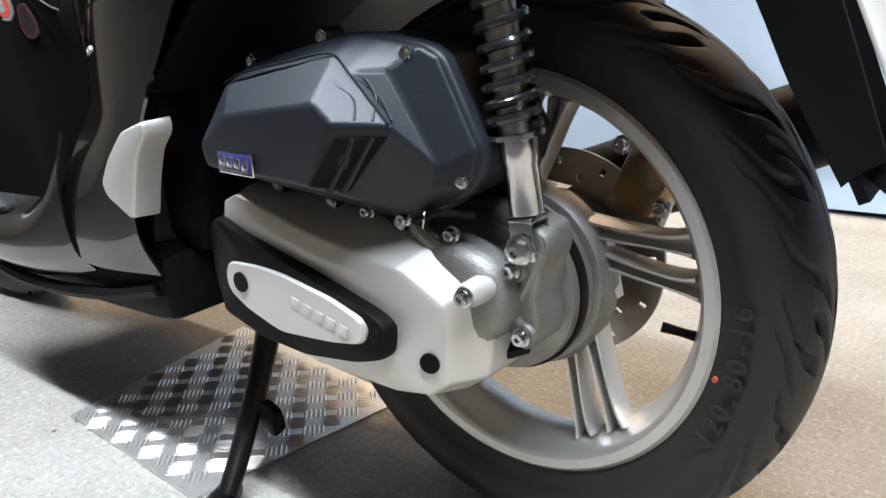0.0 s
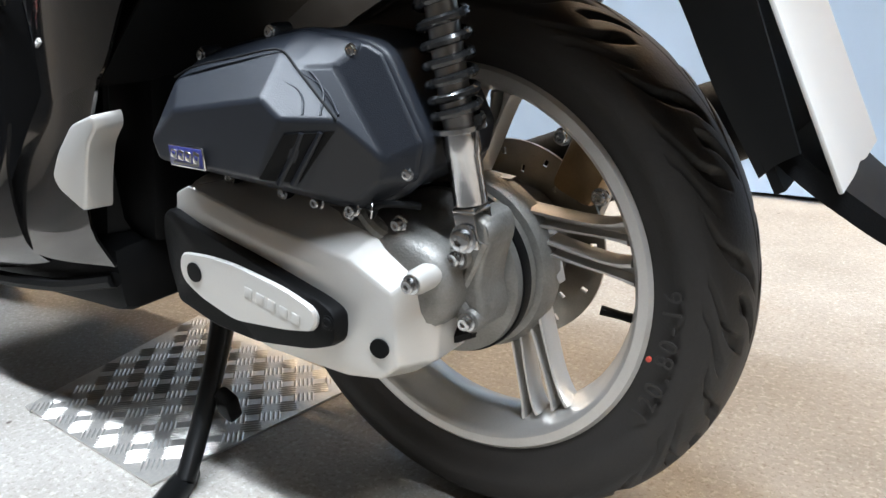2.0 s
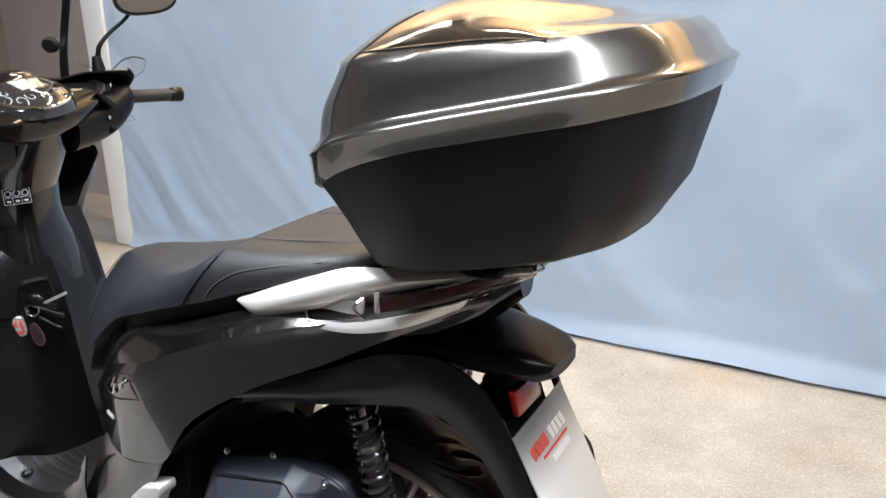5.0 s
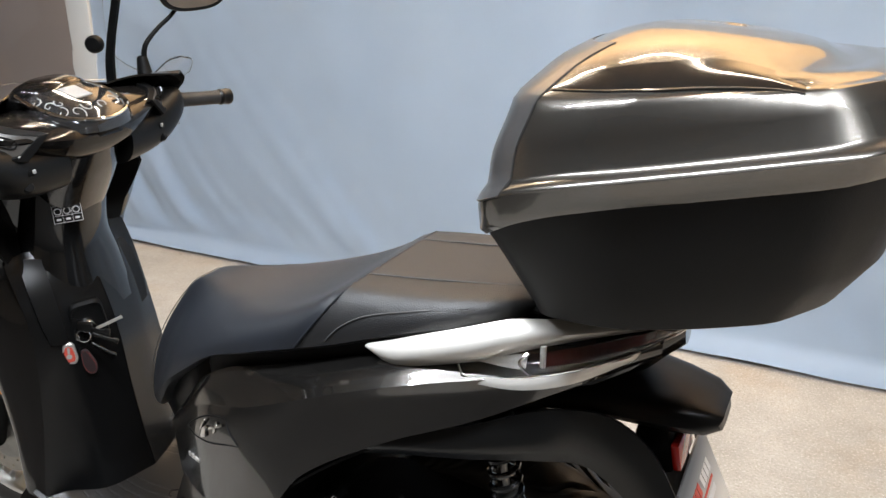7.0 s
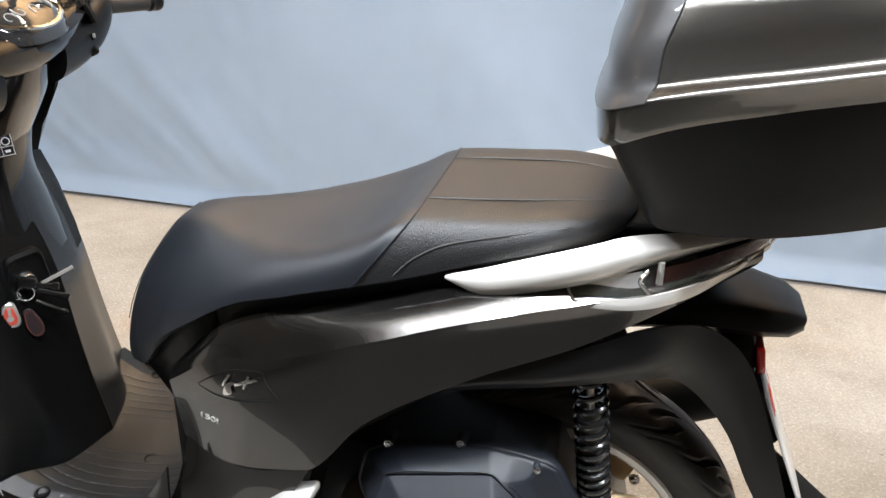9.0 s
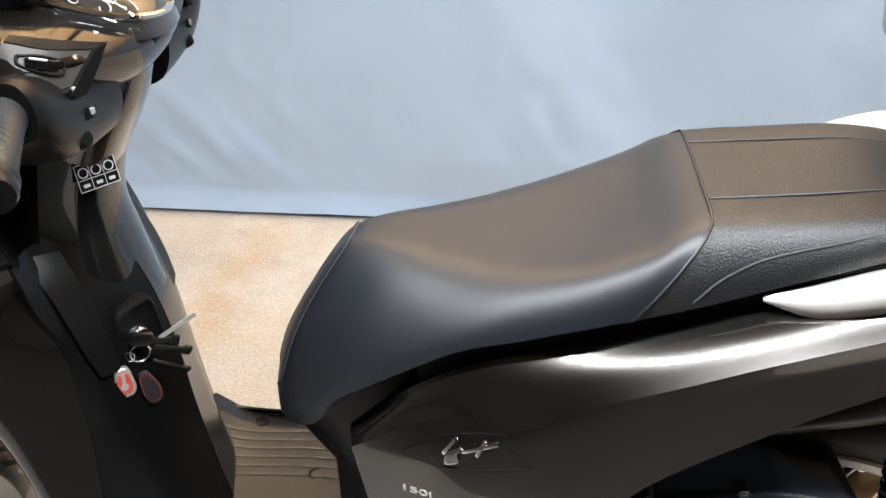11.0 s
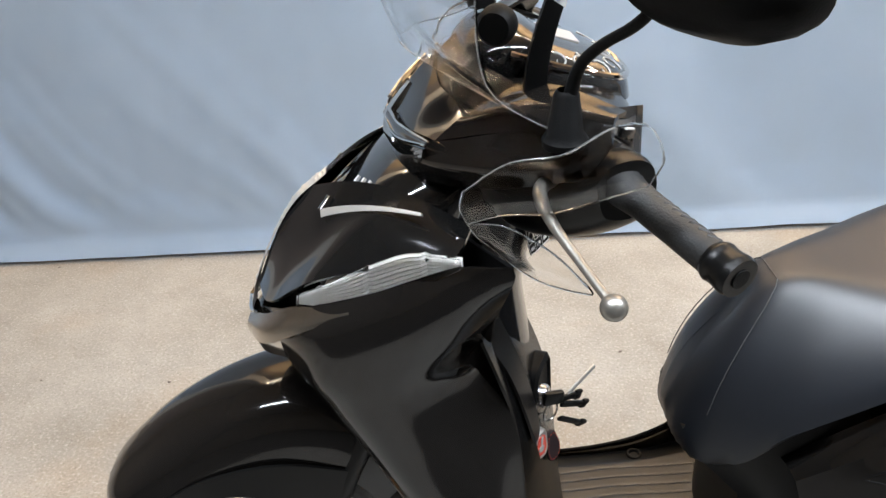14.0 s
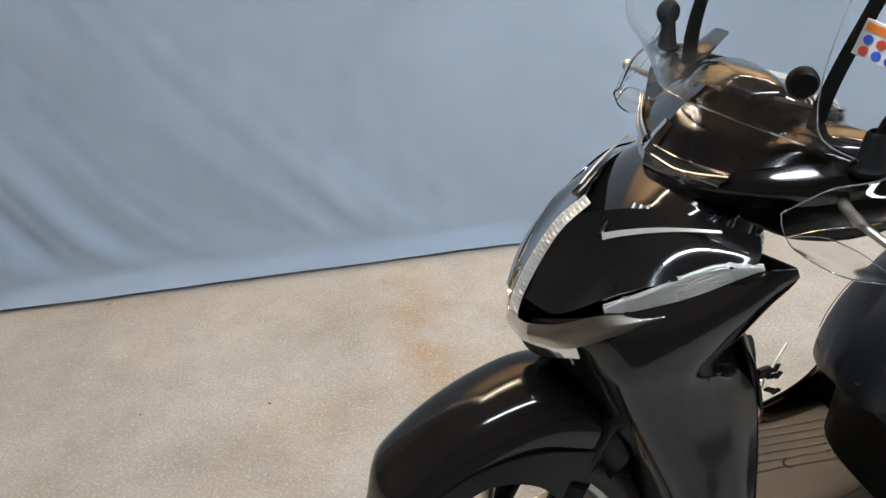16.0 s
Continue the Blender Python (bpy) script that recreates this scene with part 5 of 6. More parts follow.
both("wing_hollow_sheet", HOLLOW, BLACK, "black sheet added for the dark hollow behind the apron", right=[[(x - 0.036, y, z) for x, y, z in c] for c in HOLLOW], nu=14, nv=8)
HI = [(-1.214, -0.149, 0.873), (-1.165, -0.175, 0.905), (-1.12, -0.191, 0.932), (-1.085, -0.201, 0.946), (-1.034, -0.217, 0.947)]
LO = [(-1.214, -0.158, 0.866), (-1.165, -0.190, 0.881), (-1.12, -0.209, 0.898), (-1.085, -0.218, 0.914), (-1.034, -0.223, 0.940)]
both("turn_signal", [[(x, y - 0.002, z + 0.002) for x, y, z in HI], [(x, y - 0.006, z) for x, y, z in [tuple((np.array(a) + np.array(b)) / 2) for a, b in zip(HI, LO)]], [(x, y - 0.002, z) for x, y, z in LO]], LENS, "clear ribbed turn signal lens", nu=26, nv=8)
def ribbed(hi, lo, back, ribs):
    """A reflector pressed into sharp lengthwise ribs and a few cross breaks."""
    hi, lo = spline(hi, 34), spline(lo, 34)
    bm = bmesh.new()
    rows = []
    for k in range(2 * ribs + 1):
        v = k / (2 * ribs)
        rows.append([bm.verts.new((a[0] * (1 - v) + b[0] * v + 0.003, a[1] * (1 - v) + b[1] * v + math.copysign(back + 0.0022 * (k % 2) + 0.004 * (i % 11 == 5), -a[1]), a[2] * (1 - v) + b[2] * v)) for i, (a, b) in enumerate(zip(hi, lo))])
    for p, q in zip(rows, rows[1:]):
        for i in range(33):
            bm.faces.new((p[i], p[i + 1], q[i + 1], q[i]))
    bmesh.ops.solidify(bm, geom=bm.faces[:], thickness=0.001)
    return bm


for turn in (lambda c: c, flip):
    part("turn_signal_reflector", ribbed(turn(HI), turn(LO), 0.004, 9), REFLECTOR, scooter, "ribbed bright reflector inside the turn signal", sharp=5)
both("signal_garnish", [[(-1.296, -0.062, 0.800), (-1.262, -0.114, 0.830), (-1.218, -0.156, 0.864), (-1.150, -0.202, 0.886)], [(-1.299, -0.074, 0.791), (-1.264, -0.134, 0.819), (-1.218, -0.174, 0.853), (-1.150, -0.2065, 0.884)], [(-1.297, -0.078, 0.783), (-1.262, -0.143, 0.808), (-1.216, -0.180, 0.843), (-1.150, -0.206, 0.881)]], GARNISH, "bright garnish sweeping from the nose under the turn signal", nu=22, nv=8)
both("headlamp_glass", [[(-1.207, -0.014, 0.946), (-1.145, -0.075, 0.974), (-1.09, -0.12, 0.978), (-1.02, -0.18, 0.965)],
                        [(-1.254, -0.016, 0.893), (-1.185, -0.095, 0.925), (-1.12, -0.150, 0.955), (-1.03, -0.203, 0.955)],
                        [(-1.291, -0.020, 0.820), (-1.262, -0.095, 0.835), (-1.19, -0.160, 0.898), (-1.038, -0.212, 0.948)]], PAINT_DARK, "gloss black lamp glass on the apron", nu=30, nv=14)
NOSE_MID = spline([(-1.190, 0.0, 0.962), (-1.232, 0.0, 0.928), (-1.268, 0.0, 0.875), (-1.298, 0.0, 0.815), (-1.308, 0.0, 0.775)], 31)
NOSE_RIM = spline([(-1.189, -0.015, 0.960), (-1.231, -0.017, 0.926), (-1.267, -0.019, 0.873), (-1.296, -0.022, 0.815), (-1.306, -0.025, 0.776)], 31)
dice = random.Random(5)
for s in (-1, 1):
    bm = bmesh.new()
    mids = [bm.verts.new((p[0], 0.0, p[2])) for p in NOSE_MID]
    rims = [bm.verts.new((p[0], -s * p[1], p[2])) for p in NOSE_RIM]
    for k in range(30):
        at = sum((v.co for v in (mids[k], mids[k + 1], rims[k], rims[k + 1])), Vector()) / 4
        peak = bm.verts.new(at + Vector((-dice.uniform(0.0002, 0.0022), dice.uniform(-0.004, 0.004), dice.uniform(0.0, 0.0018))))
        for p, q in ((mids[k], mids[k + 1]), (mids[k + 1], rims[k + 1]), (rims[k + 1], rims[k]), (rims[k], mids[k])):
            bm.faces.new((p, q, peak))
    part("nose_strip", bm, RIM, scooter, "faceted bright strip up the nose", sharp=5)
both("nose_garnish", [[(-1.312, 0.0, 0.790), (-1.296, -0.06, 0.802), (-1.255, -0.115, 0.828)], [(-1.315, 0.0, 0.768), (-1.297, -0.07, 0.774), (-1.245, -0.135, 0.805)], [(-1.303, 0.0, 0.748), (-1.288, -0.07, 0.752), (-1.24, -0.140, 0.785)]], CHROME, "chrome nose garnish", nu=14, nv=8)
for s in (-1, 1):
    up = spline([(-1.203, s * 0.030, 0.940), (-1.145, s * 0.075, 0.974), (-1.09, s * 0.12, 0.986), (-1.02, s * 0.19, 0.985)], 21)
    mid = spline([(-1.247, s * 0.040, 0.893), (-1.185, s * 0.095, 0.925), (-1.12, s * 0.155, 0.955), (-1.03, s * 0.215, 0.975)], 21)
    line = [tuple(a * 0.45 + b * 0.55 + np.array((-0.002, s * 0.003, 0.004))) for a, b in zip(up[4:17], mid[4:17])]
    # Silver strip paints the light caught on the glass's upward edge.
    part("lamp_glass_edge", sheet([line, [(x, y + s * 0.003, z - 0.009 * (1 - 0.8 * k / 12)) for k, (x, y, z) in enumerate(line)]], 24, 4, 0.003), SILVER, scooter, "silver strip for the sheen on the lamp glass ledge")
    hook = [tuple(up[4] * k + mid[4] * (1 - k) + np.array((-0.003, s * 0.002, 0.003))) for k in (0.45, 0.6, 0.75)]
    part("lamp_glass_edge", tube(hook, 0.0022, 8, 8), CHROME, scooter)
for k in range(5):
    part("maker_mark", block(0.004, 0.0022, 0.013, 0, pose(-1.146 + 0.007 * k, -0.068 - 0.006 * k, 0.972 - 0.001 * k, 0, 50, 40)), WHITE_INK, scooter)
part("throat", loft(smooth_rings([oval(-1.215, -1.02, 0.12, 0.84), oval(-1.190, -1.00, 0.135, 0.91), oval(-1.150, -0.99, 0.135, 0.962), oval(-1.115, -0.98, 0.115, 0.99), oval(-1.085, -0.99, 0.085, 1.005)], 16)), PAINT_DARK, scooter, "gloss black throat under the handlebar")

# ---- handlebar group, turned with the fork ----
def steered(ob):
    ob.matrix_basis = TURNED @ ob.matrix_basis
    return ob


pod = steered(part("column_cover", loft(smooth_rings([oval(-1.045, -0.946, 0.062, 0.868), oval(-1.060, -0.922, 0.076, 0.905), oval(-1.078, -0.892, 0.088, 0.955), oval(-1.094, -0.870, 0.098, 1.005, back=0.75), oval(-1.085, -0.856, 0.096, 1.045, tilt=-0.03, back=0.6)], 24)), PAINT, scooter, "dark grey metallic column cover"))


def cowl_ring(y, x0, x1, zb, zt):
    """One section across the handlebar cover: nose at x0, rider's edge at x1."""
    return ring_of([(x0, y, zb + 0.42 * (zt - zb)), (x0 + 0.03, y, zb + 0.80 * (zt - zb)), (x0 + 0.36 * (x1 - x0), y, zt), (x0 + 0.72 * (x1 - x0), y, zt - 0.004), (x1 - 0.012, y, zb + 0.74 * (zt - zb)), (x1, y, zb + 0.5 * (zt - zb)), (x1 - 0.030, y, zb + 0.1 * (zt - zb)), (x0 + 0.5 * (x1 - x0), y, zb), (x0 + 0.035, y, zb + 0.05 * (zt - zb))], 44)


COWL = [(0.0, -1.080, -0.848, 0.985, 1.086), (0.06, -1.078, -0.850, 0.990, 1.086), (0.11, -1.062, -0.858, 1.004, 1.086), (0.16, -1.036, -0.872, 1.024, 1.086), (0.20, -1.012, -0.895, 1.036, 1.083), (0.234, -0.992, -0.922, 1.044, 1.080), (0.254, -0.972, -0.938, 1.056, 1.078)]
steered(part("handlebar_cover", loft(smooth_rings([cowl_ring(-y, *r) for y, *r in COWL[:0:-1]] + [cowl_ring(y, *r) for y, *r in COWL], 60)), DARKENED_PAINT, scooter, "glossy handlebar cover, body paint darkened to brown-black"))
COWL_LOW = [(-1.103, 0, 0.975), (-1.096, -0.050, 0.982), (-1.070, -0.125, 1.000), (-1.015, -0.195, 1.022), (-0.950, -0.252, 1.052)]
COWL_MID = [(-1.113, 0, 1.012), (-1.102, -0.068, 1.014), (-1.077, -0.140, 1.030), (-1.012, -0.212, 1.052), (-0.938, -0.262, 1.072)]
COWL_TOP = [(-1.103, 0, 1.042), (-1.092, -0.074, 1.044), (-1.068, -0.137, 1.052), (-1.000, -0.195, 1.078), (-0.927, -0.260, 1.088)]
for side in (1, -1):
    def K(c):
        return [(x + max(0.0, 0.2 * side * y), side * y, z) for x, y, z in c]
    steered(part("cowl_panel", sheet([K(COWL_LOW), K(COWL_MID), K(COWL_TOP)], 40, 12, 0.004), DARKENED_PAINT, scooter, "glossy front of the handlebar cowl, body paint darkened to brown-black"))
    steered(part("cowl_shoulder", sheet([K(COWL_TOP[2:]), K([(-1.040, -0.136, 1.074), (-0.985, -0.185, 1.100), (-0.922, -0.246, 1.104)]), K([(-0.985, -0.130, 1.100), (-0.950, -0.165, 1.108), (-0.905, -0.225, 1.102)])], 24, 12, 0.004), DARKENED_PAINT, scooter, "glossy shoulder of the cowl, body paint darkened to brown-black"))
    steered(part("cowl_brow", sheet([K(COWL_TOP[:3]), K([(-1.074, 0, 1.078), (-1.062, -0.074, 1.075), (-1.036, -0.134, 1.073)]), K([(-1.030, 0, 1.115), (-1.016, -0.070, 1.108), (-0.982, -0.128, 1.099)])], 24, 14, 0.004), PAINT_DARK, scooter, "gloss black brow below the windscreen"))
steered(part("visor", loft(smooth_rings([oval(-1.062, -1.00, 0.055, 1.016), oval(-1.056, -0.965, 0.068, 1.060, tilt=-0.03), oval(-1.038, -0.940, 0.078, 1.094, tilt=-0.06), oval(-1.018, -0.935, 0.072, 1.118, tilt=-0.08), oval(-0.998, -0.955, 0.042, 1.131, tilt=-0.08)], 20)), PAINT_DARK, scooter, "gloss black visor over the instruments"))
dash = steered(part("instrument_glass", loft(smooth_rings([oval(-0.99, -0.835, 0.092, 1.080, tilt=-0.30), oval(-0.985, -0.84, 0.088, 1.102, tilt=-0.34), oval(-0.975, -0.855, 0.066, 1.116, tilt=-0.36), oval(-0.955, -0.875, 0.033, 1.121, tilt=-0.36)], 12)), DASH, scooter, "smoked instrument glass with paler bezels"))
dash.matrix_basis = TURNED @ Matrix.Translation((0, 0, -0.013))
part("bezel", tube([(-0.98, -0.075, 1.125), (-0.92, -0.086, 1.108), (-0.86, -0.066, 1.088), (-0.838, 0.0, 1.078), (-0.86, 0.066, 1.088), (-0.92, 0.086, 1.108), (-0.98, 0.075, 1.125)], 0.004, 8, 30), CHROME, dash, "thin chrome bezel")
for y in (-0.045, 0.045):
    part("dial_ring", tube([(-0.925 + 0.030 * math.cos(TAU * k / 24), y + 0.024 * math.sin(TAU * k / 24), 1.1195 - 0.34 * 0.030 * math.cos(TAU * k / 24) + 0.002 - 0.004 * abs(y + 0.024 * math.sin(TAU * k / 24)) / 0.05) for k in range(25)], 0.0022, 6, 0), SILVER, dash, "silver dial ring")
dash_tree = BVHTree.FromPolygons([v.co for v in dash.data.vertices], [tuple(p.vertices) for p in dash.data.polygons])


def on_dash(x, y):
    hit = dash_tree.ray_cast(Vector((x, y, 1.3)), Vector((0, 0, -1)))[0]
    return hit + Vector((0, 0, 0.0006)) if hit else None


# Pale curls paint a sign's reflection onto the glass.
for x, y, size, turn, way in ((-0.865, -0.050, 0.014, 0.5, 1), (-0.880, -0.070, 0.012, 2.6, -1), (-0.868, -0.022, 0.012, 4.0, 1), (-0.905, -0.074, 0.011, 1.2, 1), (-0.862, 0.010, 0.012, 5.2, -1), (-0.898, -0.056, 0.010, 3.4, 1), (-0.872, 0.042, 0.013, 0.2, 1), (-0.930, -0.078, 0.010, 2.0, -1)):
    curl = [on_dash(x + size * (1 - 0.075 * k) * math.cos(turn + way * 0.5 * k), y + size * (1 - 0.075 * k) * math.sin(turn + way * 0.5 * k)) for k in range(12)]
    curl = [p for p in curl if p]
    if len(curl) > 4:
        part("reflected_curl", tube(curl, [0.0014, 0.0011, 0.0006], 5, 22), GREY_INK, dash, "pale curls painted for the reflection in the glass")
part("display_window", block(0.045, 0.040, 0.003, 0.001, pose(-0.915, 0, 1.121, 0, 19, 0)), GREY_INK, dash, "grey liquid crystal display")
for y in (-1, 1):
    part("chrome_wing", sheet([[(-0.852, y * 0.004, 1.090), (-0.868, y * 0.035, 1.096), (-0.90, y * 0.070, 1.106)], [(-0.838, y * 0.004, 1.076), (-0.850, y * 0.044, 1.082), (-0.885, y * 0.082, 1.096)]], 14, 5, 0.004), CHROME, dash, "chrome wing below the instruments")
emb = steered(part("column_emblem", block(0.006, 0.055, 0.035, 0.003, pose(-0.852, -0.004, 1.035, 0, 28, 0)), BLACK, scooter, "black emblem plate below the instruments"))
part("emblem_mark", block(0.002, 0.020, 0.012, 0.0008, pose(-0.8495, -0.004, 1.037, 0, 28, 0)), SILVER, emb)
for s in (-1, 1):
    def H(pts):
        return [(x, s * y, z) for x, y, z in pts]
    def limb(rows):
        return loft(smooth_rings([ring_of([(cx - rx, s * y, cz), (cx - rx * 0.62, s * y, cz + rz * 0.86), (cx + rx * 0.55, s * y, cz + rz), (cx + rx, s * y, cz + rz * 0.2), (cx + rx * 0.72, s * y, cz - rz * 0.85), (cx - rx * 0.6, s * y, cz - rz)], 32) for y, cx, cz, rx, rz in rows], 18))
    house = steered(part("switch_housing", limb(((0.080, -0.955, 0.996, 0.078, 0.052), (0.150, -0.946, 1.000, 0.068, 0.050), (0.200, -0.928, 1.012, 0.052, 0.045), (0.236, -0.913, 1.030, 0.036, 0.036), (0.250, -0.908, 1.037, 0.027, 0.028))), BLACK_SATIN, scooter, "satin black switch housing"))
    part("signal_switch", block(0.016, 0.030, 0.014, 0.003, pose(-0.884, s * 0.178, 1.032, 0, 14, s * 22)), BLACK, house, "black turn signal switch")
    part("switch_mark", block(0.004, 0.012, 0.004, 0.001, pose(-0.875, s * 0.178, 1.036, 0, 14, s * 22)), GREY_INK, house)
    part("signal_switch", block(0.020, 0.016, 0.012, 0.003, pose(-0.884, s * 0.165, 1.004, 0, 0, s * 22)), BLACK, house)
    part("switch_mark", block(0.004, 0.006, 0.007, 0.001, pose(-0.8735, s * 0.163, 1.006, 0, 0, s * 22)), GREY_INK, house)
    part("horn_button", move(lathe([(0, -0.012), (0.008, -0.011), (0.011, -0.006), (0.011, 0.006), (0, 0.006)], 20, "x"), pose(-0.890, s * 0.172, 0.978, 0, 20, s * 22 + 180)), BLACK, house, "round horn button")
    # recessed panel with its rocker, in the cover beside the grip
    top, mid, low = H([(-0.925, 0.193, 1.087), (-0.894, 0.182, 1.076), (-0.867, 0.143, 1.063)]), H([(-0.930, 0.211, 1.077), (-0.900, 0.203, 1.066), (-0.874, 0.164, 1.049)]), H([(-0.934, 0.226, 1.067), (-0.907, 0.221, 1.053), (-0.882, 0.186, 1.031)])
    panel = steered(part("switch_panel", sheet([top, mid, low], 18, 10, 0.006), PANEL_GREY, scooter, "matt grey switch panel let into the handlebar cover"))
    # Black sheets stand in for the shade in the gaps along the panel.
    part("panel_gap_sheet", sheet([H([(-0.928, 0.172, 1.0885), (-0.894, 0.164, 1.0810), (-0.861, 0.127, 1.0660)]), [tuple(Vector(p) + Vector((0.001, 0, 0.001))) for p in top]], 18, 4, 0.006), BLACK, panel, "black sheet drawn for the dark gap above the panel")
    part("panel_gap_sheet", sheet([H([(-0.861, 0.127, 1.0660), (-0.867, 0.148, 1.046), (-0.875, 0.170, 1.026)]), [top[2], mid[2], low[2]]], 14, 4, 0.006), BLACK, panel)
    rows_ = [spline(c, 21) for c in (top, mid, low)]
    out = Vector((0.55, s * 0.5, 0.67)).normalized()
    def on_panel(u, v, h):
        c = spline([r[int(round(u * 20))] for r in rows_], 21)
        return tuple(Vector(c[int(round(v * 20))]) + out * h)
    part("rocker_surround", tube([on_panel(u, v, 0.001) for u, v in ((0.2, 0.3), (0.45, 0.2), (0.75, 0.35), (0.8, 0.6), (0.5, 0.6), (0.25, 0.5), (0.2, 0.3))], 0.0016, 6, 30), BLACK, panel)
    part("rocker_switch", sheet([[on_panel(u, 0.3, 0.003) for u in (0.3, 0.5, 0.7)], [on_panel(u, 0.4, 0.008) for u in (0.3, 0.5, 0.7)], [on_panel(u, 0.55, 0.003) for u in (0.35, 0.5, 0.75)]], 12, 8, 0.004), BLACK_SATIN, panel, "black rocker switch")
    part("switch_mark", tube([on_panel(u, 0.4, 0.0085) for u in (0.35, 0.45, 0.55)], 0.0014, 6, 8), WHITE_INK, panel, "white printed mark")
    a_, b_ = Vector((-0.912, s * 0.235, 1.037)), Vector((-0.858, s * 0.378, 1.020))
    grip = steered(part("grip", tube(H([(-0.914, 0.232, 1.038), (-0.906, 0.252, 1.036), (-0.885, 0.307, 1.0285), (-0.868, 0.352, 1.023)]), [0.0200, 0.0155, 0.0150, 0.0155], 20, 16), GRIP_RUBBER, scooter, "black rubber handlebar grip"))
    part("bar_end", tube([a_.lerp(b_, 0.80), a_.lerp(b_, 0.82), a_.lerp(b_, 0.97), b_], [0.0150, 0.0185, 0.0172, 0.0178, 0.0186, 0.0172], 20, 18), BLACK_SATIN, grip, "black bar end weight")
    part("end_recess", tube([b_, b_ + (b_ - a_).normalized() * 0.0012], [0.0085, 0.0085], 16, 2), BLACK, grip)
    for k in range(9):
        c = a_.lerp(b_, 0.2 + 0.068 * k)
        part("grip_rib", tube([c + Vector((0, 0, 0.0152)), c + Vector((0.011, s * 0.006, 0.0106)), c + Vector((0.0146, s * 0.008, 0.0))], 0.0016, 6, 8), GRIP_RUBBER, grip)
    lever = steered(part("brake_lever", tube(H([(-0.965, 0.215, 1.040), (-0.985, 0.245, 1.042), (-0.985, 0.285, 1.035), (-0.972, 0.335, 1.022), (-0.960, 0.378, 1.012)]), [0.0075, 0.0065, 0.005, 0.004, 0.004], 12, 24), LEVER, scooter, "silver brake lever with ball end"))
    ball = bmesh.new()
    bmesh.ops.create_uvsphere(ball, u_segments=20, v_segments=12, radius=0.011, matrix=Matrix.Translation((-0.958, s * 0.384, 1.010)))
    part("lever_ball", ball, LEVER, lever)
    over = [H([(-1.052, 0.222, 1.036), (-1.014, 0.250, 1.074), (-0.972, 0.272, 1.088), (-0.937, 0.288, 1.115), (-0.915, 0.305, 1.122)]),
            H([(-1.056, 0.232, 1.025), (-1.020, 0.268, 1.050), (-0.975, 0.300, 1.068), (-0.940, 0.320, 1.095), (-0.912, 0.338, 1.108)]),
            H([(-1.050, 0.235, 1.010), (-1.022, 0.262, 1.030), (-0.985, 0.285, 1.040), (-0.955, 0.305, 1.058), (-0.920, 0.332, 1.083)])]
    under = [H([(-1.050, 0.235, 1.010), (-1.022, 0.259, 1.018), (-0.995, 0.276, 1.008), (-0.975, 0.290, 0.995), (-0.955, 0.307, 0.975)]),
             H([(-1.043, 0.238, 0.998), (-1.018, 0.262, 0.992), (-0.995, 0.280, 0.985), (-0.973, 0.295, 0.979), (-0.953, 0.308, 0.972)]),
             H([(-1.028, 0.240, 0.984), (-1.008, 0.258, 0.971), (-0.990, 0.275, 0.965), (-0.970, 0.292, 0.965), (-0.952, 0.309, 0.969)])]
    hg = steered(part("hand_guard", join(sheet(over, 24, 12, 0.003), sheet(under, 20, 10, 0.003)), GUARD, scooter, "clear plastic hand guard"))
    for line in (over[0] + [over[1][-1]] + [over[2][-1]], over[2], under[0], under[2], [over[0][0], over[1][0], under[0][0], under[1][0], under[2][0]]):
        part("guard_edge", tube(line, 0.0007, 6, 24), EDGE, hg, "pale moulded edge")
    mir = steered(part("mirror_stem", tube(H([(-0.963, 0.240, 1.092), (-0.960, 0.243, 1.130), (-0.955, 0.250, 1.155), (-0.948, 0.285, 1.182), (-0.936, 0.322, 1.206), (-0.922, 0.348, 1.235)]), [0.008, 0.006, 0.005, 0.0045, 0.0045, 0.0045], 12, 24), BLACK, scooter, "black mirror stem"))
    part("mirror_boot", lathe([(0.020, 0.0), (0.0205, 0.006), (0.016, 0.012), (0.011, 0.046), (0.008, 0.050)], 20, "z"), BLACK, mir).location = (-0.963, s * 0.240, 1.082)
    face = Matrix.Translation((-0.905, s * 0.368, 1.262)) @ pose(0, 0, 0, 0, -8, s * -28)
    egg = [(math.copysign(abs(math.cos(q)) ** 0.72, math.cos(q)), math.copysign(abs(math.sin(q)) ** 0.72, math.sin(q))) for q in [TAU * k / 36 for k in range(36)]]
    part("mirror_shell", move(loft([[(d_, 0.076 * k_ * u + 0.006 * v, 0.052 * k_ * v) for u, v in egg] for d_, k_ in ((-0.045, 0.35), (-0.038, 0.68), (-0.02, 0.93), (0.0, 1.0), (0.010, 1.0))]), face), BLACK, mir, "black mirror housing")
    part("mirror_glass", move(loft([[(d_, 0.070 * u + 0.006 * v, 0.046 * v) for u, v in egg] for d_ in (0.0095, 0.0112)]), face), MIRROR, mir, "mirror glass")
    # position lamp under the visor
    def N(pts):
        return [(x + max(0.0, 0.2 * s * y), s * y, z) for x, y, z in pts]
    lamp = steered(part("position_lamp", sheet([N([(-1.108, 0.020, 1.0445), (-1.099, 0.074, 1.0470), (-1.075, 0.146, 1.0560)]), N([(-1.112, 0.020, 1.0390), (-1.103, 0.076, 1.0415), (-1.078, 0.148, 1.0545)]), N([(-1.112, 0.022, 1.0330), (-1.103, 0.078, 1.0355), (-1.079, 0.149, 1.0530)])], 22, 8, 0.003), DASH, scooter, "slim position lamp in a bright frame"))
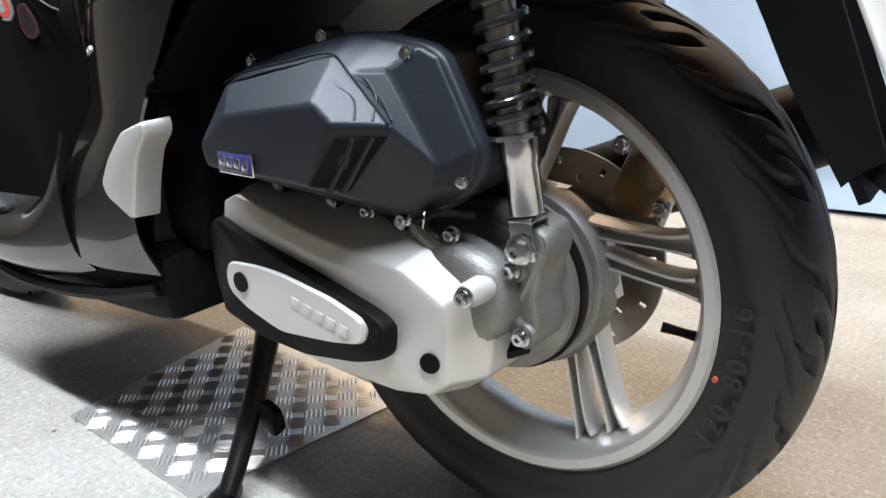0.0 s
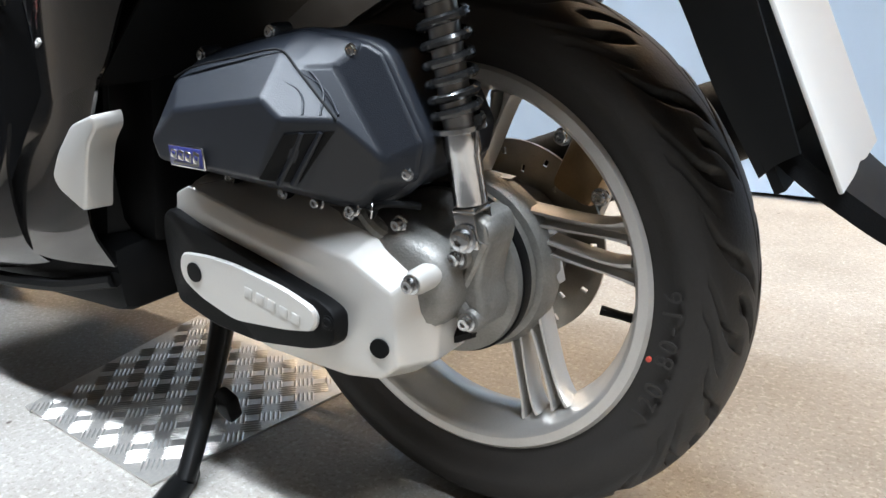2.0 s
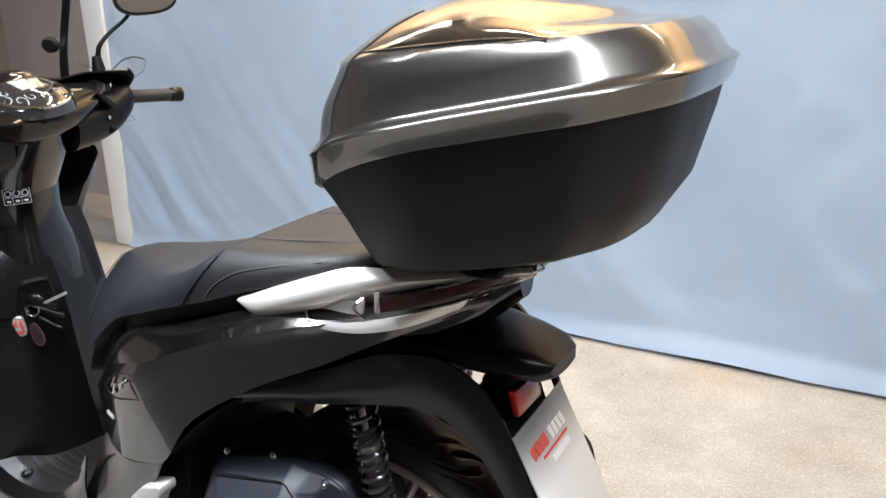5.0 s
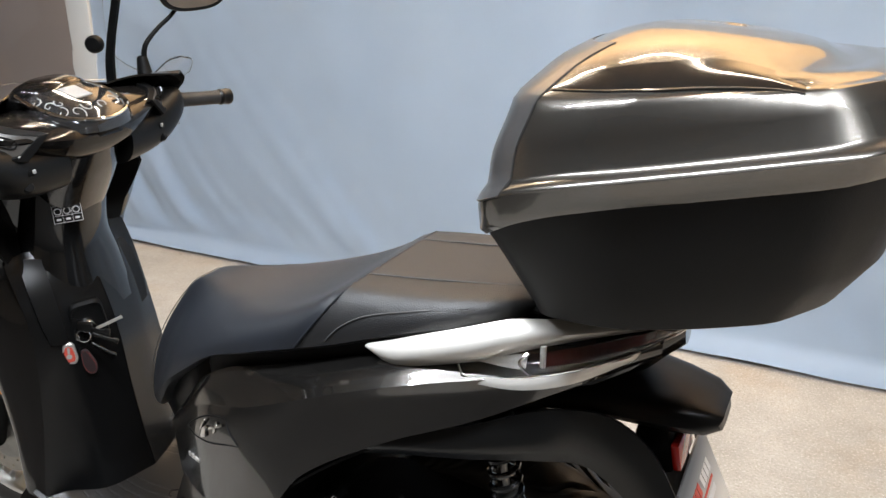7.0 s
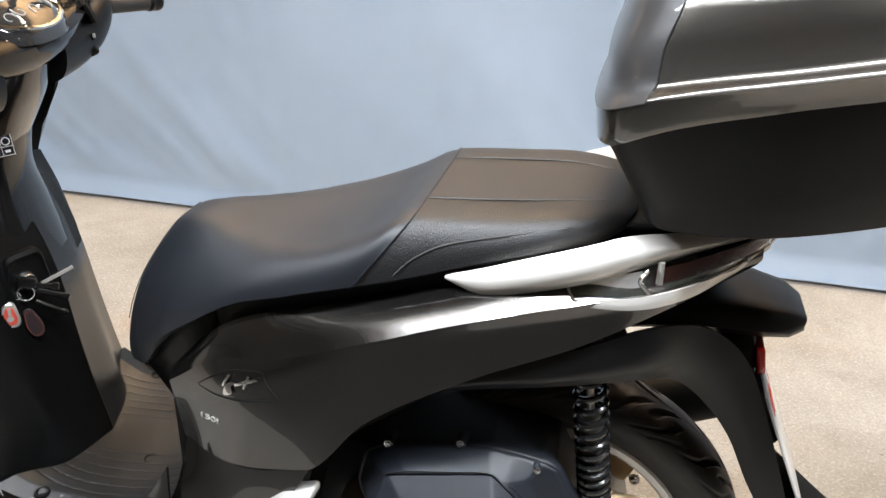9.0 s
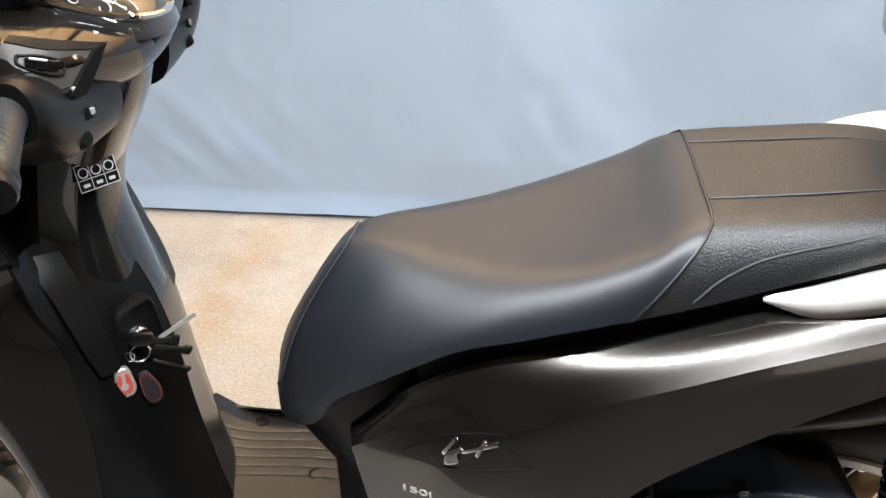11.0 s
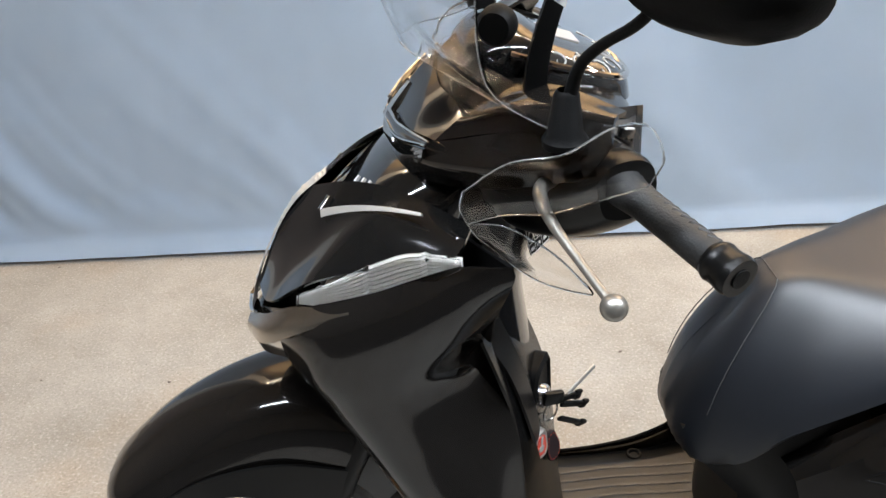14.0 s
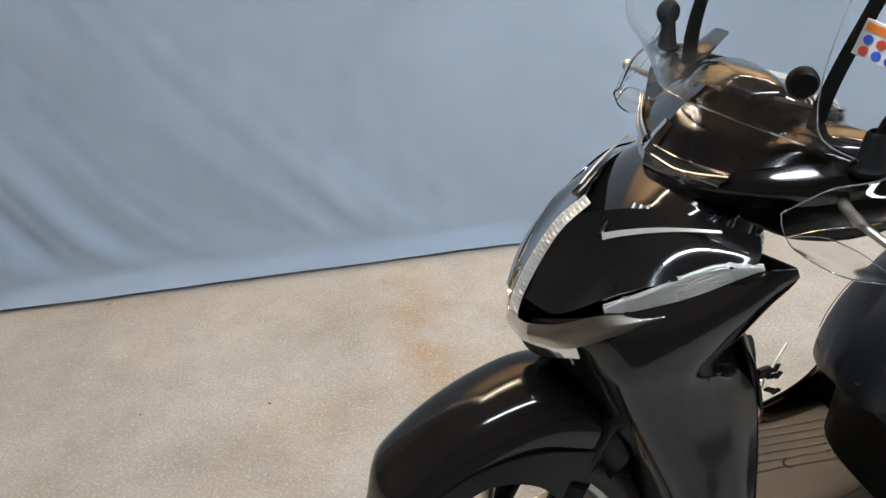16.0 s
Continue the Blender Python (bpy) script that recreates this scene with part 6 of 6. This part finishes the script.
    for edge_ in ([(-1.109, 0.016, 1.0450), (-1.100, 0.074, 1.0478), (-1.0755, 0.149, 1.0565)], [(-1.113, 0.016, 1.0325), (-1.104, 0.078, 1.0350), (-1.079, 0.150, 1.0535)]):
        part("lamp_frame", tube(N(edge_), [0.0020, 0.0016, 0.0012], 6, 24), CHROME, lamp, "chrome rim of the lamp")
    part("lamp_upright", sheet([N([(-1.115, 0.002, 1.032), (-1.102, 0.003, 1.050), (-1.084, 0.004, 1.070)]), N([(-1.113, 0.015, 1.032), (-1.100, 0.014, 1.050), (-1.082, 0.011, 1.070)])], 12, 4, 0.003), CHROME, lamp, "bright upright of the lamp")
    steered(part("lamp_lens", sheet([N([(-1.114, 0.0, 1.029), (-1.105, 0.076, 1.031), (-1.081, 0.145, 1.047)]), N([(-1.116, 0.0, 1.010), (-1.105, 0.068, 1.012), (-1.083, 0.128, 1.025)]), N([(-1.107, 0.0, 0.983), (-1.100, 0.056, 0.988), (-1.087, 0.100, 1.000)])], 18, 10, 0.003), DASH, scooter, "smoked glossy lens under the position lamp"))
    # windscreen stays
    steered(part("screen_stay", loft(smooth_rings([[(x + a * 0.011, s * (y + b * 0.0035), z + a * 0.005) for a, b in ((-1, -1), (1, -1), (1, 1), (-1, 1))] for x, y, z in ((-0.972, 0.150, 1.090), (-0.968, 0.154, 1.135), (-0.955, 0.158, 1.185), (-0.925, 0.160, 1.26), (-0.895, 0.16, 1.34))], 14)), BLACK, scooter, "black windscreen stay"))
    steered(part("screen_knob", move(lathe([(0, -0.012), (0.014, -0.012), (0.018, -0.006), (0.018, 0.006), (0.013, 0.012), (0, 0.012)], 24, "y"), pose(-1.008, s * 0.162, 1.168, 0, 0, s * 25)), BLACK, scooter, "round black screen knob"))
screen = steered(part("windscreen", sheet([[(-0.955, y_, 1.085), (-1.03, y_ * 0.93, 1.14), (-1.02, y_ * 0.95, 1.3), (-0.93, y_ * 0.9, 1.46), (-0.86, y_ * 0.72, 1.53)] for y_ in (-0.245,)] +
                                      [[(-1.010 + 0, y_, 1.095), (-1.075, y_, 1.17), (-1.058, y_, 1.33), (-0.965, y_ * 0.95, 1.5), (-0.885, y_ * 0.85, 1.58)] for y_ in (-0.16,)] +
                                      [[(-1.090, 0.0, 1.115), (-1.112, 0, 1.19), (-1.075, 0, 1.36), (-0.98, 0, 1.53), (-0.90, 0, 1.60)]] +
                                      [[(-1.010 + 0, y_, 1.095), (-1.075, y_, 1.17), (-1.058, y_, 1.33), (-0.965, y_ * 0.95, 1.5), (-0.885, y_ * 0.85, 1.58)] for y_ in (0.16,)] +
                                      [[(-0.955, y_, 1.085), (-1.03, y_ * 0.93, 1.14), (-1.02, y_ * 0.95, 1.3), (-0.93, y_ * 0.9, 1.46), (-0.86, y_ * 0.72, 1.53)] for y_ in (0.245,)], 30, 30, 0.003), CLEAR, scooter, "clear plastic windscreen"))
part("screen_edge", tube([(-0.955, -0.245, 1.085), (-1.010, -0.16, 1.095), (-1.060, -0.08, 1.108), (-1.090, 0.0, 1.115), (-1.060, 0.08, 1.108), (-1.010, 0.16, 1.095), (-0.955, 0.245, 1.085)], 0.0007, 6, 40), EDGE, screen, "pale cut edge of the windscreen")
part("screen_edge", tube([(-0.955, -0.245, 1.085), (-1.03, -0.228, 1.14), (-1.02, -0.233, 1.3), (-0.93, -0.22, 1.46)], 0.0007, 6, 30), EDGE, screen)
lab = part("screen_label", block(0.062, 0.0008, 0.050, 0), WHITE_INK, screen, "white safety label with coloured pictograms")
lab.matrix_basis = Matrix.Translation((-0.978, -0.234, 1.228)) @ pose(0, 0, 0, 0, 14, -62) @ Matrix.Diagonal((0.8, 1, 0.8, 1))
part("label_stripe", block(0.056, 0.0008, 0.011, 0, pose(0, -0.0006, 0.016)), ORANGE_INK, lab)
for k in range(3):
    part("label_mark", move(lathe([(0, -0.0004), (0.0065, -0.0004), (0.0065, 0.0004), (0, 0.0004)], 14), pose(-0.018 + 0.018 * k, -0.0008, 0.000)), (BLUE_INK, RED_INK, YELLOW_INK)[k], lab)
    part("label_mark", move(lathe([(0, -0.0004), (0.0065, -0.0004), (0.0065, 0.0004), (0, 0.0004)], 14), pose(-0.018 + 0.018 * k, -0.0008, -0.016)), (RED_INK, BLUE_INK, BLUE_INK)[k], lab)

# ---- fork and front mudguard ----
for s in (-1, 1):
    steered(part("fork_leg", tube([(-1.10, s * 0.075, 0.78), (-1.30, s * 0.078, 0.34)], 0.016, 16, 4), BLACK_SATIN, scooter, "black fork tube"))
    steered(part("fork_slider", tube([(-1.235, s * 0.078, 0.50), (-1.335, s * 0.080, 0.275)], [0.026, 0.024], 16, 6), BLACK, scooter, "black fork slider"))
steered(part("front_axle", tube([(-1.345, -0.10, 0.285), (-1.345, 0.10, 0.285)], 0.014, 12, 4), STEEL, scooter))
steered(part("fork_crown", block(0.07, 0.19, 0.05, 0.012, pose(-1.10, 0, 0.76, 0, -24, 0)), BLACK, scooter))
FEND = [(-1.572, 0.475), (-1.552, 0.528), (-1.50, 0.580), (-1.44, 0.624), (-1.36, 0.663), (-1.28, 0.682), (-1.21, 0.668), (-1.15, 0.62), (-1.10, 0.54)]


def fender_mesh():
    crown = spline([(x, 0, z) for x, z in FEND], 40)
    C = np.array((-1.345, 0, 0.285))
    rows = []
    for i, p in enumerate(crown):
        u = i / 39
        d = (p - C) / np.linalg.norm(p - C)
        w = 0.085 * min(1, 0.30 + 6.5 * u if u < 0.11 else 1.0) * (1 if u < 0.85 else 1 - (u - 0.85) * 1.2)
        deep = 0.10 * min(1, 0.35 + u * 2.2)
        half = [(0, 0), (0.45 * w, 0.004), (0.8 * w, 0.018), (w, 0.05), (w * 1.02, deep)]
        half = spline([(a, b, 0) for a, b in half], 14)
        left = [tuple(p - d * h[1] + np.array((0, -h[0], 0))) for h in half][::-1]
        right = [tuple(p - d * h[1] + np.array((0, h[0], 0))) for h in half][1:]
        rows.append(left + right)
    bm = bmesh.new()
    V = [[bm.verts.new(q) for q in r] for r in rows]
    for a, b in zip(V, V[1:]):
        for j in range(len(a) - 1):
            bm.faces.new((a[j], a[j + 1], b[j + 1], b[j]))
    bmesh.ops.recalc_face_normals(bm, faces=bm.faces)
    bmesh.ops.solidify(bm, geom=bm.faces[:], thickness=0.004)
    return bm


steered(part("front_mudguard", fender_mesh(), DARKENED_PAINT, scooter, "glossy front mudguard, body paint darkened to brown-black"))
steered(part("mudguard_skirt", sheet([[(-1.48, -0.089, 0.53), (-1.40, -0.092, 0.575), (-1.30, -0.094, 0.59), (-1.20, -0.09, 0.56)], [(-1.46, -0.092, 0.50), (-1.38, -0.096, 0.545), (-1.30, -0.098, 0.52), (-1.24, -0.096, 0.42)]], 20, 6, 0.004), BLACK_SATIN, scooter, "black mudguard stay"))
steered(part("mudguard_skirt", sheet([[(-1.48, 0.089, 0.53), (-1.40, 0.092, 0.575), (-1.30, 0.094, 0.59), (-1.20, 0.09, 0.56)], [(-1.46, 0.092, 0.50), (-1.38, 0.096, 0.545), (-1.30, 0.098, 0.52), (-1.24, 0.096, 0.42)]], 20, 6, 0.004), BLACK_SATIN, scooter))

steered(part("fork_reflector", block(0.006, 0.022, 0.036, 0.002, pose(-1.215, -0.103, 0.435, 0, -24, 70)), AMBER, scooter, "amber side reflector"))

# ---- side flank marks ----
side_skin = skin(side_cover)
marks = part("model_badge", stack([(-0.030, -0.0115), (-0.020, 0.0045), (0.0, 0.0075), (0.004, 0.0035), (-0.008, 0.000), (-0.006, -0.0115)], [(0.001, 1, 0, 0), (-0.0016, 0.96, 0, 0), (-0.0022, 0.8, 0, 0)], 40), CHROME, scooter, "slanted chrome shapes of the model badge")
marks.matrix_basis = lay(side_skin, -0.474, 0.620, 0.001, 0.02) @ pose(0, 0, 0, 0, -24, 0)
for x, z, w, turn in ((-0.014, 0.010, 0.026, 6), (0.016, 0.002, 0.030, 38), (0.034, 0.003, 0.030, 38), (0.026, 0.002, 0.024, -4)):
    part("badge_bar", block(w, 0.003, 0.0048, 0.0014, pose(x, -0.0006, z, 0, turn - 40, 0)), CHROME, marks)
me = lettering("150i", 0.016, 0.0006)
me.transform(lay(side_skin, -0.533, 0.540, 0.0008, 0.02) @ pose(0, 0, 0, 0, -8, 0) @ Matrix.Diagonal((1.7, 1, 0.75, 1)))
part("size_badge", me, SILVER, scooter, "small silver size letters")
for line in (((-0.552, 0.590), (-0.525, 0.612), (-0.490, 0.634), (-0.455, 0.648), (-0.425, 0.656)), ((-0.552, 0.588), (-0.515, 0.590), (-0.470, 0.598), (-0.425, 0.612), (-0.395, 0.620)), ((-0.425, 0.656), (-0.416, 0.640), (-0.395, 0.620))):
    part("badge_sweep", tube([(x, side_skin(x, z, 0.0002), z) for x, z in line], [0.0006, 0.0013, 0.0016, 0.0013, 0.0006], 6, 24), BLACK, scooter, "thin dark sweep round the model badge")

# ---- side stand ----
stand = part("side_stand", tube([(-0.360, -0.09, 0.225), (-0.352, -0.125, 0.15), (-0.335, -0.18, 0.07), (-0.318, -0.225, 0.020)], [0.018, 0.015, 0.013, 0.013], 14, 22), BLACK_SATIN, scooter, "black steel side stand")
part("stand_foot", tube([(-0.335, -0.205, 0.016), (-0.318, -0.24, 0.014), (-0.300, -0.285, 0.016), (-0.30, -0.32, 0.028)], [0.014, 0.018, 0.016, 0.010], 12, 14), BLACK_SATIN, stand)
part("stand_bracket", block(0.030, 0.022, 0.045, 0.006, pose(-0.325, -0.142, 0.085, 20, 20, 0)), BLACK, stand)
pts = [Vector((-0.405 + 0.008 * math.cos(TAU * k / 8), -0.075 + 0.008 * math.sin(TAU * k / 8), 0.115 + 0.11 * k / 200)) for k in range(201)]
part("stand_spring", tube(pts, 0.0020, 6, 0), STEEL, stand, "steel return spring")
part("centre_stand", join(tube([(-0.34, 0.12, 0.22), (-0.24, 0.13, 0.14)], 0.014, 10, 4), tube([(-0.34, -0.05, 0.22), (-0.34, 0.12, 0.22)], 0.013, 10, 4)), BLACK, scooter, "folded black stand tube")

# ---- top case ----
case = thing("top_case", "large dark grey metallic top case on the luggage rack", "top case", BASE @ Matrix.Translation((0.0, 0, 0.912)) @ pose(0, 0, 0, 0, -9.5, 0))


def case_ring(x0, x1, wf, wm, wr, z, tilt=0.0, rise=0.0, droop=0.0, n=72):
    """A level of the case: front x, rear x, half widths at front, middle and rear; rise lifts it behind the front, droop lowers its tail."""
    L = x1 - x0
    half = [(x0, 0.0), (x0 + 0.004, wf * 0.6), (x0 + min(0.022, 0.06 * L), wf), (x0 + 0.12 * L + min(0.02, 0.05 * L), wf + 0.55 * (wm - wf)), (x0 + 0.42 * L, wm), (x0 + 0.80 * L, wr + 0.35 * (wm - wr)), (x1 - min(0.06, 0.12 * L), wr * 0.92), (x1 - min(0.012, 0.03 * L), wr * 0.6), (x1, 0.0)]
    h = spline([(x, -y, 0) for x, y in half], n // 2 + 1)
    left = [(p[0], p[1], z + tilt * (p[0] - x0) + rise * (1 - math.exp(-(p[0] - x0) / 0.09)) - droop * max(0.0, (p[0] - 0.2) / 0.2) ** 1.6) for p in h]
    return left + [(x, -y, zz) for x, y, zz in left[1:-1]][::-1]


LOW = [case_ring(0.056, 0.392, 0.138, 0.176, 0.136, -0.014), case_ring(0.050, 0.405, 0.146, 0.188, 0.146, -0.008), case_ring(0.038, 0.450, 0.158, 0.206, 0.162, 0.030, 0, 0.010), case_ring(0.020, 0.486, 0.172, 0.221, 0.182, 0.080, 0, 0.04), case_ring(0.012, 0.498, 0.178, 0.226, 0.190, 0.098, 0, 0.055)]
tub = part("case_tub", loft(LOW), TUB, case, "matt black lower shell", sharp=30)
LID = [case_ring(0.010, 0.500, 0.178, 0.225, 0.190, 0.093, 0, 0.055), case_ring(0.004, 0.508, 0.181, 0.229, 0.194, 0.099, 0, 0.058), case_ring(0.006, 0.516, 0.181, 0.238, 0.199, 0.134, 0, 0.040),
       case_ring(0.008, 0.518, 0.181, 0.2400, 0.2000, 0.1375, 0, 0.0385), case_ring(0.009, 0.5175, 0.180, 0.2385, 0.1990, 0.1415, 0, 0.037), case_ring(0.011, 0.516, 0.177, 0.2352, 0.1965, 0.1450, 0, 0.036), case_ring(0.014, 0.514, 0.174, 0.2312, 0.1935, 0.1478, 0, 0.035), case_ring(0.018, 0.511, 0.1705, 0.2270, 0.190, 0.1515, 0, 0.034), case_ring(0.021, 0.507, 0.168, 0.2240, 0.188, 0.1575, 0, 0.032),
       case_ring(0.030, 0.496, 0.160, 0.2155, 0.182, 0.196, 0, 0.020), case_ring(0.050, 0.480, 0.144, 0.206, 0.172, 0.238, -0.03, 0.010, 0.002), case_ring(0.056, 0.474, 0.138, 0.2015, 0.168, 0.254, -0.05, 0.004, 0.003), case_ring(0.060, 0.470, 0.134, 0.1965, 0.164, 0.260, -0.06, 0.002, 0.004)]
CROWN = smooth_rings([LID[-1], case_ring(0.076, 0.450, 0.116, 0.181, 0.150, 0.272, -0.06, 0, 0.008), case_ring(0.100, 0.43, 0.090, 0.150, 0.122, 0.289, -0.07, 0, 0.021), case_ring(0.134, 0.41, 0.062, 0.116, 0.092, 0.302, -0.08, 0, 0.030), case_ring(0.172, 0.39, 0.034, 0.074, 0.06, 0.310, -0.08, 0, 0.034), case_ring(0.21, 0.34, 0.012, 0.03, 0.02, 0.312, -0.08, 0, 0.036)], 26)
lid = part("case_lid", loft(LID[:-1] + CROWN), LID_PAINT, case, "glossy dark grey metallic lid", sharp=30)
lid_skin = skin(lid)
front_rows = []
for r in LID[3:] + CROWN[5:17:3]:
    take = [r[i] for i in range(-10, 11)]
    front_rows.append([(x - 0.003, y * 1.0, z + 0.001) for x, y, z in take])
part("lid_front_trim", sheet(front_rows, 24, 20, 0.003), TRIM, case, "satin grey front trim of the lid")
for s in (-1, 1):
    low_line = [(0.128, 0.263), (0.16, 0.261), (0.20, 0.258), (0.25, 0.254), (0.30, 0.250), (0.35, 0.243), (0.385, 0.236)]
    high_line = [(0.130, 0.266), (0.16, 0.273), (0.20, 0.278), (0.25, 0.277), (0.30, 0.272), (0.35, 0.257), (0.385, 0.241)]
    part("lid_groove", sheet([[(x, -s * lid_skin(x, z, 0.0015), z) for x, z in ((lx + (hx - lx) * v, lz + (hz - lz) * v) for (lx, lz), (hx, hz) in zip(low_line, high_line))] for v in (0, 0.25, 0.5, 0.75, 1)], 30, 9, 0.002), PAINT_DARK, case, "gloss black inset along the lid")
    part("groove_lip", tube([(x, -s * lid_skin(x, z, 0.0015), z) for x, z in low_line], [0.0008, 0.0016, 0.0012], 8, 30), LID_PAINT, case)
    part("rear_panel", sheet([[(0.385, s * 0.176, 0.240), (0.425, s * 0.150, 0.230), (0.455, s * 0.09, 0.220)], [(0.405, s * 0.188, 0.216), (0.445, s * 0.164, 0.205), (0.474, s * 0.09, 0.195)]], 14, 6, 0.004), SILVER, case, "pale silver rear panel of the lid")
part("latch_plate", sheet([[(0.435, -0.10, 0.115), (0.46, -0.05, 0.115), (0.474, 0, 0.115), (0.46, 0.05, 0.115), (0.435, 0.10, 0.115)], [(0.395, -0.09, 0.035), (0.42, -0.045, 0.035), (0.43, 0, 0.035), (0.42, 0.045, 0.035), (0.395, 0.09, 0.035)]], 16, 6, 0.008), BLACK_SATIN, case, "black rear latch plate")
part("release_tab", block(0.03, 0.03, 0.02, 0.004, pose(0.30, -0.10, -0.006, 0, 8, 0)), BLACK, case)

# ---- keys in the ignition ----
keys = thing("key_ring", "bunch of keys with a red fob hanging from the ignition", "keys", BASE @ Matrix.Translation((-0.935, -0.065, 0.652)))
part("key_head", block(0.03, 0.010, 0.020, 0.004, pose(0.014, -0.006, 0.0, 0, 10, 24)), BLACK_SATIN, keys, "black plastic key head")
part("key_blade", block(0.056, 0.0028, 0.0065, 0.001, pose(0.054, 0.021, 0.006, 0, -22, 38)), RIM, keys, "bright steel key blade")


def hoop(cx, cy, cz, r, turn):
    q = pose(cx, cy, cz, 0, 0, turn)
    return [q @ Vector((r * math.cos(TAU * k / 28), 0, r * math.sin(TAU * k / 28))) for k in range(29)]


part("split_ring", tube(hoop(0.010, -0.010, -0.020, 0.013, 40), 0.0013, 6, 0, False), STEEL, keys, "bright split ring")
part("split_ring", tube(hoop(-0.002, -0.018, -0.022, 0.007, 10), 0.0011, 6, 0, False), STEEL, keys)
FOB = [(-0.009, 0.023), (0.009, 0.023), (0.0165, -0.012), (0.012, -0.024), (-0.012, -0.024), (-0.0165, -0.012)]
fob = part("fob", stack(FOB, [(0.005, 0.92, 0, 0), (0.003, 1, 0, 0), (-0.003, 1, 0, 0), (-0.005, 0.90, 0, 0), (-0.0042, 0.76, 0, 0)], 48), RIM, keys, "brushed silver key fob with a red inlay")
fob.location = (-0.008, -0.036, -0.050)
fob.rotation_euler = (0, radians(4), radians(48))
part("fob_inlay", stack(shrink(FOB, 0.72), [(-0.0035, 1, 0, 0), (-0.0050, 0.96, 0, 0)], 40), RED_INK, fob, "red enamel inlay")
part("fob_mark", move(lathe([(0, -0.0056), (0.0052, -0.0056), (0.0055, -0.0048)], 20), pose(0, 0, -0.006)), GREY_INK, fob)
part("fob_mark", stack([(-0.003, 0.014), (0.003, 0.014), (0.002, 0.004), (0.003, 0.0), (-0.003, 0.0), (-0.002, 0.004)], [(-0.0048, 1, 0, 0), (-0.0056, 0.95, 0, 0)], 24), GREY_INK, fob)
TAG = [(-0.006, 0.026), (0.007, 0.026), (0.014, -0.006), (0.010, -0.026), (0.0, -0.032), (-0.010, -0.026), (-0.013, -0.006)]
for k, (at, turn) in enumerate((((0.012, -0.012, -0.074), (0, -12, 44)),)):
    tag = part("leather_tag", stack(TAG, [(0.003, 0.96, 0, 0), (0.002, 1, 0, 0), (-0.002, 1, 0, 0), (-0.003, 0.96, 0, 0)], 40), LEATHER, keys, "dark blue leather tag with red stitching")
    tag.matrix_basis = Matrix.Translation(at) @ pose(0, 0, 0, *turn)
    rim = [Vector((x, -0.0032, z)) for x, z in shrink(ring_of(round_poly(TAG, 0.008), 40), 0.86)]
    for j in range(0, 40, 2):
        part("red_stitch", tube([rim[j], rim[(j + 1) % 40]], 0.0004, 5, 2), RED_INK, tag)
for x, y, z, rx, ry, rz, L in ((0.038, 0.008, -0.010, 10, 14, 34, 0.034), (0.044, 0.012, -0.026, 20, 26, 36, 0.050), (0.040, 0.006, -0.050, 35, 36, 34, 0.052)):
    part("spare_key", join(block(L, 0.005, 0.010, 0.002, pose(x, y, z, rx, ry, rz)), block(0.012, 0.006, 0.016, 0.0025, pose(x, y, z, rx, ry, rz) @ pose(L * 0.42, 0, 0))), BLACK_SATIN, keys, "black plastic key")

# ---- tread plate on the floor ----
PLATE = [(-0.700, -0.228), (-0.362, -0.245), (-0.325, 0.105), (-0.775, 0.150)]


def plate_mesh():
    """The flat sheet under the bars."""
    bm = bmesh.new()
    v0 = [bm.verts.new((x, y, 0.001)) for x, y in PLATE]
    v1 = [bm.verts.new((x, y, 0.004)) for x, y in PLATE]
    bm.faces.new(v1)
    for i in range(4):
        bm.faces.new((v0[i], v0[(i + 1) % 4], v1[(i + 1) % 4], v1[i]))
    return bm


def bar_mesh(bm, m):
    """One raised bar, pointed at both ends."""
    hl, hw = 0.0158, 0.0023
    base = [bm.verts.new(m @ Vector((a * hl, b * hw, 0.0))) for a, b in ((-1, 0), (-0.5, -1), (0.5, -1), (1, 0), (0.5, 1), (-0.5, 1))]
    top = [bm.verts.new(m @ Vector((a * hl, 0.0, 0.0014))) for a in (-0.45, 0.45)]
    for f in ((0, 1, 'a'), (1, 2, 'ab'), (2, 3, 'b'), (3, 4, 'b'), (4, 5, 'ba'), (5, 0, 'a')):
        tv = [top[0] if ch == 'a' else top[1] for ch in f[2]]
        bm.faces.new([base[f[0]], base[f[1]]] + tv[::-1])


def bar_places():
    """Bars in groups of five, turned by turns, those by the near edge first."""
    q = [np.array(p) for p in PLATE]
    step, places = 0.0345, []
    for j in range(-2, 14):
        for i in range(-2, 16):
            c = np.array((-0.78 + step * i, -0.25 + step * j))
            if all(np.cross(q[(k + 1) % 4] - q[k], c - q[k]) > 0.012 * np.linalg.norm(q[(k + 1) % 4] - q[k]) for k in range(4)):
                turn = pose(c[0], c[1], 0.004, 0, 0, 45 if (i + j) % 2 else -45)
                places += [turn @ pose(0, (k - 2) * 0.0066, 0) for k in range(5)]
    return places


tread = thing("tread_plate", "bright aluminium tread plate lying on the floor under the stand", "metal plate")
part("plate", plate_mesh(), TREAD_PLATE, tread, sharp=20)
bars = bar_places()
one = bmesh.new()
bar_mesh(one, Matrix.Identity(4))
first = part("tread_bar", one, TREAD_PLATE, tread, sharp=20)
first.matrix_basis = bars[0]
for m in bars[1:290]:
    ob = new("tread_bar", first.data)
    ob.parent = tread
    ob.matrix_basis = m
rest = bmesh.new()
for m in bars[290:]:
    bar_mesh(rest, m)
tagged(part("tread_bars", rest, TREAD_PLATE, tread, sharp=20), kind="stuff")
